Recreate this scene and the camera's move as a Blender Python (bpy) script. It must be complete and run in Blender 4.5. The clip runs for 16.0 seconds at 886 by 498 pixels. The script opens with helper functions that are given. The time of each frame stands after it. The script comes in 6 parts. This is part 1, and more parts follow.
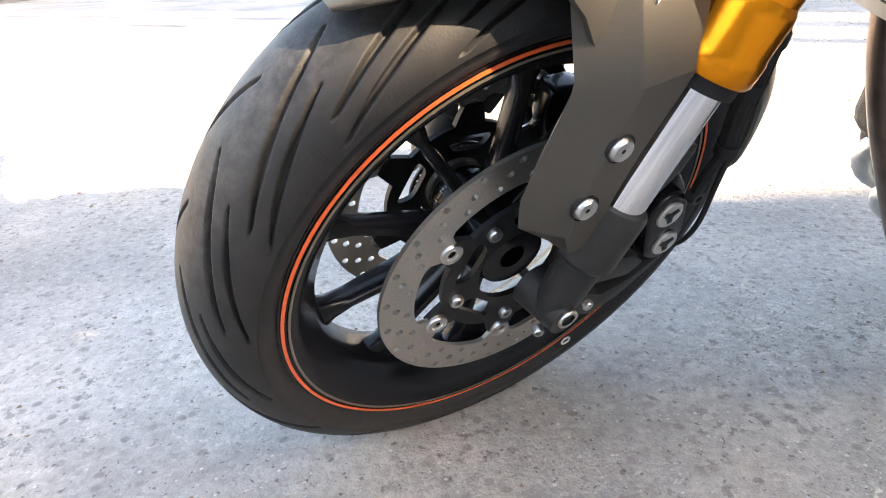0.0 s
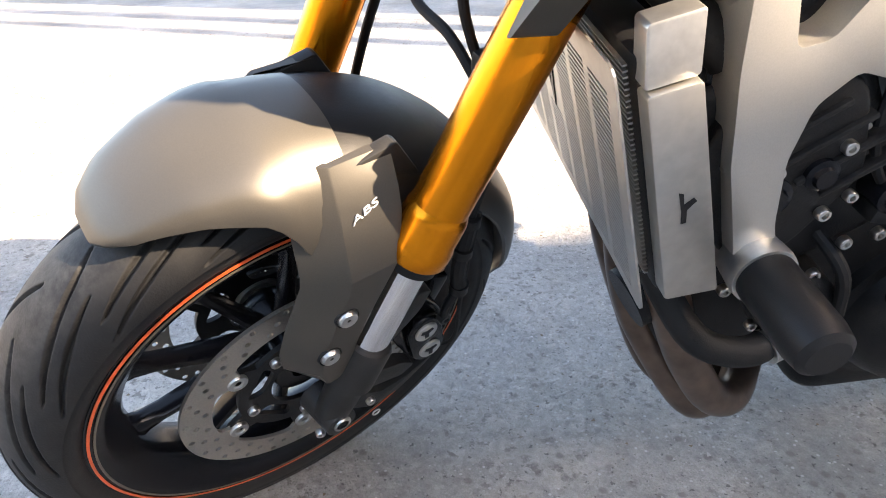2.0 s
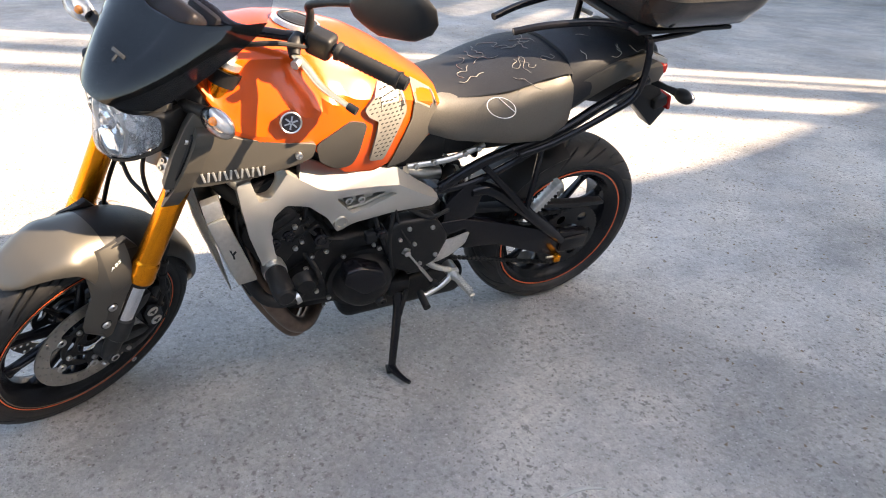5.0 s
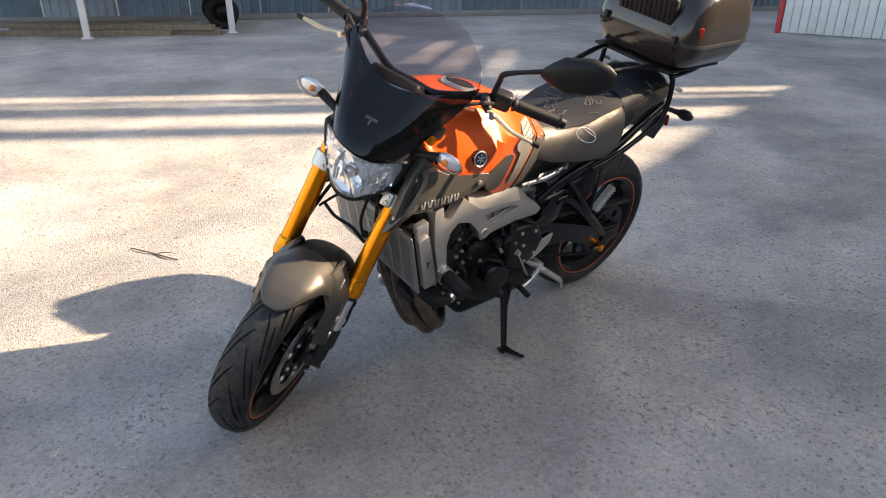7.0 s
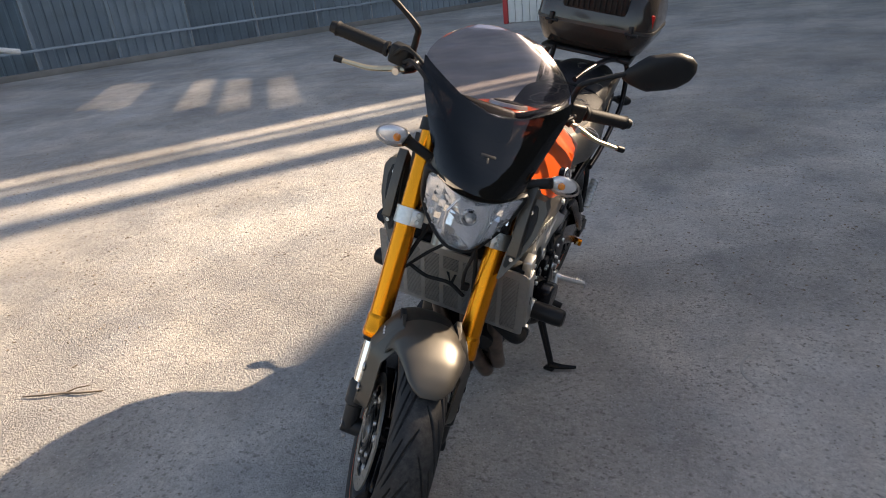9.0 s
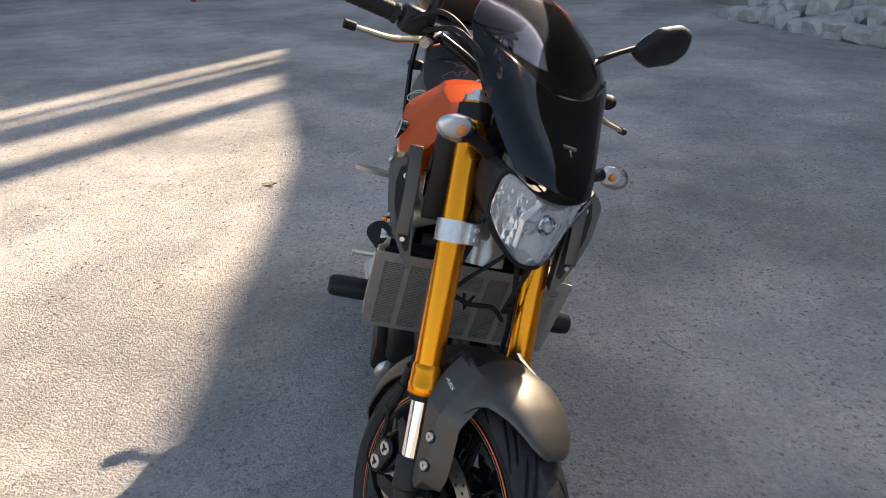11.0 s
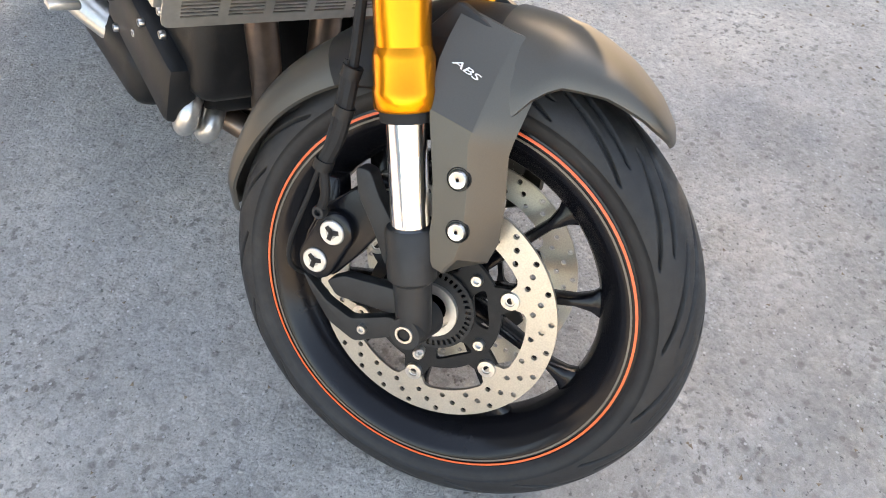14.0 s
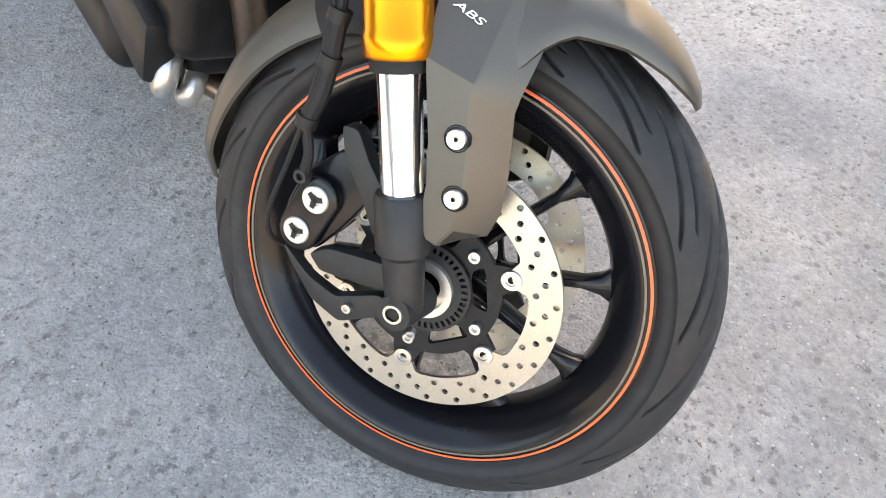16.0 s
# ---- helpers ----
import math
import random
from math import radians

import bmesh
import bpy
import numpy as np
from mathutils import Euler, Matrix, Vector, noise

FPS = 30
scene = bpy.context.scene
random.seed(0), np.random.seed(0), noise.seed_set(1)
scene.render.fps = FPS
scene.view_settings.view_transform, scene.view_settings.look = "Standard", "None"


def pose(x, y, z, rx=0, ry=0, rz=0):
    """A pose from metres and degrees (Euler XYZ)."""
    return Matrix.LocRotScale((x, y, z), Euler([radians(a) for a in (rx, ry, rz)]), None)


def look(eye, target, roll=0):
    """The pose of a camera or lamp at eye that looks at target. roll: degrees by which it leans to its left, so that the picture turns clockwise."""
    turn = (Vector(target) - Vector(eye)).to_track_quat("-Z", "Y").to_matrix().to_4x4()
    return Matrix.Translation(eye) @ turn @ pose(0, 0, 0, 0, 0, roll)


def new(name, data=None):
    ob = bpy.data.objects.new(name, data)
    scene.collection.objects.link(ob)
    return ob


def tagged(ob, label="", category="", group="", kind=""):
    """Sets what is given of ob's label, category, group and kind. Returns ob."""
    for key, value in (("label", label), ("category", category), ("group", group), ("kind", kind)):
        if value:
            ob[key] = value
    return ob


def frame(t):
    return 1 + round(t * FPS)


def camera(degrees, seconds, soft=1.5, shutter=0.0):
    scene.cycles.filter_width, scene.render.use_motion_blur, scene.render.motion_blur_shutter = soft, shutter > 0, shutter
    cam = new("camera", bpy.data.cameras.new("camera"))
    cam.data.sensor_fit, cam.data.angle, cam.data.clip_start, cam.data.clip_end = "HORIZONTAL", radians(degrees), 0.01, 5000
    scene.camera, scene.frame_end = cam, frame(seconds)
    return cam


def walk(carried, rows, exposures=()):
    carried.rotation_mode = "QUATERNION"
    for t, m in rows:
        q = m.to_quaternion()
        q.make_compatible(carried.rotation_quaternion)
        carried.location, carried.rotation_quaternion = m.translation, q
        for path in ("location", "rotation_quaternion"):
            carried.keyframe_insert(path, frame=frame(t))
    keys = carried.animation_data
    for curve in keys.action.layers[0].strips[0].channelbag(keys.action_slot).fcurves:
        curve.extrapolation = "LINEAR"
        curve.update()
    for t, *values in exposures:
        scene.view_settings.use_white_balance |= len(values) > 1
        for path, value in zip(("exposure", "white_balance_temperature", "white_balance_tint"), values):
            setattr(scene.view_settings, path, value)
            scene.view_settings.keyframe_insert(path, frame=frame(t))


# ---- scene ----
cam = camera(67.6, 16.0, soft=1.0)
PATH = [  # seconds, place, turn in degrees
    (0.0, -0.713, 1.475, 0.523, 66.21, 2.86, -90.54),
    (0.5, -0.721, 1.469, 0.542, 67.52, 2.98, -90.33),
    (1.0, -0.742, 1.444, 0.577, 69.79, 2.98, -90.12),
    (1.5, -0.746, 1.397, 0.641, 68.70, 2.10, -93.77),
    (2.0, -0.785, 1.326, 0.708, 64.50, 1.71, -97.80),
    (2.5, -0.881, 1.264, 0.822, 60.49, 1.87, -100.27),
    (3.0, -1.006, 1.190, 0.925, 58.92, 1.85, -101.81),
    (3.5, -1.182, 1.152, 0.996, 59.73, 1.23, -106.82),
    (4.0, -1.407, 1.160, 1.104, 60.29, -0.02, -111.50),
    (4.2, -1.493, 1.152, 1.138, 60.85, -0.56, -113.24),
    (6.3, -1.860, 1.864, 1.313, 65.46, 0.39, -123.93),
    (6.5, -1.804, 1.952, 1.340, 65.13, 1.26, -125.83),
    (7.0, -1.708, 2.184, 1.345, 65.93, 0.11, -130.42),
    (7.5, -1.562, 2.381, 1.378, 64.72, 0.88, -137.38),
    (8.0, -1.354, 2.448, 1.362, 65.48, 3.42, -141.92),
    (8.5, -1.120, 2.485, 1.381, 66.40, 3.49, -146.20),
    (9.0, -0.875, 2.577, 1.382, 66.12, 5.78, -155.23),
    (9.2, -0.789, 2.584, 1.384, 65.80, 5.06, -157.33),
    (11.3, 0.048, 2.306, 1.328, 62.61, 2.22, -187.57),
    (11.5, 0.108, 2.244, 1.313, 61.32, 2.98, -190.77),
    (12.0, 0.217, 2.139, 1.283, 58.88, 1.64, -196.28),
    (12.5, 0.322, 2.004, 1.238, 54.92, 1.11, -206.17),
    (13.0, 0.353, 1.921, 1.134, 49.83, -1.47, -213.21),
    (13.5, 0.298, 1.846, 1.024, 43.42, -1.80, -214.99),
    (14.0, 0.245, 1.819, 0.944, 39.78, -3.05, -215.66),
    (14.5, 0.233, 1.815, 0.921, 36.73, -3.72, -214.63),
    (15.0, 0.227, 1.809, 0.912, 36.19, -3.75, -214.58),
    (15.5, 0.220, 1.804, 0.884, 37.80, -4.47, -214.35),
    (16.0, 0.222, 1.798, 0.875, 39.09, -4.07, -214.76),
]
# exposure: the clip's camera opens up for the dark wheel and closes for the bright yard
EXPOSURES = [(t, stops, kelvin, 14) for t, stops, kelvin in ((0.0, 4.93, 8450), (1.0, 4.93, 8350), (1.5, 4.78, 8100), (2.0, 4.42, 7850), (3.0, 4.05, 7800), (4.2, 4.28, 7950), (6.3, 3.4, 8050), (7.0, 3.22, 8000), (8.5, 2.9, 7850), (9.2, 2.65, 7850), (11.3, 2.95, 7550), (12.5, 3.55, 7850), (13.5, 4.17, 8600), (14.5, 4.7, 9150), (16.0, 4.78, 9150))]
walk(cam, [(t, pose(x, y, z, rx, ry, rz)) for t, x, y, z, rx, ry, rz in PATH], EXPOSURES)

# ---------------------------------------------------------------- light
SUN_WAY = Vector((0.588, 0.809, 0)).normalized()      # the way the sunlight travels over the ground
SUN_ELEV = radians(29)
world = bpy.data.worlds.new("sky")
scene.world = world
world.use_nodes = True
wn = world.node_tree.nodes
sky = wn.new("ShaderNodeTexSky")
sky.sky_type, sky.sun_disc, sky.sun_elevation, sky.sun_rotation = "NISHITA", False, SUN_ELEV, radians(216)
sky.air_density, sky.dust_density, sky.ozone_density = 1.0, 1.5, 1.0
world.node_tree.links.new(sky.outputs[0], wn["Background"].inputs[0])
wn["Background"].inputs[1].default_value = 0.046
sun_data = bpy.data.lights.new("sun", "SUN")
sun_data.energy, sun_data.angle, sun_data.color = 1.8, radians(0.53), (1.0, 0.87, 0.72)
sun = new("sun", sun_data)
sun.matrix_world = look((0, 0, 20), Vector((0, 0, 20)) + SUN_WAY * math.cos(SUN_ELEV) - Vector((0, 0, math.sin(SUN_ELEV))))


# ---------------------------------------------------------------- materials
def mat(name, color, rough=0.5, metal=0.0, grain=0.0, grain_scale=60.0, bump=0.0, bump_scale=200.0, stain=None, stain_scale=6.0, stain_amount=0.35, coat=0.0, rough_var=0.0):
    """A principled material with grain and stains at two scales and fine relief."""
    m = bpy.data.materials.new(name)
    m.use_nodes = True
    nt = m.node_tree
    nodes, links = nt.nodes, nt.links
    p = nodes["Principled BSDF"]
    p.inputs["Base Color"].default_value = (*color, 1)
    p.inputs["Roughness"].default_value, p.inputs["Metallic"].default_value = rough, metal
    p.inputs["Coat Weight"].default_value, p.inputs["Coat Roughness"].default_value = coat, 0.08
    tc = nodes.new("ShaderNodeTexCoord")
    col = None
    if grain:
        n = nodes.new("ShaderNodeTexNoise")
        n.inputs["Scale"].default_value, n.inputs["Detail"].default_value = grain_scale, 5
        links.new(tc.outputs["Object"], n.inputs["Vector"])
        ramp = nodes.new("ShaderNodeMapRange")
        ramp.inputs["From Min"].default_value, ramp.inputs["From Max"].default_value = 0.3, 0.7
        ramp.inputs["To Min"].default_value, ramp.inputs["To Max"].default_value = 1 - grain, 1 + grain
        links.new(n.outputs["Fac"], ramp.inputs["Value"])
        hs = nodes.new("ShaderNodeHueSaturation")
        hs.inputs["Color"].default_value = (*color, 1)
        links.new(ramp.outputs[0], hs.inputs["Value"])
        col = hs.outputs[0]
    if stain:
        n = nodes.new("ShaderNodeTexNoise")
        n.inputs["Scale"].default_value, n.inputs["Detail"].default_value, n.inputs["Roughness"].default_value = stain_scale, 8, 0.65
        links.new(tc.outputs["Object"], n.inputs["Vector"])
        r = nodes.new("ShaderNodeMapRange")
        r.inputs["From Min"].default_value, r.inputs["From Max"].default_value = 0.5, 0.72
        r.inputs["To Max"].default_value = stain_amount
        links.new(n.outputs["Fac"], r.inputs["Value"])
        mx = nodes.new("ShaderNodeMix")
        mx.data_type = "RGBA"
        links.new(r.outputs[0], mx.inputs["Factor"])
        if col:
            links.new(col, mx.inputs["A"])
        else:
            mx.inputs["A"].default_value = (*color, 1)
        mx.inputs["B"].default_value = (*stain, 1)
        col = mx.outputs["Result"]
    if col:
        links.new(col, p.inputs["Base Color"])
    if rough_var:
        n = nodes.new("ShaderNodeTexNoise")
        n.inputs["Scale"].default_value, n.inputs["Detail"].default_value = 18, 6
        links.new(tc.outputs["Object"], n.inputs["Vector"])
        r = nodes.new("ShaderNodeMapRange")
        r.inputs["To Min"].default_value, r.inputs["To Max"].default_value = rough - rough_var, rough + rough_var
        links.new(n.outputs["Fac"], r.inputs["Value"])
        links.new(r.outputs[0], p.inputs["Roughness"])
    if bump:
        n = nodes.new("ShaderNodeTexNoise")
        n.inputs["Scale"].default_value, n.inputs["Detail"].default_value = bump_scale, 4
        links.new(tc.outputs["Object"], n.inputs["Vector"])
        b = nodes.new("ShaderNodeBump")
        b.inputs["Strength"].default_value, b.inputs["Distance"].default_value = bump, 0.002
        links.new(n.outputs["Fac"], b.inputs["Height"])
        links.new(b.outputs[0], p.inputs["Normal"])
    return m


GREY = mat("matt_grey_paint", (0.092, 0.084, 0.072), 0.38, 0.55, grain=0.06, grain_scale=900, stain=(0.10, 0.09, 0.074), stain_scale=9, stain_amount=0.25, rough_var=0.05)
GREY_SEAT = mat("grey_vinyl", (0.135, 0.122, 0.103), 0.42, 0.35, grain=0.1, grain_scale=300, bump=0.25, bump_scale=700)
SEATBLACK = mat("black_vinyl", (0.016, 0.017, 0.02), 0.5, 0, grain=0.15, grain_scale=200, bump=0.3, bump_scale=700)
ORANGE = mat("orange_paint", (0.70, 0.085, 0.004), 0.28, 0.15, grain=0.04, grain_scale=1200, coat=0.6)
GOLD = mat("gold_anodised", (0.90, 0.30, 0.018), 0.24, 0.95, grain=0.04, grain_scale=300, rough_var=0.05)
SILVER = mat("silver_frame_paint", (0.47, 0.455, 0.42), 0.34, 0.6, grain=0.05, grain_scale=800, rough_var=0.06)
ALU = mat("brushed_aluminium", (0.62, 0.61, 0.58), 0.38, 0.9, grain=0.08, grain_scale=120, rough_var=0.08)
GUARD = mat("satin_steel_guard", (0.50, 0.48, 0.44), 0.42, 0.8, grain=0.07, grain_scale=80, rough_var=0.08, stain=(0.25, 0.22, 0.18), stain_scale=12, stain_amount=0.25)
CHAMPAGNE = mat("pale_gold_anodised", (0.66, 0.55, 0.37), 0.3, 0.9, grain=0.06, grain_scale=200)
CHROME = mat("chrome", (0.85, 0.85, 0.86), 0.09, 1.0, rough_var=0.03)
STEEL = mat("bolt_steel", (0.60, 0.59, 0.57), 0.28, 1.0, grain=0.1, grain_scale=200)
DISC = mat("brake_disc_steel", (0.47, 0.44, 0.39), 0.36, 0.9, grain=0.10, grain_scale=500, rough_var=0.08)
BLACK = mat("black_plastic", (0.012, 0.012, 0.0125), 0.45, 0, grain=0.1, grain_scale=300, bump=0.15, bump_scale=900, rough_var=0.08)
BLACKPAINT = mat("black_paint", (0.007, 0.007, 0.009), 0.22, 0.05, grain=0.05, rough_var=0.07, stain=(0.016, 0.015, 0.014), stain_scale=14, stain_amount=0.25)
CAST = mat("black_cast_metal", (0.008, 0.008, 0.0085), 0.45, 0.0, grain=0.15, grain_scale=150, bump=0.25, bump_scale=500, stain=(0.05, 0.045, 0.04), stain_scale=18, stain_amount=0.3)
FORKBLACK = mat("dark_fork_casting", (0.030, 0.030, 0.030), 0.45, 0.3, grain=0.12, bump=0.15, bump_scale=600)
RUBBER = mat("rubber", (0.012, 0.012, 0.0125), 0.62, 0, grain=0.12, bump=0.2, bump_scale=600)
HEADER = mat("heat_tinted_steel", (0.19, 0.14, 0.112), 0.34, 0.85, grain=0.25, grain_scale=30, stain=(0.05, 0.045, 0.05), stain_scale=8, stain_amount=0.6, rough_var=0.1)
REDLENS = mat("red_lens", (0.45, 0.02, 0.015), 0.15, 0)
AMBER = mat("amber_bulb", (0.88, 0.27, 0.04), 0.25, 0.0)
WHITE = mat("white_print", (0.75, 0.75, 0.74), 0.5, 0)
REFLECTOR = mat("mirror_reflector", (0.93, 0.94, 0.97), 0.16, 1.0, rough_var=0.04)
GLOSSBLACK = mat("gloss_black", (0.006, 0.006, 0.009), 0.07, 0, coat=0.5)
CASEBLACK = mat("gloss_case_plastic", (0.026, 0.021, 0.0175), 0.13, 0, grain=0.05, coat=0.3, rough_var=0.05)
STRIPE = mat("orange_stripe", (0.88, 0.135, 0.04), 0.4, 0, grain=0.05)
PADGREY = mat("grey_grip_rubber", (0.22, 0.208, 0.185), 0.55, 0.1, grain=0.08, grain_scale=300, bump=0.2, bump_scale=600)
SIGNALBOWL = mat("silvered_signal_bowl", (0.88, 0.87, 0.86), 0.22, 0.5, rough_var=0.06)
KNEE = mat("grained_charcoal_plastic", (0.05, 0.048, 0.045), 0.42, 0.1, grain=0.15, grain_scale=250, bump=0.5, bump_scale=420)
LAMPBOWL = mat("silvered_lamp_bowl", (0.98, 0.985, 0.99), 0.07, 0.8, rough_var=0.05)
GREYSTRIPE = mat("grey_stripe", (0.16, 0.13, 0.10), 0.5, 0.2)

for dull in (BLACK, CAST, FORKBLACK, RUBBER, KNEE, SEATBLACK):
    dull.node_tree.nodes["Principled BSDF"].inputs["Specular IOR Level"].default_value = 0.28


def glass(name, color, rough=0.02, ior=1.5):
    m = bpy.data.materials.new(name)
    m.use_nodes = True
    nt = m.node_tree
    nt.nodes.remove(nt.nodes["Principled BSDF"])
    tr, gl, fr, mx = nt.nodes.new("ShaderNodeBsdfTransparent"), nt.nodes.new("ShaderNodeBsdfGlossy"), nt.nodes.new("ShaderNodeFresnel"), nt.nodes.new("ShaderNodeMixShader")
    tr.inputs["Color"].default_value = (*color, 1)
    gl.inputs["Roughness"].default_value = rough
    fr.inputs["IOR"].default_value = ior
    nt.links.new(fr.outputs[0], mx.inputs[0])
    nt.links.new(tr.outputs[0], mx.inputs[1])
    nt.links.new(gl.outputs[0], mx.inputs[2])
    nt.links.new(mx.outputs[0], nt.nodes["Material Output"].inputs["Surface"])
    return m


CLEAR = glass("clear_lens", (0.95, 0.96, 0.98))
SMOKE = glass("smoked_screen", (0.80, 0.77, 0.79), 0.03, 1.22)
SMOKEDARK = glass("dark_smoked_screen", (0.18, 0.165, 0.16), 0.05, 1.52)


def tyre_material():
    """Rubber whose crown is scuffed pale with dust and whose shoulders stay dark."""
    m = mat("tyre_rubber", (0.020, 0.020, 0.0205), 0.55, 0, grain=0.15, grain_scale=90, bump=0.15, bump_scale=500, stain=(0.05, 0.047, 0.043), stain_scale=14, stain_amount=0.5)
    nt = m.node_tree
    N, L = nt.nodes.new, nt.links.new
    p = nt.nodes["Principled BSDF"]
    col = p.inputs["Base Color"].links[0].from_socket
    tc, sep, ab, band, n, r, mul, mx = N("ShaderNodeTexCoord"), N("ShaderNodeSeparateXYZ"), N("ShaderNodeMath"), N("ShaderNodeMapRange"), N("ShaderNodeTexNoise"), N("ShaderNodeMapRange"), N("ShaderNodeMath"), N("ShaderNodeMix")
    L(tc.outputs["Object"], sep.inputs[0])
    ab.operation = "ABSOLUTE"
    L(sep.outputs[0], ab.inputs[0])
    L(ab.outputs[0], band.inputs["Value"])
    band.inputs["From Min"].default_value, band.inputs["From Max"].default_value = 0.026, 0.046
    band.inputs["To Min"].default_value, band.inputs["To Max"].default_value = 1.0, 0.0
    n.inputs["Scale"].default_value, n.inputs["Detail"].default_value, n.inputs["Roughness"].default_value = 55, 7, 0.7
    L(tc.outputs["Object"], n.inputs["Vector"])
    L(n.outputs["Fac"], r.inputs["Value"])
    r.inputs["From Min"].default_value, r.inputs["From Max"].default_value, r.inputs["To Max"].default_value = 0.42, 0.70, 0.6
    mul.operation = "MULTIPLY"
    L(band.outputs[0], mul.inputs[0])
    L(r.outputs[0], mul.inputs[1])
    mx.data_type = "RGBA"
    L(mul.outputs[0], mx.inputs["Factor"])
    L(col, mx.inputs["A"])
    mx.inputs["B"].default_value = (0.085, 0.082, 0.077, 1)
    L(mx.outputs["Result"], p.inputs["Base Color"])
    return m


TYRE = tyre_material()
TYRE.node_tree.nodes["Principled BSDF"].inputs["Specular IOR Level"].default_value = 0.3
BLACKPAINT.node_tree.nodes["Principled BSDF"].inputs["Specular IOR Level"].default_value = 0.3


def asphalt():
    """Old pale asphalt: cloudy tone, fine sandy grain, dark pits and pale chips of stone."""
    m = bpy.data.materials.new("worn_asphalt")
    m.use_nodes = True
    nt = m.node_tree
    N, L = nt.nodes.new, nt.links.new
    p = nt.nodes["Principled BSDF"]
    p.inputs["Roughness"].default_value = 0.9
    tc = N("ShaderNodeTexCoord")

    def noise_ramp(scale, detail, rough, lo, hi, dark, light):
        n, r = N("ShaderNodeTexNoise"), N("ShaderNodeMapRange")
        n.inputs["Scale"].default_value, n.inputs["Detail"].default_value, n.inputs["Roughness"].default_value = scale, detail, rough
        L(tc.outputs["Object"], n.inputs["Vector"])
        L(n.outputs["Fac"], r.inputs["Value"])
        for k, v in zip(("From Min", "From Max", "To Min", "To Max"), (lo, hi, dark, light)):
            r.inputs[k].default_value = v
        return r.outputs[0], n.outputs["Fac"]

    def times(a, b):
        q = N("ShaderNodeMath")
        q.operation = "MULTIPLY"
        L(a, q.inputs[0])
        L(b, q.inputs[1])
        return q.outputs[0]
    cloud, _ = noise_ramp(0.8, 8, 0.62, 0.34, 0.66, 0.74, 1.20)
    stain, _ = noise_ramp(4.5, 11, 0.68, 0.34, 0.64, 0.84, 1.10)
    coarse, coarse_h = noise_ramp(60.0, 4, 0.6, 0.36, 0.64, 0.91, 1.09)
    grain, grain_h = noise_ramp(420.0, 4, 0.7, 0.33, 0.67, 0.84, 1.15)
    cluster, _ = noise_ramp(3.2, 8, 0.66, 0.45, 0.58, 0.03, 1.0)
    worn, _ = noise_ramp(1.7, 9, 0.62, 0.36, 0.62, 0.0, 1.0)
    patch_tone, _ = noise_ramp(0.42, 12, 0.62, 0.47, 0.53, 0.90, 1.07)
    pits, pit_h = noise_ramp(95.0, 3, 0.55, 0.63, 0.675, 1.0, 0.46)
    mottle, _ = noise_ramp(24.0, 6, 0.72, 0.33, 0.67, 0.93, 1.07)
    dirt, _ = noise_ramp(46.0, 5, 0.65, 0.55, 0.62, 0.0, 0.78)
    def pebbles(scale, dark, light):
        """A tone of its own for each bit of stone in the asphalt."""
        v, sp, r = N("ShaderNodeTexVoronoi"), N("ShaderNodeSeparateColor"), N("ShaderNodeMapRange")
        v.inputs["Scale"].default_value = scale
        L(tc.outputs["Object"], v.inputs["Vector"])
        L(v.outputs["Color"], sp.inputs[0])
        L(sp.outputs[1], r.inputs["Value"])
        r.inputs["To Min"].default_value, r.inputs["To Max"].default_value = dark, light
        return r.outputs[0], v.outputs["Distance"]
    stone_tone, stone_d = pebbles(150.0, 0.92, 1.09)
    lump_tone, _ = pebbles(58.0, 0.95, 1.06)
    tone = times(times(times(cloud, stain), mottle), times(times(coarse, grain), pits))
    tone = times(times(tone, patch_tone), times(stone_tone, lump_tone))
    col = N("ShaderNodeMix")
    col.data_type, col.blend_type = "RGBA", "MULTIPLY"
    col.inputs["Factor"].default_value = 1.0
    ground = N("ShaderNodeMix")      # cool grey binder, worn through to warm sand
    ground.data_type = "RGBA"
    L(worn, ground.inputs["Factor"])
    ground.inputs["A"].default_value, ground.inputs["B"].default_value = (0.415, 0.407, 0.396, 1), (0.472, 0.440, 0.398, 1)
    L(ground.outputs["Result"], col.inputs["A"])
    comb = N("ShaderNodeCombineColor")
    for k in range(3):
        L(tone, comb.inputs[k])
    L(comb.outputs[0], col.inputs["B"])
    # sparse dark bits, then pale chips of stone
    fv, fnear, fsep, fpick = N("ShaderNodeTexVoronoi"), N("ShaderNodeMapRange"), N("ShaderNodeSeparateColor"), N("ShaderNodeMapRange")
    fv.inputs["Scale"].default_value = 52
    L(tc.outputs["Object"], fv.inputs["Vector"])
    L(fv.outputs["Distance"], fnear.inputs["Value"])
    for k, v in zip(("From Min", "From Max", "To Min", "To Max"), (0.22, 0.42, 1.0, 0.0)):
        fnear.inputs[k].default_value = v
    L(fv.outputs["Color"], fsep.inputs[0])
    L(fsep.outputs[2], fpick.inputs["Value"])
    for k, v in zip(("From Min", "From Max", "To Min", "To Max"), (0.86, 0.97, 0.0, 0.55)):
        fpick.inputs[k].default_value = v
    fleck = N("ShaderNodeMix")
    fleck.data_type = "RGBA"
    L(times(fnear.outputs[0], fpick.outputs[0]), fleck.inputs["Factor"])
    soil = N("ShaderNodeMix")      # clusters of dark crumbly dirt
    soil.data_type = "RGBA"
    L(times(cluster, dirt), soil.inputs["Factor"])
    L(col.outputs["Result"], soil.inputs["A"])
    soil.inputs["B"].default_value = (0.17, 0.155, 0.14, 1)
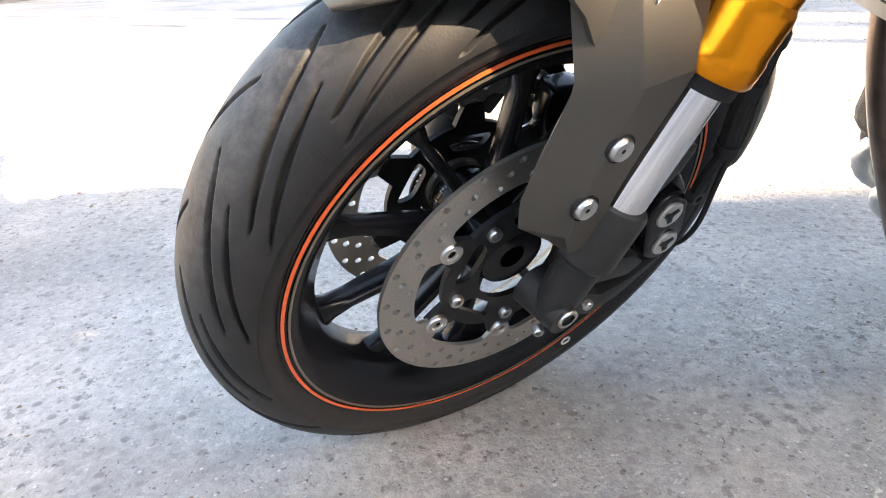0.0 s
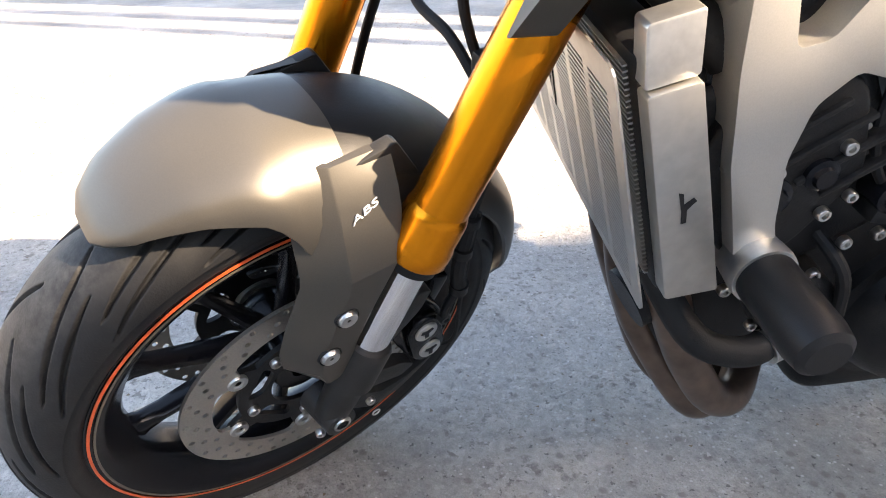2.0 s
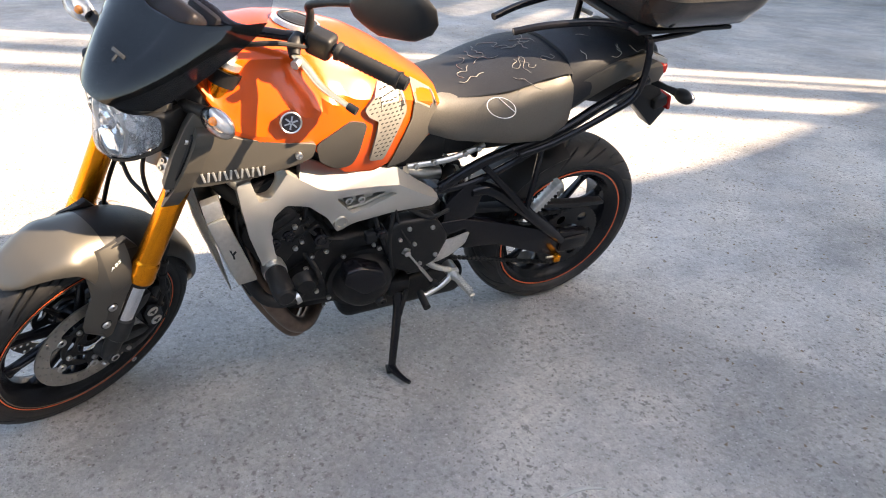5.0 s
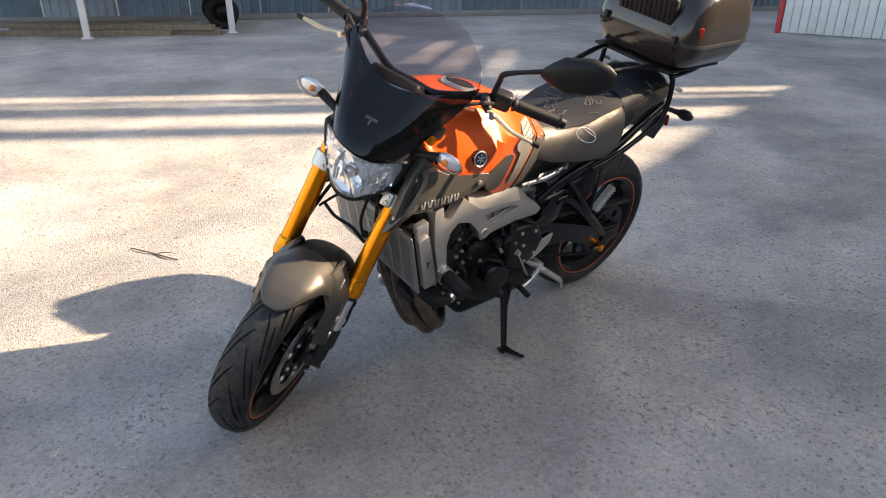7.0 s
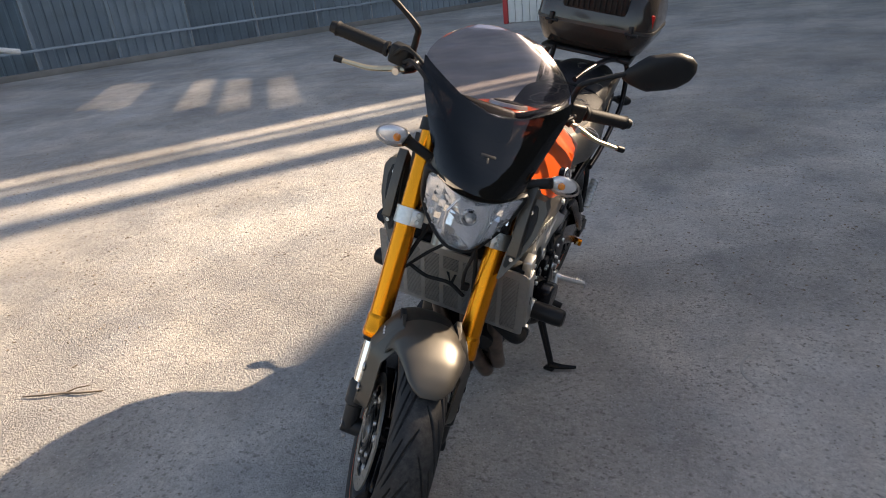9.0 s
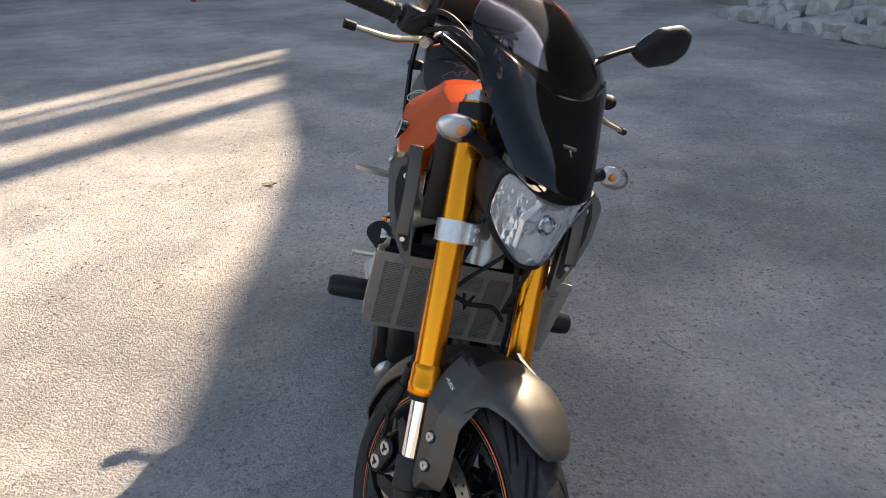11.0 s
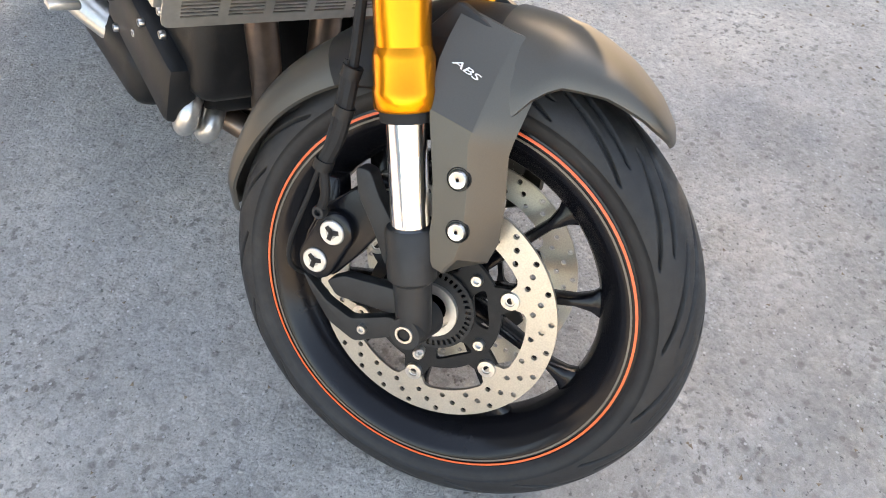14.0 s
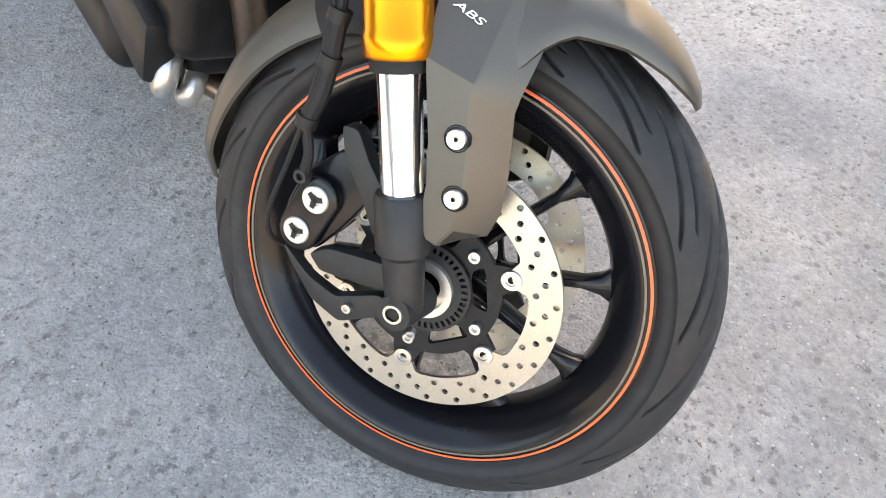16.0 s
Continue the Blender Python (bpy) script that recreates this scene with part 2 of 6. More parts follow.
    L(soil.outputs["Result"], fleck.inputs["A"])
    fleck.inputs["B"].default_value = (0.15, 0.135, 0.12, 1)
    vor, near, sep, pick = N("ShaderNodeTexVoronoi"), N("ShaderNodeMapRange"), N("ShaderNodeSeparateColor"), N("ShaderNodeMapRange")
    vor.inputs["Scale"].default_value = 120
    L(tc.outputs["Object"], vor.inputs["Vector"])
    L(vor.outputs["Distance"], near.inputs["Value"])
    near.inputs["From Min"].default_value, near.inputs["From Max"].default_value, near.inputs["To Min"].default_value, near.inputs["To Max"].default_value = 0.20, 0.34, 1.0, 0.0
    L(vor.outputs["Color"], sep.inputs[0])
    L(sep.outputs[0], pick.inputs["Value"])
    pick.inputs["From Min"].default_value, pick.inputs["From Max"].default_value, pick.inputs["To Max"].default_value = 0.86, 0.95, 0.75
    chip = N("ShaderNodeMix")
    chip.data_type = "RGBA"
    L(times(near.outputs[0], pick.outputs[0]), chip.inputs["Factor"])
    L(fleck.outputs["Result"], chip.inputs["A"])
    chip.inputs["B"].default_value = (0.62, 0.61, 0.60, 1)
    L(chip.outputs["Result"], p.inputs["Base Color"])
    b = N("ShaderNodeBump")
    b.inputs["Strength"].default_value, b.inputs["Distance"].default_value = 0.75, 0.008
    add = N("ShaderNodeMath")
    add.operation = "SUBTRACT"
    L(grain_h, add.inputs[0])
    L(pit_h, add.inputs[1])
    more = N("ShaderNodeMath")
    more.operation = "MULTIPLY_ADD"
    L(coarse_h, more.inputs[0])
    more.inputs[1].default_value = 1.9
    L(add.outputs[0], more.inputs[2])
    dome = N("ShaderNodeMath")
    dome.operation = "MULTIPLY_ADD"
    L(stone_d, dome.inputs[0])
    dome.inputs[1].default_value = -0.9
    L(more.outputs[0], dome.inputs[2])
    L(dome.outputs[0], b.inputs["Height"])
    L(b.outputs[0], p.inputs["Normal"])
    return m


ASPHALT = asphalt()
FENCE = mat("galvanised_blue_sheet", (0.36, 0.42, 0.47), 0.55, 0.2, grain=0.08, grain_scale=3, stain=(0.25, 0.24, 0.22), stain_scale=1.2, stain_amount=0.3)
CONCRETE = mat("rendered_wall", (0.25, 0.235, 0.215), 0.85, 0, grain=0.1, grain_scale=4, stain=(0.25, 0.23, 0.2), stain_scale=0.8, bump=0.3, bump_scale=40)
WHITESHEET = mat("white_painted_sheet", (0.72, 0.72, 0.70), 0.5, 0, grain=0.05, grain_scale=5, stain=(0.5, 0.47, 0.42), stain_scale=3, stain_amount=0.4)
REDPAINT = mat("red_paint", (0.55, 0.05, 0.05), 0.5, 0, grain=0.1, grain_scale=20)
STONE = mat("pale_stone", (0.42, 0.41, 0.38), 0.9, 0, grain=0.2, grain_scale=8, stain=(0.28, 0.26, 0.23), stain_scale=3, bump=0.6, bump_scale=30)
LEAF = mat("dry_leaf", (0.30, 0.24, 0.06), 0.7, 0, grain=0.2, grain_scale=40)
WOOD = mat("weathered_wood", (0.22, 0.17, 0.12), 0.8, 0, grain=0.25, grain_scale=14, bump=0.3, bump_scale=50)


# ---------------------------------------------------------------- mesh helpers
def mesh_of(name, bm, material, smooth=True, angle=35):
    me = bpy.data.meshes.new(name)
    bmesh.ops.recalc_face_normals(bm, faces=bm.faces)
    if smooth:
        for f in bm.faces:
            f.smooth = True
        lim = radians(angle)
        for e in bm.edges:
            if len(e.link_faces) == 2 and e.calc_face_angle(0) > lim:
                e.smooth = False
    bm.to_mesh(me)
    bm.free()
    for m in (material if isinstance(material, (list, tuple)) else [material]):
        me.materials.append(m)
    return me


def part(name, bm, material, parent, label="", m=None, smooth=True, angle=35):
    """Link a bmesh as one mesh object under a thing or a part."""
    ob = new(name, mesh_of(name, bm, material, smooth, angle))
    ob.parent = parent
    if m is not None:
        ob.matrix_basis = m
    if label:
        ob["label"] = label
    return ob


def thing(name, label, category, m=None, group="", kind=""):
    ob = new(name)
    ob.empty_display_size = 0.1
    if m is not None:
        ob.matrix_basis = m
    return tagged(ob, label, category, group, kind)


def flip(bm):
    """Mirror a bmesh in x."""
    for v in bm.verts:
        v.co.x = -v.co.x
    bmesh.ops.reverse_faces(bm, faces=bm.faces)
    return bm


def join(*bms):
    out = bms[0]
    for b in bms[1:]:
        me = bpy.data.meshes.new("tmp")
        b.to_mesh(me)
        b.free()
        out.from_mesh(me)
        bpy.data.meshes.remove(me)
    return out


def bevel(bm, w, seg=2, angle=30):
    es = [e for e in bm.edges if len(e.link_faces) == 2 and e.calc_face_angle(0) > radians(angle)]
    if es and w > 0:
        bmesh.ops.bevel(bm, geom=es, offset=w, segments=seg, affect="EDGES", profile=0.5, clamp_overlap=True)
    return bm


def box(size, m=None, bev=0.0, seg=2):
    bm = bmesh.new()
    bmesh.ops.create_cube(bm, size=1)
    bmesh.ops.scale(bm, vec=size, verts=bm.verts)
    bevel(bm, bev, seg)
    if m is not None:
        bm.transform(m)
    return bm


def at(x, y, z, rx=0, ry=0, rz=0):
    return pose(x, y, z, rx, ry, rz)


def smooth_line(pts, per=6):
    """Points along a Catmull-Rom curve through the given ones."""
    pts = [Vector(p) for p in pts]
    if len(pts) < 3:
        return pts
    out = []
    ext = [2 * pts[0] - pts[1]] + pts + [2 * pts[-1] - pts[-2]]
    for i in range(1, len(ext) - 2):
        p0, p1, p2, p3 = ext[i - 1:i + 3]
        for k in range(per):
            t = k / per
            out.append(0.5 * ((2 * p1) + (p2 - p0) * t + (2 * p0 - 5 * p1 + 4 * p2 - p3) * t * t + (3 * p1 - p0 - 3 * p2 + p3) * t ** 3))
    out.append(pts[-1])
    return out


def loft(rings, caps=True, closed=True):
    """A skin over rings of equally many points."""
    bm = bmesh.new()
    vs = [[bm.verts.new(p) for p in r] for r in rings]
    n = len(vs[0])
    for a, b in zip(vs, vs[1:]):
        for k in range(n if closed else n - 1):
            j = (k + 1) % n
            bm.faces.new((a[k], a[j], b[j], b[k]))
    if caps and closed:
        bm.faces.new(list(reversed(vs[0])))
        bm.faces.new(vs[-1])
    return bm


def tube(pts, r, seg=12, smooth=True, per=6, flat=1.0):
    """A round bar along points; r is one radius or one for each point."""
    if isinstance(r, (int, float)):
        r = [r] * len(pts)
    if smooth and len(pts) > 2:
        n0 = len(pts)
        line = smooth_line(pts, per)
        rr = [float(np.interp(i / per, range(n0), r)) for i in range(len(line))]
    else:
        line, rr = [Vector(p) for p in pts], list(r)
    rings = []
    side = None
    for i, p in enumerate(line):
        d = (line[min(i + 1, len(line) - 1)] - line[max(i - 1, 0)]).normalized()
        if side is None:
            side = d.cross(Vector((0, 0, 1)))
            if side.length < 0.1:
                side = d.cross(Vector((1, 0, 0)))
        side = (side - d * side.dot(d)).normalized()
        up = d.cross(side).normalized()
        rings.append([p + rr[i] * (math.cos(a) * side + flat * math.sin(a) * up) for a in (2 * math.pi * k / seg for k in range(seg))])
    return loft(rings)


def cyl(a, b, r0, r1=None, seg=20, bev=0.0):
    """A round bar from a to b."""
    r1 = r0 if r1 is None else r1
    bm = tube([a, b], [r0, r1], seg, smooth=False)
    if bev:
        bevel(bm, bev, 2, 50)
    return bm


def lathe(profile, seg=48, c=(0, 0, 0), closed=False):
    """Turn a profile of (radius, x) about the x axis."""
    bm = bmesh.new()
    rows = []
    for k in range(seg):
        a = 2 * math.pi * k / seg
        rows.append([bm.verts.new((c[0] + x, c[1] + r * math.cos(a), c[2] + r * math.sin(a))) for r, x in profile])
    m = len(profile)
    for k in range(seg):
        a, b = rows[k], rows[(k + 1) % seg]
        for i in range(m if closed else m - 1):
            j = (i + 1) % m
            bm.faces.new((a[i], a[j], b[j], b[i]))
    return bm


def plate(poly, x0, x1, bev=0.004, seg=2):
    """An outline of (y, z) points, drawn out from x0 to x1, with rounded edges."""
    bm = bmesh.new()
    a = [bm.verts.new((x0, y, z)) for y, z in poly]
    f = bm.faces.new(a)
    r = bmesh.ops.extrude_face_region(bm, geom=[f])
    bmesh.ops.translate(bm, vec=(x1 - x0, 0, 0), verts=[v for v in r["geom"] if isinstance(v, bmesh.types.BMVert)])
    bmesh.ops.recalc_face_normals(bm, faces=bm.faces)
    return bevel(bm, bev, seg)


def round_poly(poly, r=0.01, n=4):
    """The outline with its corners rounded."""
    out = []
    m = len(poly)
    for i in range(m):
        p, a, b = Vector(poly[i]), Vector(poly[i - 1]), Vector(poly[(i + 1) % m])
        da, db = a - p, b - p
        t = min(r, da.length * 0.45, db.length * 0.45)
        s, e = p + da.normalized() * t, p + db.normalized() * t
        for k in range(n + 1):
            u = k / n
            out.append(tuple((1 - u) ** 2 * s + 2 * u * (1 - u) * p + u * u * e))
    return out


def circle(c, r, n=16, a0=0.0):
    return [(c[0] + r * math.cos(a0 + 2 * math.pi * k / n), c[1] + r * math.sin(a0 + 2 * math.pi * k / n)) for k in range(n)]


def holed(loops, x0, x1):
    """A plate in the yz plane with an outer loop and holes, x0 to x1 thick."""
    bm = bmesh.new()
    edges = []
    for lp in loops:
        vs = [bm.verts.new((x0, y, z)) for y, z in lp]
        edges += [bm.edges.new((vs[i], vs[(i + 1) % len(vs)])) for i in range(len(vs))]
    bmesh.ops.triangle_fill(bm, use_beauty=True, use_dissolve=False, edges=edges)
    r = bmesh.ops.extrude_face_region(bm, geom=list(bm.faces))
    bmesh.ops.translate(bm, vec=(x1 - x0, 0, 0), verts=[v for v in r["geom"] if isinstance(v, bmesh.types.BMVert)])
    return bm


def bolt(p, axis, r=0.007, h=0.005, hexed=True):
    """A bolt head with a recessed socket, standing on p along axis."""
    pr = [(0.0001, h * 0.35), (r * 0.45, h * 0.35), (r * 0.5, h), (r * 0.86, h), (r, h * 0.7), (r, -h * 0.3)]
    bm = lathe(pr, 12 if not hexed else 18)
    q = Vector((1, 0, 0)).rotation_difference(Vector(axis)).to_matrix().to_4x4()
    bm.transform(Matrix.Translation(p) @ q)
    return bm


def patch(poly, fn, lift=0.004, cuts=3):
    """A thin skin over the outline (y, z) lying on the surface x = fn(y, z), on the left side."""
    bm = bmesh.new()
    f = bm.faces.new([bm.verts.new((0, y, z)) for y, z in poly])
    bmesh.ops.triangulate(bm, faces=[f])
    bmesh.ops.subdivide_edges(bm, edges=list(bm.edges), cuts=cuts, use_grid_fill=True)
    bmesh.ops.triangulate(bm, faces=bm.faces)
    top = list(bm.faces)
    r = bmesh.ops.extrude_face_region(bm, geom=top)
    moved = {v for v in r["geom"] if isinstance(v, bmesh.types.BMVert)}
    for v in bm.verts:
        v.co.x = -(fn(v.co.y, v.co.z) + (lift if v in moved else -0.002))
    return bm


def words(text, size, m, material, parent, name="lettering", depth=0.0008):
    c = bpy.data.curves.new(name, "FONT")
    c.body, c.size, c.extrude, c.align_x, c.align_y, c.shear = text, size, depth, "CENTER", "CENTER", 0.25
    ob = new(name, c)
    dg = bpy.context.evaluated_depsgraph_get()
    me = bpy.data.meshes.new_from_object(ob.evaluated_get(dg))
    bpy.data.objects.remove(ob)
    me.materials.clear()
    me.materials.append(material)
    o = new(name, me)
    o.parent, o.matrix_basis = parent, m
    return o


# ---------------------------------------------------------------- the yard
def ground_sheet():
    bm = bmesh.new()
    bmesh.ops.create_grid(bm, x_segments=2, y_segments=2, size=150)
    ob = new("ground", mesh_of("ground", bm, ASPHALT, False))
    tagged(ob, "worn grey asphalt yard with pale patches and grit", "ground", kind="structure")


ground_sheet()


def wall_run(name, pts, height, thick, label, material=CONCRETE):
    """A plain wall over a run of ground points."""
    bm = bmesh.new()
    for a, b in zip(pts, pts[1:]):
        a, b = Vector((*a, 0)), Vector((*b, 0))
        d = b - a
        q = box((d.length + thick * 0.5, thick, height), Matrix.Translation((a + b) / 2 + Vector((0, 0, height / 2))) @ Matrix.Rotation(math.atan2(d.y, d.x), 4, "Z"))
        bm = join(bm, q)
    ob = new(name, mesh_of(name, bm, material, False))
    return tagged(ob, label, "wall", kind="structure")


# unseen walls behind the camera, added to shade the near yard and far end
# this one's plan bends so that its shadow traces the shade edge
wall_run("shade_wall_west", [(-6.45, -19.60), (-6.65, -16.35), (-6.80, -15.25), (-7.00, -14.15), (-7.25, -13.15), (-7.35, -12.55), (-7.37, -11.95), (-7.39, -11.50), (-7.38, -11.05), (-7.36, -10.55), (-7.38, -10.05), (-7.55, -9.45), (-7.80, -8.95), (-8.05, -7.95), (-8.40, -6.95), (-11.50, -4.95), (-11.50, 10.00)], 7.5, 0.3, "unseen plain wall added to shade the near part of the yard")
wall_run("wall_low", [(-4.9, -9.0), (-5.9, -4.5), (-6.3, -2.5), (-6.3, 10.0)], 2.0, 0.25, "low rendered yard wall behind a row of stones")


def far_shade_wall():
    """Unseen tall wall, added so its corner bounds the sunlit yard; slits and poles streak it."""
    run, rise = SUN_WAY.x / SUN_WAY.y, math.tan(SUN_ELEV) / SUN_WAY.y
    y0, x0, h, thick = -19.9, -8.98, 24.0, 0.1

    def up(x, y):
        """The place on the wall whose light falls on the ground at x, y."""
        return (x - (y - y0) * run, (y - y0) * rise)
    loops = [[(x0, 0), (45, 0), (45, h), (x0, h)]]
    # slits added to let sun through as light patches on the shaded ground
    for a, b, wide in (((7.15, -3.25), (8.7, -5.2), 0.10), ((6.70, -3.25), (8.2, -5.15), 0.10), ((5.4, -3.3), (7.05, -5.35), 0.16), ((4.6, -3.2), (6.35, -5.3), 0.13), ((4.0, -3.4), (5.6, -5.35), 0.12)):
        p, q = up(*a), up(*b)
        loops.append([(p[0] - wide / 2, p[1]), (p[0] + wide / 2 + 0.06, p[1]), (q[0] + wide / 2 + 0.06, q[1]), (q[0] - wide / 2, q[1])])
    bm = holed(loops, 0, thick)
    bm.transform(Matrix(((0, 1, 0, 0), (-1, 0, 0, y0), (0, 0, 1, 0), (0, 0, 0, 1))))
    tagged(new("shade_wall_south", mesh_of("shade_wall_south", bm, CONCRETE, False)), "unseen tall wall added to shade the far yard, with slits for light patches", "wall", kind="structure")
    # unseen poles, added to cast soft dark streaks over the sunlit ground
    for off, wide in ((0.42, 0.12), (0.92, 0.34), (1.95, 0.26)):
        bm = box((wide, wide, h), at(x0 - off, y0, h / 2))
        tagged(new("streak_pole", mesh_of("streak_pole", bm, CONCRETE, False)), "unseen slender pole added to cast a dark streak on the sunlit ground", "pier", kind="structure")


far_shade_wall()
wall_run("wall_north", [(-11.5, 10.0), (30.0, 14.0)], 2.2, 0.3, "plain wall closing the yard")


def sheet_fence():
    """The sheet fence: posts, rails and ribbed panels along one line."""
    a, b = Vector((20.5, 8.0, 0)), Vector((5.6, -17.2, 0))
    d = (b - a).normalized()
    fence = thing("fence", "grey-blue ribbed sheet metal fence on a low kerb", "fence", Matrix.Translation(a) @ Matrix.Rotation(math.atan2(d.y, d.x), 4, "Z"), kind="structure")
    n = int((b - a).length / 1.5)
    bm = bmesh.new()
    xs, prof = 0.0, []
    while xs < 1.46:
        for dx, dy in ((0.0, 0.0), (0.09, 0.0), (0.105, 0.018), (0.135, 0.018), (0.15, 0.0)):
            prof.append((xs + dx, dy))
        xs += 0.1825
    lo = [bm.verts.new((x, y, 0.10)) for x, y in prof]
    hi = [bm.verts.new((x, y, 2.55)) for x, y in prof]
    for k in range(len(prof) - 1):
        bm.faces.new((lo[k], lo[k + 1], hi[k + 1], hi[k]))
    bmesh.ops.solidify(bm, geom=list(bm.faces), thickness=0.004)
    panel = mesh_of("panel", bm, FENCE, False)
    post = mesh_of("post", box((0.06, 0.06, 2.6), at(0, 0, 1.3), 0.004), FENCE, False)
    for k in range(n):
        for nm, me, x, y in (("panel", panel, 0.03, -0.02), ("post", post, 0.0, 0.06)):
            o = new(nm, me)
            o.parent, o.location = fence, (k * 1.5 + x, y, 0)
    part("kerb", box(((b - a).length, 0.14, 0.12), at((b - a).length / 2, 0.0, 0.06), 0.01), CONCRETE, fence)
    for z in (0.5, 2.2):
        part("rail", box(((b - a).length, 0.03, 0.05), at((b - a).length / 2, -0.055, z), 0.004), FENCE, fence)


sheet_fence()


def trailer():
    """x runs along the trailer to its axle, y across it, away from the motorcycle."""
    t = thing("trailer", "white flatbed trailer on steel legs and two wheels", "trailer", at(11.43, -0.89, 0, 0, 0, -108.7))
    part("bed", box((4.4, 2.3, 0.10), at(0.75, 1.05, 1.09), 0.02), WHITESHEET, t)
    for y in (-0.12, 2.22):
        part("side_board", box((4.4, 0.04, 0.36), at(0.75, y, 1.30), 0.01), WHITESHEET, t)
    for x in (-1.2, 0.1, 1.4, 2.7):
        part("cross_beam", box((0.08, 2.2, 0.08), at(x, 1.05, 1.0), 0.008), CAST, t)
    for x in (0.0, 2.43):
        leg = part("leg", box((0.11, 0.11, 1.05), at(x, 0.0, 0.525), 0.008), WHITESHEET, t)
        part("foot", box((0.18, 0.18, 0.02), at(x, 0.0, 0.01), 0.004), WHITESHEET, leg)
    for y, r, hub in ((0.82, 0.31, CAST), (2.03, 0.31, WOOD)):
        w = part("wheel", lathe([(r * 0.55, -0.05), (r * 0.62, -0.07), (r * 0.64, 0.06), (r * 0.5, 0.03), (r * 0.3, -0.03), (0.03, -0.05), (0.03, 0.05), (r * 0.45, 0.06)], 28, closed=True), hub, t, "dull steel wheel", m=at(2.35, y, r, 0, 0, 90))
        part("tyre", lathe([(r * 0.62, -0.07), (r * 0.8, -0.095), (r * 0.94, -0.085), (r, -0.05), (r, 0.05), (r * 0.94, 0.085), (r * 0.8, 0.095), (r * 0.62, 0.07)], 36, closed=True), RUBBER, w)
    part("axle", cyl((2.35, 0.82, 0.31), (2.35, 2.03, 0.31), 0.035), CAST, t)
    for y in (1.1, 1.8):
        part("hanger", box((0.08, 0.06, 0.66), at(2.35, y, 0.66), 0.005), CAST, t)
    part("drawbar", tube([(2.9, 1.0, 1.0), (3.6, 1.0, 0.75), (4.2, 1.0, 0.60)], 0.05, smooth=False), WHITESHEET, t)


trailer()


def planks():
    rnd = random.Random(4)
    base = at(12.75, -0.75, 0, 0, 0, 47)
    me = mesh_of("plank", box((3.8, 0.18, 0.09), None, 0.01), WOOD, False)
    for k in range(7):
        o = new("plank", me)
        o.matrix_basis = base @ at(-0.8 + rnd.uniform(-0.5, 0.5), -0.3 + 0.24 * (k % 4), 0.045 + 0.09 * (k // 4), 0, 0, rnd.uniform(-3, 3))
        tagged(o, "long weathered plank lying on the asphalt by the fence", "plank", "planks on the ground")


planks()


def barrier():
    """The low white ribbed barrier with red ends at the far end of the yard."""
    a, b = Vector((3.95, -10.75, 0)), Vector((1.9, -10.95, 0))
    d = b - a
    t = thing("barrier", "low white ribbed sheet barrier with red edging", "barrier", Matrix.Translation(a) @ Matrix.Rotation(math.atan2(d.y, d.x), 4, "Z"))
    L = d.length
    n = 14
    for k in range(n):
        part("panel", box((L / n - 0.012, 0.03, 0.8), at((k + 0.5) * L / n, 0, 0.42), 0.006), WHITESHEET, t)
    part("top_rail", box((L, 0.05, 0.07), at(L / 2, 0, 0.86), 0.01), WHITESHEET, t)
    for x in (-0.05, L + 0.05):
        part("post", box((0.09, 0.09, 1.0), at(x, 0, 0.5), 0.01), REDPAINT, t, "red painted post")
    for x in (0.3, 1.1, 1.8):
        part("red_band", box((0.35, 0.06, 0.075), at(x, 0, 0.865), 0.01), REDPAINT, t, "red painted band")


barrier()


def rubble():
    rnd = random.Random(9)
    for k in range(46):
        bm = bmesh.new()
        bmesh.ops.create_icosphere(bm, subdivisions=2, radius=1)
        sc = Vector((rnd.uniform(0.16, 0.36), rnd.uniform(0.14, 0.26), rnd.uniform(0.10, 0.2)))
        off = Vector((rnd.uniform(0, 50), rnd.uniform(0, 50), 0))
        for v in bm.verts:
            c = v.co.copy()
            for ax in range(3):
                c[ax] = max(-0.72, min(0.72, c[ax]))
            c *= 1 + 0.3 * noise.noise(c * 1.4 + off)
            v.co = Vector((c.x * sc.x, c.y * sc.y, c.z * sc.z))
        row = k % 3
        f = (k // 3) / 15
        o = new("stone", mesh_of("stone", bm, STONE, True, 25))
        o.matrix_basis = at(-4.45 - 0.9 * f - 0.34 * row, -7.0 + 3.6 * f + rnd.uniform(-0.1, 0.1), sc.z * 0.6 + row * 0.12, rnd.uniform(-10, 10), rnd.uniform(-10, 10), rnd.uniform(0, 180))
        tagged(o, "rough pale stone block lying at the foot of the wall", "stone", "stones along the wall")


rubble()


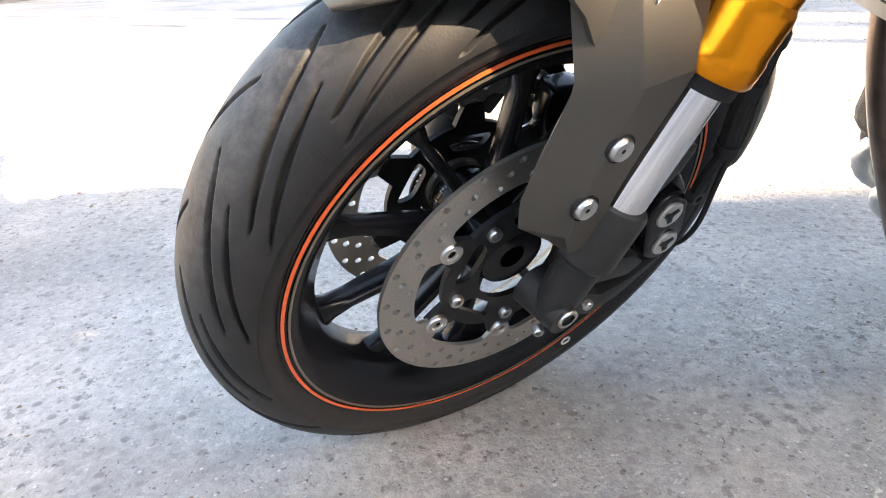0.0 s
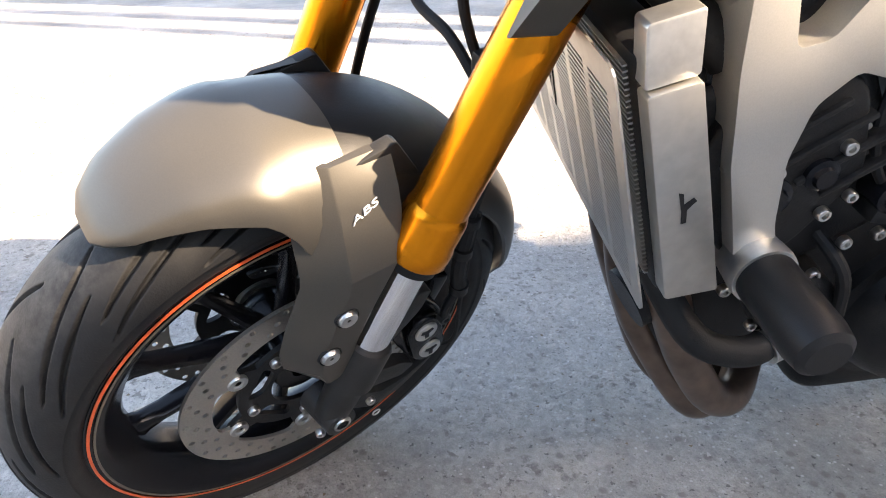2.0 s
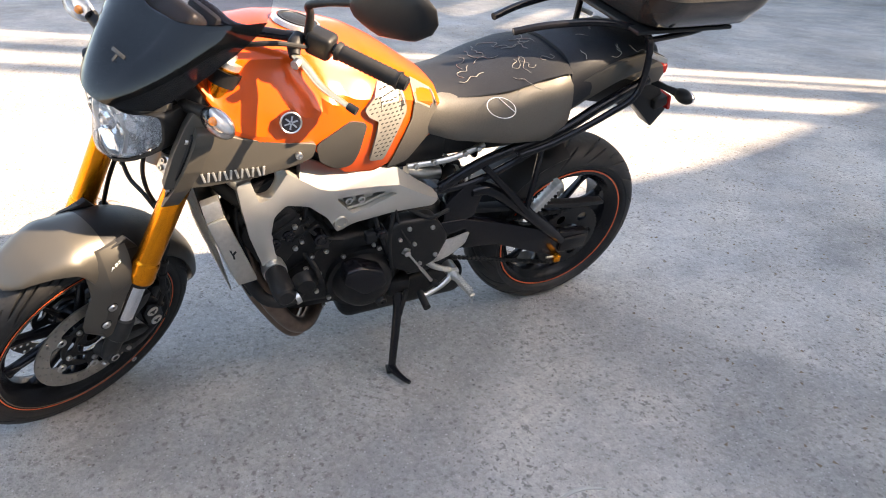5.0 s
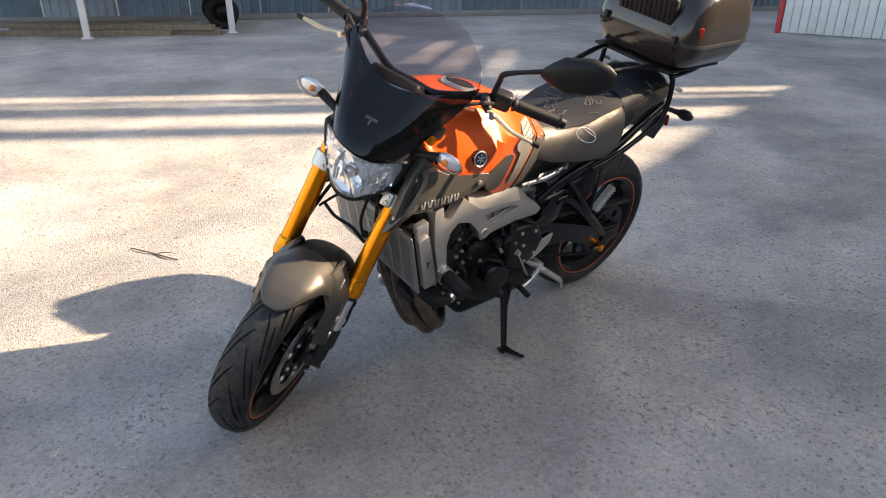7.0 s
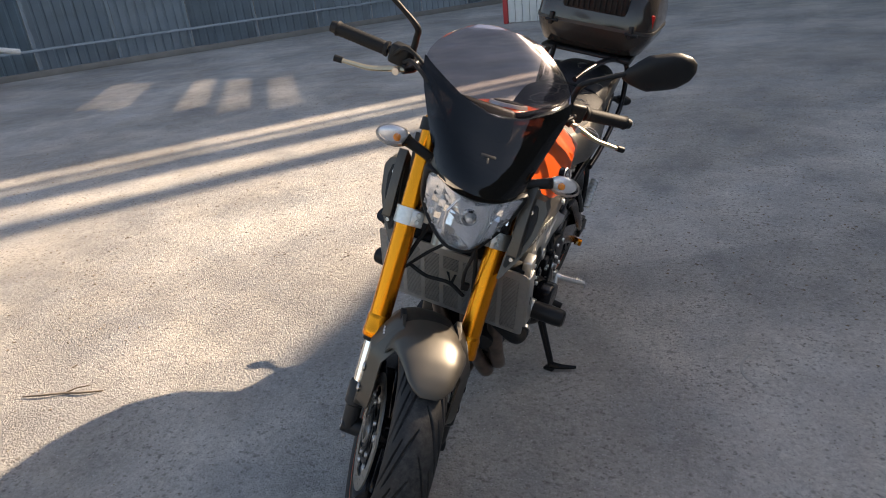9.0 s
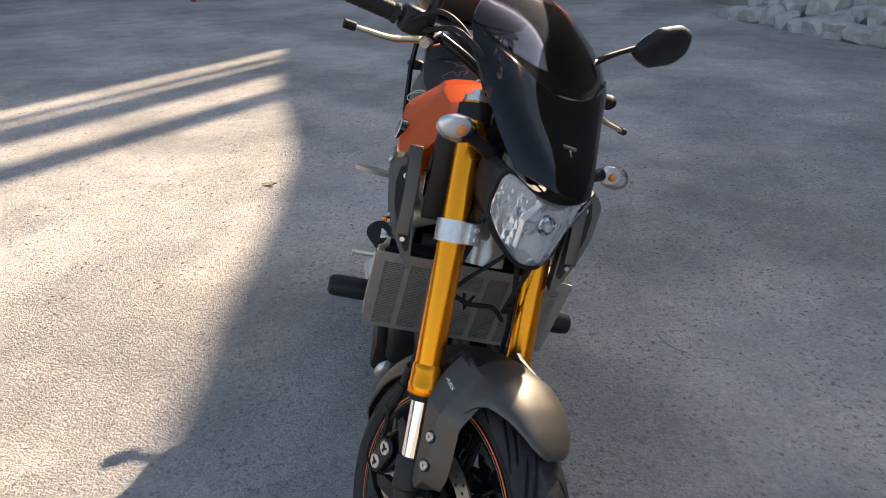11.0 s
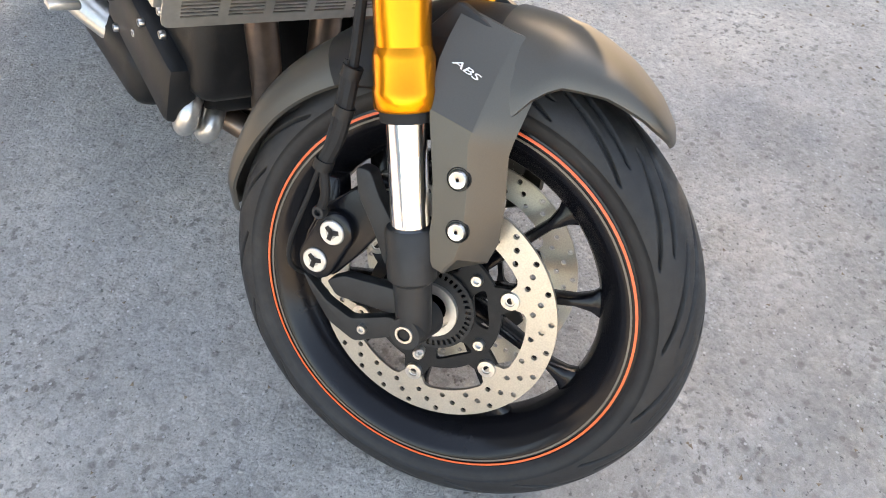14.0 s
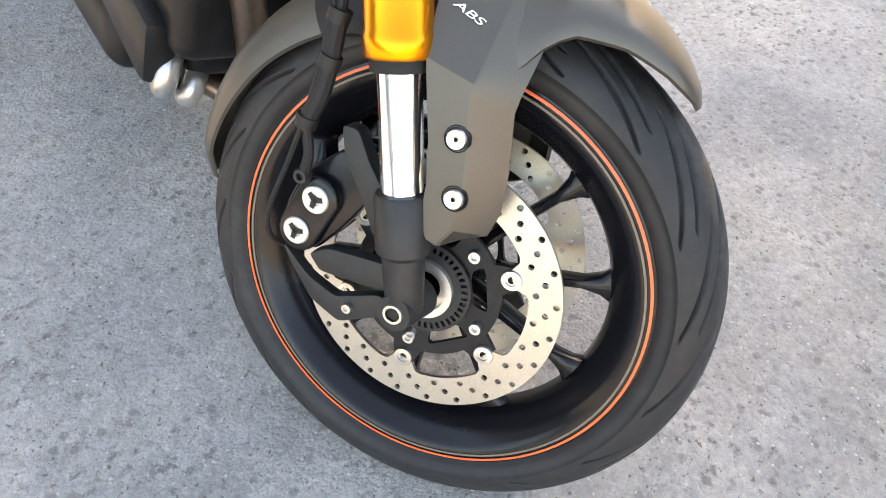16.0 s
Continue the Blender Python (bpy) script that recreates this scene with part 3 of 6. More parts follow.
def grit():
    """Loose grit on the asphalt round the motorcycle."""
    rnd = random.Random(3)
    verts, faces = [], []
    for k in range(5200):
        r = abs(rnd.gauss(0, 1.5)) + 0.05
        a = rnd.uniform(0, 2 * math.pi)
        x, y = -0.1 + r * math.cos(a), 1.1 + r * math.sin(a)
        s = rnd.uniform(0.0010, 0.0028) * (1.8 if rnd.random() < 0.06 else 1)
        i = len(verts)
        for dx, dy, dz in ((1, 0, 0.3), (-0.5, 0.87, 0.2), (-0.5, -0.87, 0.4), (0, 0, 1.1), (0, 0, -0.6)):
            verts.append((x + dx * s * rnd.uniform(0.7, 1.3), y + dy * s * rnd.uniform(0.7, 1.3), dz * s + 0.0003))
        for f in ((0, 1, 3), (1, 2, 3), (2, 0, 3), (1, 0, 4), (2, 1, 4), (0, 2, 4)):
            faces.append(tuple(i + q for q in f))
    me = bpy.data.meshes.new("grit")
    me.from_pydata(verts, [], faces)
    me.materials.append(STONE)
    tagged(new("grit", me), "loose pale grit scattered over the asphalt", "grit", kind="stuff")
    verts, faces = [], []
    for k in range(7000):
        x, y = rnd.uniform(-3.2, 6.0), rnd.uniform(-5.0, 4.2)
        s = rnd.uniform(0.002, 0.0045) * (1.9 if math.hypot(x, y - 1.2) > 1.4 else 1)
        i = len(verts)
        a = rnd.uniform(0, 6.28)
        for dx, dy, dz in ((1.3, 0, 0.2), (-0.5, 0.7, 0.2), (-0.5, -0.7, 0.3), (0, 0, 0.7), (0, 0, -0.4)):
            u, v = dx * rnd.uniform(0.7, 1.3), dy * rnd.uniform(0.7, 1.3)
            verts.append((x + s * (u * math.cos(a) - v * math.sin(a)), y + s * (u * math.sin(a) + v * math.cos(a)), dz * s + 0.0003))
        for f in ((0, 1, 3), (1, 2, 3), (2, 0, 3), (1, 0, 4), (2, 1, 4), (0, 2, 4)):
            faces.append(tuple(i + q for q in f))
    me = bpy.data.meshes.new("crumbs")
    me.from_pydata(verts, [], faces)
    me.materials.append(WOOD)
    tagged(new("crumbs", me), "dark crumbs of dirt and bark on the asphalt", "crumbs", kind="stuff")


grit()


def leaf():
    rows = []
    for k in range(7):
        u = k / 6
        w = 0.016 * math.sin(math.pi * u) ** 0.8 + 0.0008
        rows.append([(-w, 0.09 * u, 0.006 + 0.012 * u * u), (0, 0.09 * u, 0.003 + 0.008 * u * u), (w, 0.09 * u, 0.007 + 0.012 * u * u), (0, 0.09 * u, 0.0022 + 0.008 * u * u)])
    o = new("leaf", mesh_of("leaf", loft(rows), LEAF))
    o.matrix_basis = at(0.84, -1.17, 0, 0, 0, 70)
    tagged(o, "dry yellow-green leaf lying on the asphalt", "leaf")


leaf()


def twig():
    pts = [(1.60, 1.415, 0.006), (1.52, 1.385, 0.010), (1.45, 1.345, 0.006), (1.38, 1.325, 0.009), (1.31, 1.285, 0.005)]
    o = new("twig", mesh_of("twig", join(tube(pts, [.003, .004, .0045, .004, .003], 8), tube([pts[2], (1.42, 1.315, 0.014), (1.38, 1.29, 0.018)], [.003, .0025, .002], 6)), WOOD))
    tagged(o, "thin dry brown twig lying on the asphalt", "twig")


twig()


def scrape():
    """A short pale curved scrape on the asphalt."""
    rows = []
    for k in range(13):
        u = k / 12
        a = radians(-35 + 95 * u)
        x, y = 0.13 * math.cos(a), 0.13 * math.sin(a)
        w = 0.0035 * math.sin(math.pi * u) ** 0.6 + 0.0006
        rows.append([(x * (1 - w / 0.13), y * (1 - w / 0.13), 0.0035), (x * (1 + w / 0.13), y * (1 + w / 0.13), 0.0035), (x * (1 + w / 0.13), y * (1 + w / 0.13), 0.0), (x * (1 - w / 0.13), y * (1 - w / 0.13), 0.0)])
    o = new("scrape", mesh_of("scrape", loft(rows), STONE))
    o.matrix_basis = at(-1.01, 0.47, 0, 0, 0, -4)
    tagged(o, "thin pale curved scrape on the asphalt", "scrape", kind="structure")


scrape()

# ---------------------------------------------------------------- the motorcycle
# bike frame: x to its right, y ahead, z up; the origin lies under the rear axle.
LEAN, PITCH, STEER = radians(13.9), radians(-0.55), radians(29.9)
WHEELBASE, FRONT_R, REAR_R, RAKE = 1.44, 0.2995, 0.315, radians(25)
BIKE = Matrix.Translation((0, 0, 0.002)) @ Matrix.Rotation(-LEAN, 4, "Y") @ Matrix.Rotation(PITCH, 4, "X")
PIVOT = Vector((0, 0.103, -FRONT_R))
# front frame: the origin is the front axle; turned with the bars
FRONT = Matrix.Translation((0, WHEELBASE, FRONT_R)) @ Matrix.Translation(PIVOT) @ Matrix.Rotation(STEER, 4, Vector((0, -math.sin(RAKE), math.cos(RAKE)))) @ Matrix.Translation(-PIVOT)
bike = thing("motorcycle", "grey and orange motorcycle with gold fork leaning on its stand", "motorcycle", BIKE)


def fork_at(side, s, dx=0.0, dn=0.0):
    """A point on a fork leg, s metres up it from the axle, dn ahead of it."""
    return Vector((side * 0.118 + dx, -s * math.sin(RAKE) + dn * math.cos(RAKE), s * math.cos(RAKE) + dn * math.sin(RAKE)))


def tyre_mesh(name, R, half, bead_r, bead_x, n_around, grooves, span):
    """A tyre about x with grooves cut into its tread."""
    prof = []
    rc = bead_r + 0.0205
    for k in range(-70, 71):
        a = radians(k / 70 * 92)
        prof.append((rc + (R - rc) * math.cos(a) ** 0.92 if math.cos(a) > 0 else rc, half * math.sin(a)))
    side = [(bead_r + 0.0145, half * 0.992), (bead_r + 0.0095, half * 0.965), (bead_r + 0.0055, bead_x + (half - bead_x) * 0.45), (bead_r + 0.003, bead_x), (bead_r - 0.008, bead_x - 0.005)]
    prof = [(r, -x) for r, x in reversed(side)] + prof + side
    P = np.array(prof)
    seg = np.r_[0, np.cumsum(np.hypot(*np.diff(P, axis=0).T))]
    s = seg - np.interp(0, P[:, 1], seg)
    th = np.linspace(0, 2 * np.pi, n_around, endpoint=False)
    depth = np.zeros((n_around, len(P)))
    smax = half * 1.32
    pitch = 2 * np.pi / grooves
    for i, sv in enumerate(s):
        a, sd = abs(sv), (1 if sv > 0 else 0)
        for kind in (0, 1):
            lo, hi = ((0.06, 0.74), (0.46, 0.97))[kind]
            u = a / smax
            if not lo < u < hi:
                continue
            cen = -span * (u ** 1.25) + (0.46 * pitch if kind else 0) + sd * 0.5 * pitch
            slope = span * 1.25 * u ** 0.25 / smax * R
            w = 0.0027 * math.sqrt(1 + slope * slope) * (0.35 + 0.65 * min(1, (u - lo) / 0.2, (hi - u) / 0.2)) * (1.0 if kind == 0 else 0.85)
            d = np.abs((th - cen + pitch / 2) % pitch - pitch / 2) * P[i, 0]
            depth[:, i] = np.maximum(depth[:, i], 0.0065 * np.clip((w - d) / (0.0009 * math.sqrt(1 + slope * slope)) + 0.5, 0, 1))
    # the tread's normal, roughly
    nx = np.gradient(P[:, 0])
    nr = -np.gradient(P[:, 1])
    ln = np.hypot(nx, nr)
    nx, nr = nx / ln, nr / ln
    sign = np.sign(nr[len(P) // 2])
    nr, nx = nr * sign, nx * sign
    r = P[None, :, 0] - depth * np.abs(nr)[None]
    x = P[None, :, 1] - depth * np.sign(P[:, 1])[None] * np.abs(nx)[None]
    co = np.stack([np.broadcast_to(x, r.shape), r * np.cos(th)[:, None], r * np.sin(th)[:, None]], -1).reshape(-1, 3)
    m = len(P)
    i, j = np.meshgrid(np.arange(n_around), np.arange(m - 1), indexing="ij")
    i2 = (i + 1) % n_around
    faces = np.stack([i * m + j, i * m + j + 1, i2 * m + j + 1, i2 * m + j], -1).reshape(-1, 4)
    me = bpy.data.meshes.new(name)
    me.from_pydata(co.tolist(), [], faces.tolist())
    me.materials.append(TYRE)
    me.shade_smooth()
    return me


def rim_bm(rl, w, well, hub_r, hub_w):
    """A cast rim with its hub, about x."""
    pr = [(rl, -w), (rl, -w + 0.007), (rl - 0.016, -w + 0.009), (rl - 0.022, -w + 0.024), (well + 0.012, -0.012), (well + 0.012, 0.012), (rl - 0.022, w - 0.024), (rl - 0.016, w - 0.009), (rl, w - 0.007), (rl, w),
          (rl - 0.013, w + 0.001), (rl - 0.022, w - 0.004), (rl - 0.028, w - 0.012), (well + 0.002, w - 0.026), (well - 0.004, 0.012), (well - 0.004, -0.012), (well + 0.002, -w + 0.026), (rl - 0.028, -w + 0.012), (rl - 0.022, -w + 0.004), (rl - 0.013, -w - 0.001)]
    bm = lathe(pr, 96, closed=True)
    bm = join(bm, lathe([(hub_r, -hub_w), (hub_r + 0.008, -hub_w * 0.6), (hub_r, 0), (hub_r + 0.008, hub_w * 0.6), (hub_r, hub_w), (0.014, hub_w), (0.014, -hub_w)], 32, closed=True))
    return bm


def spoke_bm(well, a, hub_r, spoke_w):
    """One tapered spoke from the hub to the rim, flared at both ends."""
    rings = []
    for u in (0.0, 0.12, 0.3, 0.55, 0.78, 0.9, 0.97, 1.0):
        r = hub_r * 0.8 + u * (well + 0.002 - hub_r * 0.8)
        hw = spoke_w * (1.05 - 0.35 * math.sin(math.pi * min(u, 0.8) / 1.6)) + (0.020 * max(0, (u - 0.78) / 0.22) ** 2)
        th = 0.017 - 0.006 * u
        ring = []
        for q in range(12):
            b = 2 * math.pi * q / 12
            cx, cy = math.copysign(abs(math.cos(b)) ** 0.6, math.cos(b)) * th, math.copysign(abs(math.sin(b)) ** 0.6, math.sin(b)) * hw
            ring.append((cx, r * math.cos(a) - cy * math.sin(a), r * math.sin(a) + cy * math.cos(a)))
        rings.append(ring)
    return loft(rings)


def brake_disc_bm(ro, ri, lug_r, n_lug, a0, x0, x1, rows):
    outer = []
    for k in range(120):
        a = 2 * math.pi * k / 120
        outer.append((ro * math.cos(a), ro * math.sin(a)))
    inner = []
    for k in range(120):
        a = 2 * math.pi * k / 120
        d = abs((a - a0 + math.pi / n_lug) % (2 * math.pi / n_lug) - math.pi / n_lug)
        t = max(0.0, min(1.0, (0.17 - d) / 0.07))
        inner.append(((ri + (lug_r - ri) * t) * math.cos(a), (ri + (lug_r - ri) * t) * math.sin(a)))
    loops = [outer, inner]
    n = 24
    for r, ph in rows:
        for k in range(n):
            a = 2 * math.pi * (k + ph) / n
            loops.append(circle((r * math.cos(a), r * math.sin(a)), 0.0036, 9))
    return holed(loops, x0, x1)


def front_wheel():
    A0 = radians(27)
    w = part("front_wheel", rim_bm(0.2365, 0.052, 0.192, 0.034, 0.052), BLACKPAINT, bike, "gloss black ten-spoke cast wheel with orange rim stripe", FRONT)
    for k in range(10):
        part("spoke", spoke_bm(0.192, A0 + 2 * math.pi * k / 10, 0.034, 0.0085), BLACKPAINT, w)
    t = new("tyre", tyre_mesh("tyre", FRONT_R, 0.060, 0.2345, 0.0515, 1200, 17, radians(42)))
    t.parent = w
    t["label"] = "worn grooved sport tyre with dusty tread"
    for s in (-1, 1):
        bm = lathe([(0.2308, 0.0535), (0.2337, 0.0532), (0.2337, 0.0540), (0.2308, 0.0544)], 120, closed=True)
        bm2 = lathe([(0.2252, 0.0533), (0.2275, 0.0534), (0.2275, 0.0542), (0.2252, 0.0541)], 120, closed=True)
        part("rim_stripe", flip(bm) if s < 0 else bm, STRIPE, w, "orange rim tape")
        part("rim_edge_stripe", flip(bm2) if s < 0 else bm2, GREYSTRIPE, w, "thin grey rim tape")
        a0 = radians(39)
        x0, x1 = (0.060, 0.0645)
        d = brake_disc_bm(0.149, 0.114, 0.099, 6, a0, x0, x1, ((0.1215, 0), (0.132, 0.36), (0.1425, 0.70)))
        part("brake_disc", flip(d) if s < 0 else d, DISC, w, "drilled steel brake disc", angle=20)
        # carrier: a star-shaped ring that takes the disc's bobbins
        out = []
        for k in range(120):
            a = 2 * math.pi * k / 120
            dd = abs((a - a0 + math.pi / 6) % (math.pi / 3) - math.pi / 6)
            out.append(((0.084 + 0.021 * max(0, min(1, (0.2 - dd) / 0.09))) * math.cos(a), (0.084 + 0.021 * max(0, min(1, (0.2 - dd) / 0.09))) * math.sin(a)))
        loops = [out, circle((0, 0), 0.045, 40)]
        for k in range(5):
            a = radians(30) + 2 * math.pi * k / 5
            loops.append(round_poly([(q * math.cos(a + e), q * math.sin(a + e)) for q, e in ((0.054, -0.34), (0.074, -0.38), (0.074, 0.38), (0.054, 0.34))], 0.008, 3))
        c = holed(loops, 0.0565, 0.0625)
        part("disc_carrier", flip(c) if s < 0 else c, CAST, w, "black disc carrier")
        for k in range(6):
            a = a0 + k * math.pi / 3
            bm = lathe([(0.004, 0.0655), (0.0055, 0.0655), (0.006, 0.0675), (0.0105, 0.0672), (0.0112, 0.066), (0.0112, 0.058)], 20, (0, 0.098 * math.cos(a), 0.098 * math.sin(a)))
            part("bobbin", flip(bm) if s < 0 else bm, STEEL, w)
        for k in range(5):
            a = radians(62.7 - 72 * k)
            bm = bolt((0.0625, 0.0705 * math.cos(a), 0.0705 * math.sin(a)), (1, 0, 0), 0.0072, 0.006)
            part("disc_bolt", flip(bm) if s < 0 else bm, STEEL, w)
    mark = [(-0.0615, -0.093 + 0.006 * math.cos(q * math.pi / 6), -0.209 + 0.006 * math.sin(q * math.pi / 6)) for q in range(13)]
    part("paint_ring", tube(mark, 0.0012, 6, smooth=False), WHITE, w, "small white paint ring on the tyre wall")
    # the sensor ring on the right
    loops = [circle((0, 0), 0.053, 64), circle((0, 0), 0.034, 40)]
    for k in range(40):
        a = 2 * math.pi * k / 40
        loops.append([(q * math.cos(a + e), q * math.sin(a + e)) for q, e in ((0.0425, -0.04), (0.0495, -0.036), (0.0495, 0.036), (0.0425, 0.04))])
    part("sensor_ring", holed(loops, 0.066, 0.068), FORKBLACK, w, "slotted grey sensor ring")
    part("bearing_seal", lathe([(0.034, 0.06), (0.034, 0.074), (0.026, 0.074), (0.026, 0.066), (0.018, 0.066)], 32), ALU, w)
    return w


front_wheel()


def fork():
    for s in (-1, 1):
        leg = part("fork_leg", cyl(fork_at(s, 0.30), fork_at(s, 0.80), 0.0272, seg=32), GOLD, bike, "gold anodised upside-down fork tube", FRONT)
        # collar at the tube's lower end
        rings = [(0.243, 0.0298), (0.246, 0.0318), (0.262, 0.0318), (0.266, 0.0303), (0.292, 0.0303), (0.297, 0.0295), (0.302, 0.0272)]
        bm = tube([fork_at(s, q) for q, _ in rings], [r for _, r in rings], 32, smooth=False)
        part("collar", bm, GOLD, leg, "gold collar")
        part("dust_seal", cyl(fork_at(s, 0.232), fork_at(s, 0.244), 0.0262, seg=28), RUBBER, leg)
        part("stanchion", cyl(fork_at(s, 0.09), fork_at(s, 0.245), 0.0205, seg=28), CHROME, leg, "chromed inner fork tube")
        # the lower casting with its axle clamp
        cast = tube([fork_at(s, q) for q in (0.122, 0.118, 0.064, 0.058, 0.030, 0.0, -0.012)], [0.0250, 0.0272, 0.0272, 0.0215, 0.0205, 0.0195, 0.012], 24, smooth=False)
        cast = join(cast, cyl((s * 0.088, 0, 0), (s * 0.137, -0.004, 0.000), 0.024, 0.0185, 24, 0.003))
        part("fork_foot", cast, FORKBLACK, leg, "black cast fork foot")
        bm = lathe([(0.0072, 0.136), (0.0076, 0.1395), (0.0102, 0.1395), (0.0108, 0.138), (0.0108, 0.13)], 24, (0, -0.004, 0.0))
        part("axle_nut", flip(bm) if s < 0 else bm, STEEL, leg, "bright axle end with a hexagon socket")
        bm = lathe([(0.0, 0.1375), (0.0074, 0.1375), (0.0074, 0.1396)], 6, (0, -0.004, 0.0))
        part("socket", flip(bm) if s < 0 else bm, BLACK, leg)
        part("pinch_bolt", bolt((s * 0.125, 0.018, -0.016), (s * 0.9, 0.3, 0), 0.0055, 0.006), STEEL, leg)
        # top cap
        part("fork_cap", join(cyl(fork_at(s, 0.80), fork_at(s, 0.812), 0.0255), cyl(fork_at(s, 0.812), fork_at(s, 0.825), 0.012, seg=6)), ALU, leg)
    # clamps
    low = bmesh.new()
    for s in (-1, 1):
        low = join(low, cyl(fork_at(s, 0.535), fork_at(s, 0.577), 0.0345, seg=28, bev=0.002))
        low = join(low, box((0.03, 0.026, 0.040), Matrix.Translation(fork_at(s, 0.556, -s * 0.016, 0.035)) @ Matrix.Rotation(RAKE, 4, "X"), 0.003))
    low = join(low, box((0.20, 0.07, 0.040), Matrix.Translation((0, -0.27, 0.50)) @ Matrix.Rotation(RAKE, 4, "X"), 0.008))
    lc = part("lower_clamp", low, ALU, bike, "bright aluminium lower fork clamp", FRONT)
    for s in (-1, 1):
        for q in (0.547, 0.565):
            part("clamp_bolt", bolt(fork_at(s, q, -s * 0.016, 0.048), (0, math.cos(RAKE), math.sin(RAKE)), 0.0065, 0.006), STEEL, lc)
    up = bmesh.new()
    for s in (-1, 1):
        up = join(up, cyl(fork_at(s, 0.765), fork_at(s, 0.795), 0.034, seg=28, bev=0.002))
    up = join(up, box((0.20, 0.075, 0.026), Matrix.Translation((0, -0.355, 0.69)) @ Matrix.Rotation(RAKE, 4, "X"), 0.006))
    part("upper_clamp", up, CAST, bike, "", FRONT)
    part("steering_stem", cyl((0, -0.25, 0.46), (0, -0.385, 0.75), 0.022), CAST, bike, "", FRONT)


fork()


def fender():
    def shell(a0, a1, n, rad, wid, drop, th=0.003, m=18):
        rings = []
        for k in range(n + 1):
            a = radians(a0 + (a1 - a0) * k / n)
            f = k / n
            rc, w, d = rad(f), wid(f), drop(f)
            top, bot = [], []
            for q in range(m + 1):
                u = -1 + 2 * q / m
                x = w * math.sin(u * math.pi / 2 * 0.98)
                r = rc - d * (1 - math.cos(u * math.pi / 2 * 0.95)) ** 1.25
                top.append((x, r * math.cos(a), r * math.sin(a)))
                bot.append((x * 0.96, (r - th) * math.cos(a), (r - th) * math.sin(a)))
            rings.append(top + list(reversed(bot)))
        return loft(rings)

    L = lambda *kv: (lambda f: float(np.interp(f, [q[0] for q in kv], [q[1] for q in kv])))
    f = part("front_fender", shell(64.0, 101, 20, L((0, .319), (.05, .325), (.2, .334), (.4, .341), (.7, .346), (1, .343)), L((0, .020), (.05, .036), (.15, .052), (.4, .073), (.6, .088), (.72, .097), (.85, .101), (1, .102)), L((0, .003), (.1, .010), (.4, .030), (.6, .048), (.68, .066), (.76, .100), (.85, .118), (1, .125))), GREY, bike, "matt grey front fender with fork shields", FRONT)
    part("fender_bridge", shell(97, 136, 16, L((0, .3405), (.5, .337), (1, .328)), L((0, .098), (.5, .098), (1, .082)), L((0, .105), (.5, .095), (1, .06))), BLACK, f, "charcoal plastic fender bridge")
    part("fender_tail", shell(133, 190, 22, L((0, .3265), (.4, .328), (.85, .324), (1, .316)), L((0, .076), (.5, .068), (.85, .052), (1, .03)), L((0, .06), (.5, .045), (1, .02))), GREY, f)
    for s in (-1, 1):
        # fork shield: a folded plate outside the leg, ahead of the chrome tube
        rear = ([.086, .10, .15, .222, .268, .322], [-.010, -.023, -.036, -.072, -.093, -.100])
        front = ([.086, .108, .135, .172, .222, .275, .322], [.010, .036, .037, .026, .006, .000, -.008])
        rings = []
        for z in (.086, .092, .108, .135, .172, .222, .235, .255, .275, .295, .312, .322):
            yr, yf = float(np.interp(z, *rear)), float(np.interp(z, *front))
            fold = yf - min(0.036, 0.48 * (yf - yr))
            o = max(0.0, z - 0.235) * 0.52 + max(0.0, z - 0.30) * 0.4
            rings.append([(0.1275 - o, yr, z), (0.128 - o, fold, z), (0.1265 - o, fold + 0.003, z), (0.100 - o, yf, z), (0.096 - o, yf - 0.004, z), (0.122 - o, fold, z), (0.118 - o, yr, z)])
        bm = loft(rings)
        sh = part("fork_shield", flip(bm) if s < 0 else bm, GREY, f, "matt grey folded fork shield", angle=22)
        wing = plate(round_poly([(-.006, .288), (-.014, .308), (-.106, .326), (-.140, .262), (-.108, .248)], 0.004, 2), 0.064, 0.079, 0.003)
        part("fender_wing", flip(wing) if s < 0 else wing, FORKBLACK, f, "dark angular fin beside the fork tube")
        for y, z in ((-0.024, 0.187), (-0.003, 0.137)):
            bm = lathe([(0.002, 0.1318), (0.0035, 0.1325), (0.0085, 0.1325), (0.0105, 0.129), (0.0105, 0.120)], 20, (0, y, z))
            part("shield_bolt", flip(bm) if s < 0 else bm, STEEL, sh, "bright round-headed bolt")
            bm = lathe([(0.0105, 0.1265), (0.0120, 0.1292), (0.0128, 0.126)], 20, (0, y, z))
            part("grommet", flip(bm) if s < 0 else bm, RUBBER, sh)
        y_, z_, turn = (-0.059, 0.287, 20) if s < 0 else (-0.066, 0.2785, -8)
        place = Matrix.Translation((s * (0.1296 - (z_ - 0.235) * 0.52), y_, z_)) @ Matrix.Rotation(-s * math.atan(0.52), 4, "Y") @ pose(0, 0, 0, 90, 0, s * 90) @ Matrix.Rotation(radians(turn), 4, "Z")
        words("ABS", 0.0088, place @ Matrix.Diagonal((2.0, 1, 1, 1)), WHITE, f)


fender()


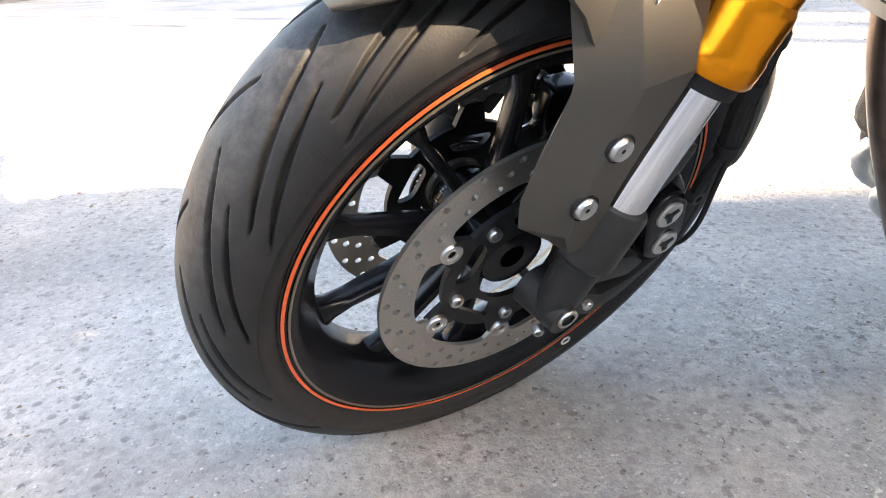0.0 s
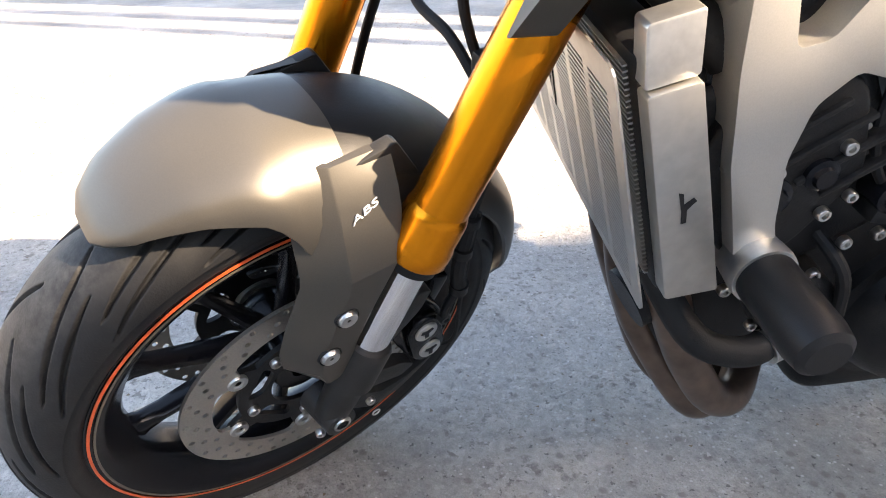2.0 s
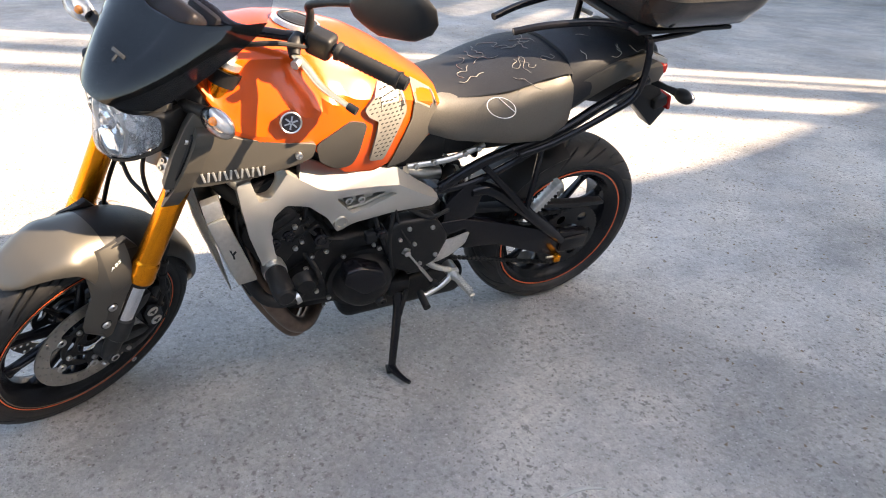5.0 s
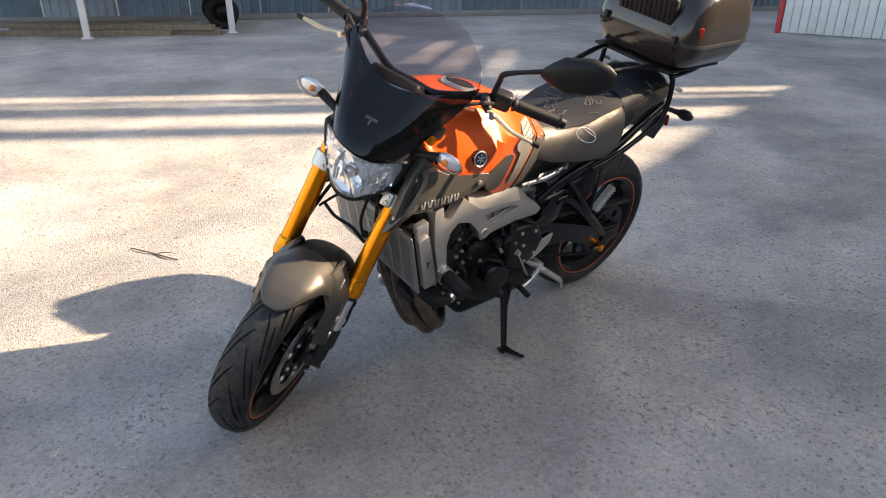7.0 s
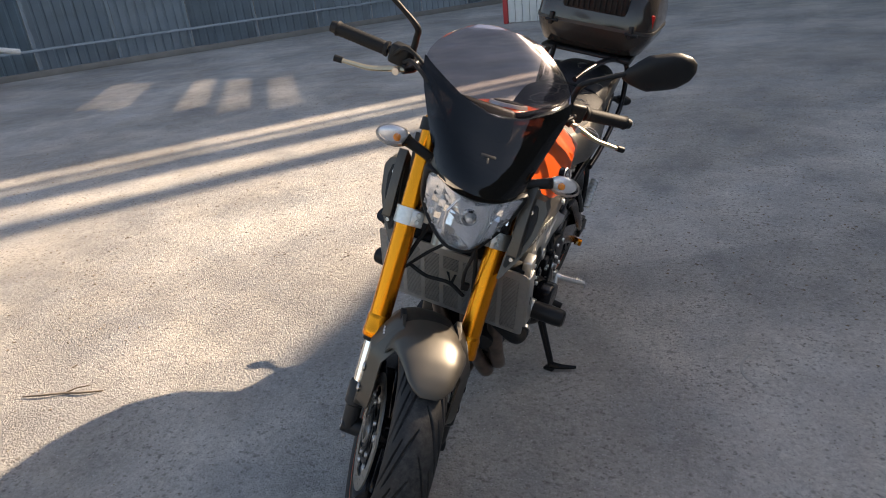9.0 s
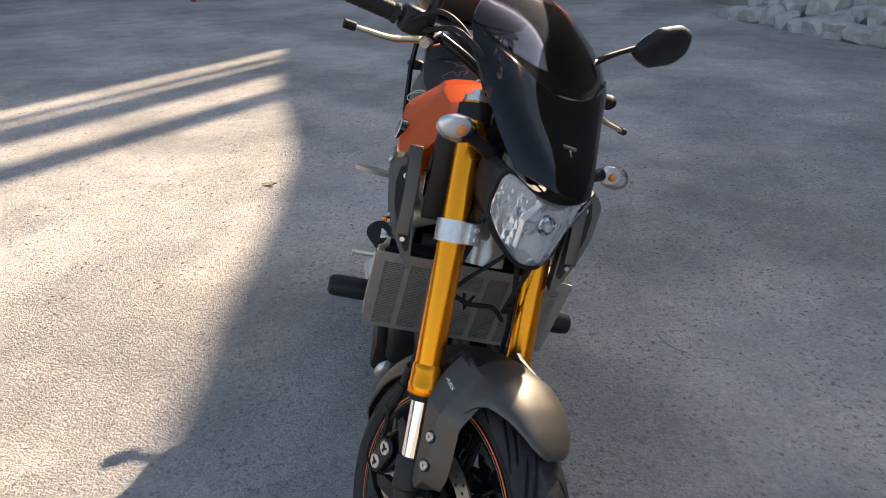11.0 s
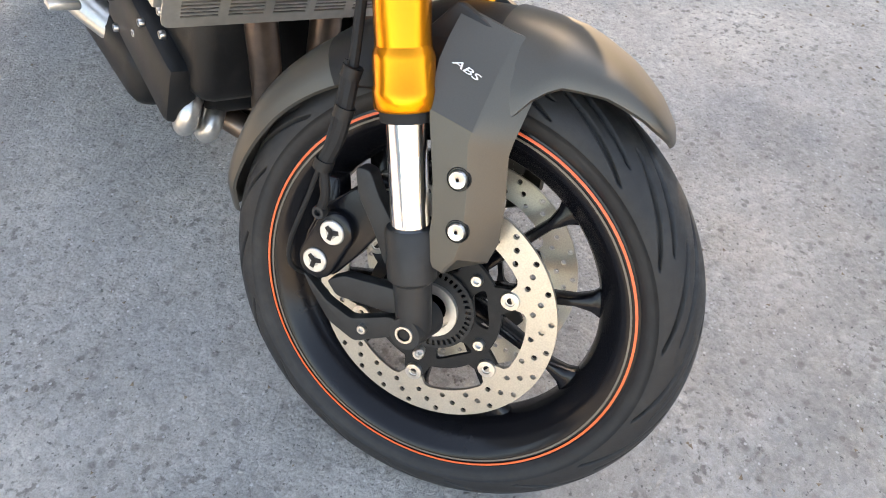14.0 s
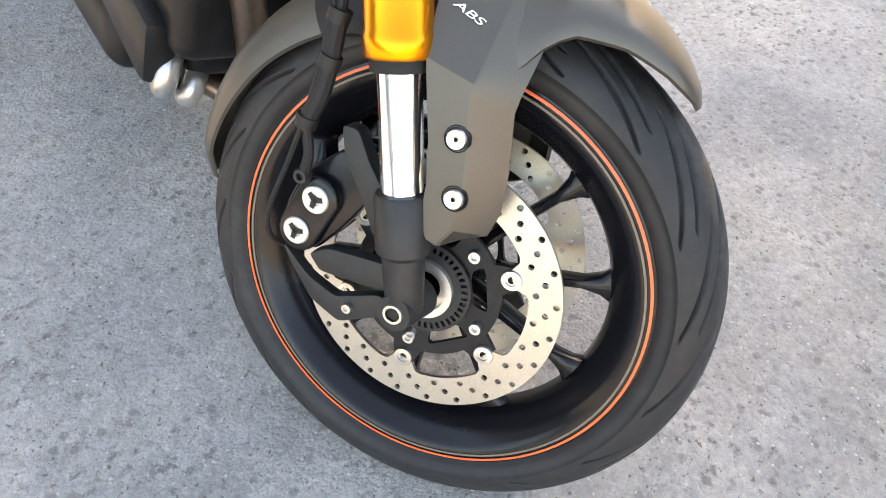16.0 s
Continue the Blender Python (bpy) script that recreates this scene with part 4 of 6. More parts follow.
def caliper():
    def hull(grow):
        """The outline round the two piston caps."""
        a, b = (-0.131, 0.049), (-0.139, 0.003)
        d = math.atan2(b[1] - a[1], b[0] - a[0])
        r = 0.0235 + grow
        left = [(a[0] + r * math.cos(d + q), a[1] + r * math.sin(d + q)) for q in np.linspace(math.pi / 2, 3 * math.pi / 2, 9)]
        right = [(b[0] + r * math.cos(d + q), b[1] + r * math.sin(d + q)) for q in np.linspace(-math.pi / 2, math.pi / 2, 9)]
        return left + right
    for s in (-1, 1):
        back = round_poly([(-.118, -.016), (-.150, -.018), (-.167, .015), (-.160, .060), (-.128, .108), (-.086, .112), (-.084, .070), (-.100, .025)], 0.012, 3)
        bm = join(plate(back, 0.074, 0.098, 0.005, 3), plate(hull(0.0), 0.096, 0.110, 0.004, 3), plate(back, 0.030, 0.056, 0.006, 2), box((0.03, 0.03, 0.10), at(0.065, -0.150, 0.045, 25), 0.006))
        c = part("brake_caliper", flip(bm) if s < 0 else bm, BLACKPAINT, bike, "black four-piston brake caliper with bright piston caps", FRONT)
        for y, z in ((-0.1315, 0.048), (-0.1395, 0.004)):
            bm = lathe([(0.0001, 0.1120), (0.0055, 0.1120), (0.0065, 0.1132), (0.0138, 0.1132), (0.0150, 0.1118), (0.0150, 0.104)], 28, (0, y, z))
            part("piston_cap", flip(bm) if s < 0 else bm, ALU, c, "bright piston cap")
            for k in range(3):
                a = 2 * math.pi * k / 3 + 0.5
                bm = box((0.001, 0.0105, 0.0055), Matrix.Translation((0.1132, y + 0.004 * math.cos(a), z + 0.004 * math.sin(a))) @ Matrix.Rotation(a, 4, "X"), 0.0)
                part("key_slot", flip(bm) if s < 0 else bm, BLACK, c)
        # the cast arms between caliper and fork foot
        arms = (round_poly([(-.132, .136), (-.115, .140), (-.095, .118), (-.062, .092), (-.048, .062), (-.060, .048), (-.088, .080), (-.118, .108)], 0.006, 3),
                round_poly([(-.118, -.012), (-.100, -.024), (-.030, -.004), (-.018, .018), (-.040, .026), (-.100, .006)], 0.005, 3),
                round_poly([(-.150, -.020), (-.135, -.036), (-.098, -.064), (-.060, -.070), (-.022, -.036), (-.014, -.012), (-.032, -.012), (-.074, -.044), (-.110, -.040)], 0.006, 3))
        for k, poly in enumerate(arms):
            bm = plate(poly, 0.094, 0.114 - 0.003 * k, 0.0045, 3)
            part("bracket_arm", flip(bm) if s < 0 else bm, FORKBLACK, c)
        part("bracket_bolt", bolt((s * 0.109, -0.056, -0.046), (s, 0, 0), 0.006, 0.005), STEEL, c)
        part("banjo_bolt", bolt((s * 0.112, -0.152, 0.066), (s, 0, 0), 0.008, 0.008), FORKBLACK, c)
        hose = [(s * .114, -.152, .068), (s * .117, -.152, .092), (s * .118, -.164, .124), (s * .118, -.160, .165), (s * .114, -.170, .230), (s * .108, -.192, .320), (s * .085, -.215, .420), (s * .06, -.235, .50)]
        part("brake_hose", tube(hose, 0.0055, 10), RUBBER, c, "black brake hose")
        part("hose_sleeve", tube(hose[2:5], 0.0088, 10), RUBBER, c)
        for q in ((s * .118, -.1645, .122), (s * .1175, -.1625, .185), (s * .1145, -.1695, .225)):
            part("hose_clip", tube([Vector(q) - Vector((0, 0, .006)), Vector(q) + Vector((0, 0, .006))], 0.0108, 12, smooth=False), BLACK, c)
        wire = [(s * .060, -.150, -.055), (s * .098, -.168, -.030), (s * .114, -.174, .010), (s * .120, -.168, .085), (s * .123, -.166, .150), (s * .118, -.176, .235)]
        part("sensor_wire", tube(wire, 0.0028, 8), RUBBER, c)


caliper()


def tank_w(y):
    return float(np.interp(y, [0.54, 0.62, 0.70, 0.78, 0.86, 0.94, 1.02, 1.06, 1.09, 1.12], [0.105, 0.135, 0.165, 0.187, 0.205, 0.212, 0.203, 0.188, 0.152, 0.125]))


def tank_top(y):
    return float(np.interp(y, [0.54, 0.60, 0.67, 0.74, 0.80, 0.88, 0.94, 1.04, 1.09, 1.12], [0.885, 0.925, 0.970, 1.002, 1.018, 1.034, 1.041, 1.034, 1.008, 0.972]))


def tank_crease(y):
    return float(np.interp(y, [0.54, 0.66, 0.76, 0.86, 0.94, 1.02, 1.06, 1.09, 1.12], [0.86, 0.90, 0.935, 0.94, 0.905, 0.878, 0.885, 0.94, 1.0]))


def tank_x(y, z):
    """Half-width of the tank at a place on its side."""
    w, top, zc = tank_w(y), tank_top(y), tank_crease(y)
    if z > zc:      # the upper face slopes in from the crease and rounds over at the top
        t = min(0.999, (z - zc) / max(0.02, top - zc))
        return w * (1 - 0.36 * t / 0.74) if t < 0.74 else 0.64 * w * max(0.0, 1 - ((t - 0.74) / 0.26) ** 2.2) ** 0.55
    t = min(1.0, (zc - z) / 0.30)
    return w * (1 - 0.10 * t - 0.30 * t ** 2.2)


def in_outline(p, poly):
    """Whether p lies inside the outline."""
    c = False
    for (y0, z0), (y1, z1) in zip(poly, poly[1:] + poly[:1]):
        if (z0 > p[1]) != (z1 > p[1]) and p[0] < y0 + (p[1] - z0) * (y1 - y0) / (z1 - z0):
            c = not c
    return c


def tank():
    rings = []
    for y in np.linspace(1.12, 0.545, 48):
        top, lo = tank_top(y), float(np.interp(y, [0.54, 0.72, 0.80, 0.9, 0.95, 1.02, 1.06, 1.09, 1.12], [0.78, 0.705, 0.725, 0.835, 0.85, 0.86, 0.872, 0.925, 0.985]))
        zs = [lo + (top - lo) * q for q in (0, 0.12, 0.25, 0.38, 0.5, 0.62, 0.72, 0.79, 0.85, 0.90, 0.94, 0.97, 0.99, 0.999)]
        r = [(tank_x(y, z), y, z) for z in zs] + [(0, y, top)]
        rings.append(r + [(-x, y, z) for x, y, z in reversed(r[:-1])])
    t = part("fuel_tank", loft(rings), ORANGE, bike, "glossy orange fuel tank with grey knee panels", angle=24)
    knee = round_poly([(.888, .840), (.806, .884), (.762, .866), (.774, .782), (.788, .747), (.829, .750), (.873, .785)], 0.014, 3)
    pad = round_poly([(.775, .905), (.735, .952), (.672, .948), (.655, .870), (.703, .743), (.741, .749), (.731, .862), (.762, .884)], 0.008, 3)
    rear = round_poly([(.632, .930), (.560, .885), (.548, .80), (.625, .712), (.684, .703), (.630, .850)], 0.008, 3)
    for s in (-1, 1):
        for nm, poly, m_, lift, lab in (("knee_panel", knee, KNEE, 0.0045, "charcoal knee panel"), ("tank_pad", pad, PADGREY, 0.007, "grey grip pad with dark studs"), ("rear_panel", rear, GREY_SEAT, 0.004, "grey side panel")):
            bm = patch(poly, tank_x, lift, 4)
            p = part(nm, flip(bm) if s > 0 else bm, m_, t, lab)
            if nm == "tank_pad":
                for i in range(10):
                    for j in range(17):
                        y, z = 0.655 + i * 0.0125 + (j % 2) * 0.00625, 0.750 + j * 0.0118
                        inside = all(in_outline((y + dy, z + dz), pad) for dy, dz in ((0.006, 0), (-0.006, 0), (0, 0.006), (0, -0.006)))
                        if inside:
                            b = bmesh.new()
                            bmesh.ops.create_icosphere(b, subdivisions=1, radius=0.0028)
                            b.transform(Matrix.Translation((s * (tank_x(y, z) + 0.0068), y, z)) @ Matrix.Rotation(radians(-20), 4, "X") @ Matrix.Diagonal((0.45, 1.7, 0.8, 1)))
                            part("grip_stud", b, KNEE, t)
        # badge: a plain black disc with a bright ring and bars
        y, z = 0.945, 0.908
        n = Vector((s * 1.0, 0.10, 0.22)).normalized()
        q = Matrix.Translation((s * (tank_x(y, z) + 0.001), y, z)) @ Vector((1, 0, 0)).rotation_difference(n).to_matrix().to_4x4()
        bd = lathe([(0.0001, 0.005), (0.0205, 0.005), (0.0225, 0.004), (0.0235, -0.01)], 32)
        bd.transform(q)
        part("badge", bd, GLOSSBLACK, t, "round black badge with a bright ring")
        rg = lathe([(0.0195, 0.0052), (0.0212, 0.0065), (0.0233, 0.0045)], 32)
        rg.transform(q)
        part("badge_ring", rg, STEEL, t)
        for k in range(3):
            b = box((0.0012, 0.029, 0.0035), Matrix.Rotation(k * math.pi / 3 + 0.5, 4, "X"), 0)
            b.transform(q @ Matrix.Translation((0.0055, 0, 0)))
            part("badge_bar", b, CHROME, t)
    for s in (-1, 1):
        duct = plate(round_poly([(.93, .82), (1.03, .85), (1.075, .88), (1.095, .94), (1.14, 1.0), (1.155, .93), (1.165, .80), (1.0, .78)], 0.01, 3), 0.095, 0.142, 0.006)
        part("duct_panel", flip(duct) if s < 0 else duct, BLACK, t, "charcoal duct panel under the tank nose")
        part("duct_mouth", box((0.012, 0.05, 0.055), at(s * 0.139, 1.10, 0.85, 20), 0.006, 3), GLOSSBLACK, t)
        lab = part("duct_label", box((0.003, 0.034, 0.03), at(s * 0.1425, 1.118, 0.905, -6), 0.0005), BLACK, t, "dark label with pale print bars")
        for k in range(4):
            part("label_bar", box((0.001, 0.028 - 0.006 * (k % 2), 0.002), at(s * 0.1447, 1.118, 0.915 - 0.006 * k, -6), 0), GREYSTRIPE, t)
    part("airbox", box((0.2, 0.36, 0.15), at(0, 0.68, 0.745), 0.02), BLACK, t, "black airbox under the tank")
    part("tank_duct", box((0.20, 0.13, 0.20), at(0, 1.075, 0.935, -8), 0.02, 3), BLACK, t, "black air duct at the tank nose")
    part("filler_cap", lathe([(0.0001, 0.012), (0.03, 0.012), (0.034, 0.010), (0.036, 0.012), (0.042, 0.012), (0.045, 0.0)], 36), BLACK, t, "black filler cap", Matrix.Translation((0, 0.870, 1.029)) @ Matrix.Rotation(radians(13), 4, "X") @ Matrix.Rotation(radians(-90), 4, "Y"))
    part("filler_ring", lathe([(0.045, 0.010), (0.052, 0.009), (0.055, 0.0)], 36), ALU, t, "", Matrix.Translation((0, 0.870, 1.029)) @ Matrix.Rotation(radians(13), 4, "X") @ Matrix.Rotation(radians(-90), 4, "Y"))


tank()


def seat():
    def body(ys, top, wid, low, dome):
        rings = []
        for y in ys:
            tp, w, lo = top(y), wid(y), low(y)
            r = []
            for q in range(13):
                u = q / 12
                a = math.pi / 2 * u
                r.append((w * math.cos(a) ** 0.55 if q < 12 else 0, y, lo + (tp - lo) * (0.30 + 0.70 * math.sin(a) ** 0.9)))
            base = [(w * 0.93, y, lo), (w, y, lo + (tp - lo) * 0.15)]
            right = base + r
            rings.append(right + [(-x, yy, z) for x, yy, z in reversed(right[:-1])])
        return loft(rings)
    I = lambda xs, vs: (lambda y: float(np.interp(y, xs, vs)))
    s = part("rider_seat", body(np.linspace(0.645, 0.165, 20), I([.16, .19, .26, .36, .46, .55, .645], [.925, .935, .930, .905, .885, .878, .905]), I([.16, .22, .36, .5, .645], [.150, .168, .170, .135, .100]), I([.16, .24, .5, .645], [.76, .735, .755, .80]), 0.03), GREY_SEAT, bike, "dark grey vinyl rider seat with black top", angle=50)
    top = []
    for y in np.linspace(0.62, 0.17, 16):
        tp = float(np.interp(y, [.16, .19, .26, .36, .46, .55, .645], [.925, .935, .930, .905, .885, .878, .905]))
        w = float(np.interp(y, [.16, .22, .36, .5, .645], [.126, .143, .142, .104, .066]))
        top.append([(w, y, tp - 0.018), (w * 0.8, y, tp - 0.004), (w * 0.4, y, tp + 0.005), (0, y, tp + 0.007), (-w * 0.4, y, tp + 0.005), (-w * 0.8, y, tp - 0.004), (-w, y, tp - 0.018), (0, y, tp - 0.05)])
    part("seat_top", loft(top), SEATBLACK, s, "scuffed blue-black seat top")
    p = part("pillion_seat", body(np.linspace(0.170, -0.165, 14), I([-.165, -.12, .0, .12, .17], [.945, .972, .978, .968, .945]), I([-.165, -.10, .05, .17], [.075, .115, .130, .140]), I([-.165, 0, .17], [.90, .872, .79]), 0.03), SEATBLACK, bike, "black pillion seat with white scribble print", angle=50)
    for s_ in (-1, 1):
        bm = plate(round_poly([(.165, .80), (.165, .875), (.05, .925), (-.09, .955), (-.14, .935), (.02, .872)], 0.012, 3), 0.112, 0.134, 0.006)
        part("tail_panel", flip(bm) if s_ < 0 else bm, GREY, p, "grey metallic tail panel")
        # ring print on the seat's side
        ring = []
        for k in range(29):
            a = 2 * math.pi * k / 28
            y, z = 0.395 + 0.036 * math.cos(a), 0.852 + 0.017 * math.sin(a)
            ring.append((s_ * (0.1575 + (y - 0.395) * -0.25 - (z - 0.852) * 1.35), y, z))
        part("ring_print", tube(ring, 0.0011, 6, smooth=False), WHITE, s, "white ring printed on the seat")
        part("ring_print_bar", tube([ring[7], ring[16]], 0.0010, 6, smooth=False), WHITE, s)
    part("seat_pan", join(box((0.20, 0.30, 0.09), at(0, 0.02, 0.835, 12), 0.02), box((0.19, 0.30, 0.10), at(0, 0.36, 0.735), 0.02), box((0.17, 0.14, 0.12), at(0, 0.57, 0.72), 0.02)), BLACK, s, "black seat pan and battery tray")
    rnd = random.Random(12)
    for k in range(26):
        on_rider = k < 17
        y0 = rnd.uniform(0.22, 0.46) if on_rider else rnd.uniform(-0.06, 0.12)
        x0 = rnd.uniform(-0.10, 0.06)
        pts = []
        a = rnd.uniform(0, 6.28)
        for q in range(7):
            a += rnd.uniform(-1.5, 1.5)
            x0 += 0.014 * math.cos(a)
            y0 += 0.014 * math.sin(a)
            if on_rider:
                zz = float(np.interp(y0, [.16, .19, .26, .36, .46, .55], [.925, .935, .930, .905, .885, .878])) + 0.008 - 0.9 * x0 * x0
            else:
                zz = float(np.interp(y0, [-.165, -.12, .0, .12, .17], [.945, .972, .978, .968, .945])) + 0.001 - 1.6 * x0 * x0
            pts.append((x0, y0, zz))
        part("scribble_print", tube(pts, 0.0009, 5, per=3), PADGREY, s if on_rider else p, "thin white scribble")


seat()


def shrouds():
    for s in (-1, 1):
        out = round_poly([(1.205, .772), (1.12, .774), (1.018, .784), (.935, .803), (.898, .818), (.889, .850), (.95, .858), (1.05, .878), (1.09, .900), (1.128, .940), (1.150, .905), (1.176, .850)], 0.008, 3)
        bm = plate(out, 0.175, 0.200, 0.006, 3)
        for v in bm.verts:      # the panel follows the tank behind and opens ahead
            v.co.x += float(np.interp(v.co.y, [0.88, 1.0, 1.12, 1.21], [0.012, 0.006, -0.004, -0.018])) + (0.84 - v.co.z) * 0.06
        p = part("tank_shroud", flip(bm) if s < 0 else bm, GREY, bike, "matt grey side shroud with raised bright bars")
        # the front face: a narrow grey frame round a black insert, leaning back with its height
        def face(poly, d0, d1):
            return loft([[(s * x, 1.139 + (0.873 - z) * 0.41 + d, z) for x, z in poly] for d in (d0, d1)])
        frame_poly = round_poly([(.172, .912), (.212, .905), (.223, .884), (.214, .822), (.190, .764), (.156, .708), (.148, .706), (.152, .76), (.162, .84), (.165, .90)], 0.004, 3)
        part("scoop_frame", face(frame_poly, 0.004, -0.030), GREY, p, "grey front frame of the shroud", angle=25)
        part("scoop", face(round_poly([(.200, .892), (.205, .864), (.200, .822), (.182, .772), (.164, .738), (.156, .742), (.162, .825), (.168, .882), (.176, .896)], 0.004, 3), 0.008, -0.01), BLACK, p, "black scoop insert")
        for x, z in ((.188, .877), (.172, .762)):
            part("scoop_bolt", bolt((s * x, 1.139 + (0.873 - z) * 0.41 + 0.009, z), (s * 0.1, 1.0, 0.3), 0.0055, 0.005), STEEL, p)
        part("shroud_bolt", bolt((s * 0.2135, .930, .829), (s, 0, 0), 0.008, 0.006), STEEL, p)
        # the maker's lettering as six plain raised bars
        for k in range(6):
            for q in (-1, 1):
                y = 1.121 - 0.0222 * k + q * 0.0052
                b = box((0.004, 0.0052, 0.0225), at(s * (0.2006 + 0.0019 * k), y, 0.7965 + 0.0009 * k, -q * 9 - 4), 0.0012)
                part("raised_bar", b, ALU, p, "bright raised bar")


shrouds()


def frame_spars():
    ridge = [(.918, .742), (.868, .703), (.835, .690), (.730, .676), (.655, .667), (.600, .634), (.537, .603)]
    crest = [(.903, .776), (.860, .752), (.833, .732), (.726, .709), (.652, .700), (.587, .648), (.531, .606)]
    rest = [(.552, .585), (.656, .584), (.776, .577), (.821, .563), (.846, .612), (.895, .660), (.950, .677), (.979, .652), (.989, .608), (.982, .548), (.957, .480), (.999, .475), (1.017, .534), (1.038, .607), (1.052, .690), (1.060, .755), (1.030, .765), (1.012, .700), (.985, .705), (.945, .765)]
    slot = round_poly([(.824, .664), (.700, .654), (.656, .642), (.734, .614), (.780, .608), (.810, .642)], 0.008, 3)

    def spread(bm):
        """Open the spar outwards towards the steering head."""
        for v in bm.verts:
            v.co.x += float(np.interp(v.co.y, [0.53, 0.7, 0.85, 1.06], [0.0, -0.004, 0.012, 0.03])) * (1 if v.co.x > 0.14 else 0.6) + 0.010 * max(0.0, min(1.0, (0.66 - v.co.z) / 0.12)) * (1 if v.co.y > 0.9 else 0)
        return bm
    for s in (-1, 1):
        bm = holed([round_poly(ridge + rest, 0.008, 3), slot], 0.118, 0.160)
        bevel(bm, 0.004, 2, 50)
        spread(bm)
        f = part("frame_spar", flip(bm) if s < 0 else bm, SILVER, bike, "silver cast aluminium frame spar", angle=32)
        up = loft([[(0.1595, *r), (0.128, *c), (0.112, c[0], c[1] - 0.004), (0.130, r[0], r[1] - 0.01)] for r, c in zip(ridge, crest)])
        bevel(up, 0.002, 1, 40)
        spread(up)
        part("upper_face", flip(up) if s < 0 else up, SILVER, f, angle=20)
        lip = loft([[(x, y + dy, z + dz) for x, dz in ((0.147, 0.004), (0.147, -0.004), (0.118, -0.006), (0.118, 0.006))] for y, z, dy in ((.79, .617, 0), (.74, .621, 0), (.70, .632, 0), (.672, .641, 0))])
        spread(lip)
        part("pocket_ledge", flip(lip) if s < 0 else lip, SILVER, f)
        part("slot_back", box((0.012, 0.10, 0.05), at(s * 0.130, 0.765, 0.627, -4), 0.004), SILVER, f)
        part("slot_shade", box((0.006, 0.07, 0.03), at(s * 0.122, 0.685, 0.636, -4), 0.002), BLACK, f)
        for y, z in ((.785, .637), (.752, .636)):
            part("frame_bolt", bolt((s * 0.139, y, z), (s, 0, 0), 0.011, 0.012), STEEL, f, "bright socket bolt")
        bm = lathe([(0.0001, 0.168), (0.010, 0.170), (0.011, 0.174), (0.0175, 0.174), (0.0195, 0.171), (0.021, 0.14)], 28, (0, .812, .590))
        part("mount_boss", flip(bm) if s < 0 else bm, DISC, f, "round steel engine mount")
        part("head_brace", tube([(s * 0.16, 1.03, 0.74), (s * 0.10, 1.10, 0.80), (s * 0.04, 1.15, 0.84)], 0.03, 12), SILVER, f)
        sl = lathe([(0.0001, 0.305), (0.018, 0.305), (0.024, 0.300), (0.0265, 0.285), (0.0265, 0.215), (0.025, 0.205)], 28, (0, .988, .507))
        sl = flip(sl) if s < 0 else sl
        slider = part("crash_slider", sl, BLACK, bike, "black plastic crash slider with a bright washer")
        for x, r in ((0.205, 0.029), (0.190, 0.0275), (0.178, 0.022)):
            w = lathe([(0.012, x + 0.008), (r, x + 0.007), (r + 0.001, x), (r, x - 0.012)], 28, (0, .988, .507))
            part("washer", flip(w) if s < 0 else w, ALU, slider)
    part("steering_head", cyl((0, 1.20, 0.74), (0, 1.125, 0.92), 0.04, seg=24, bev=0.004), SILVER, bike)


frame_spars()


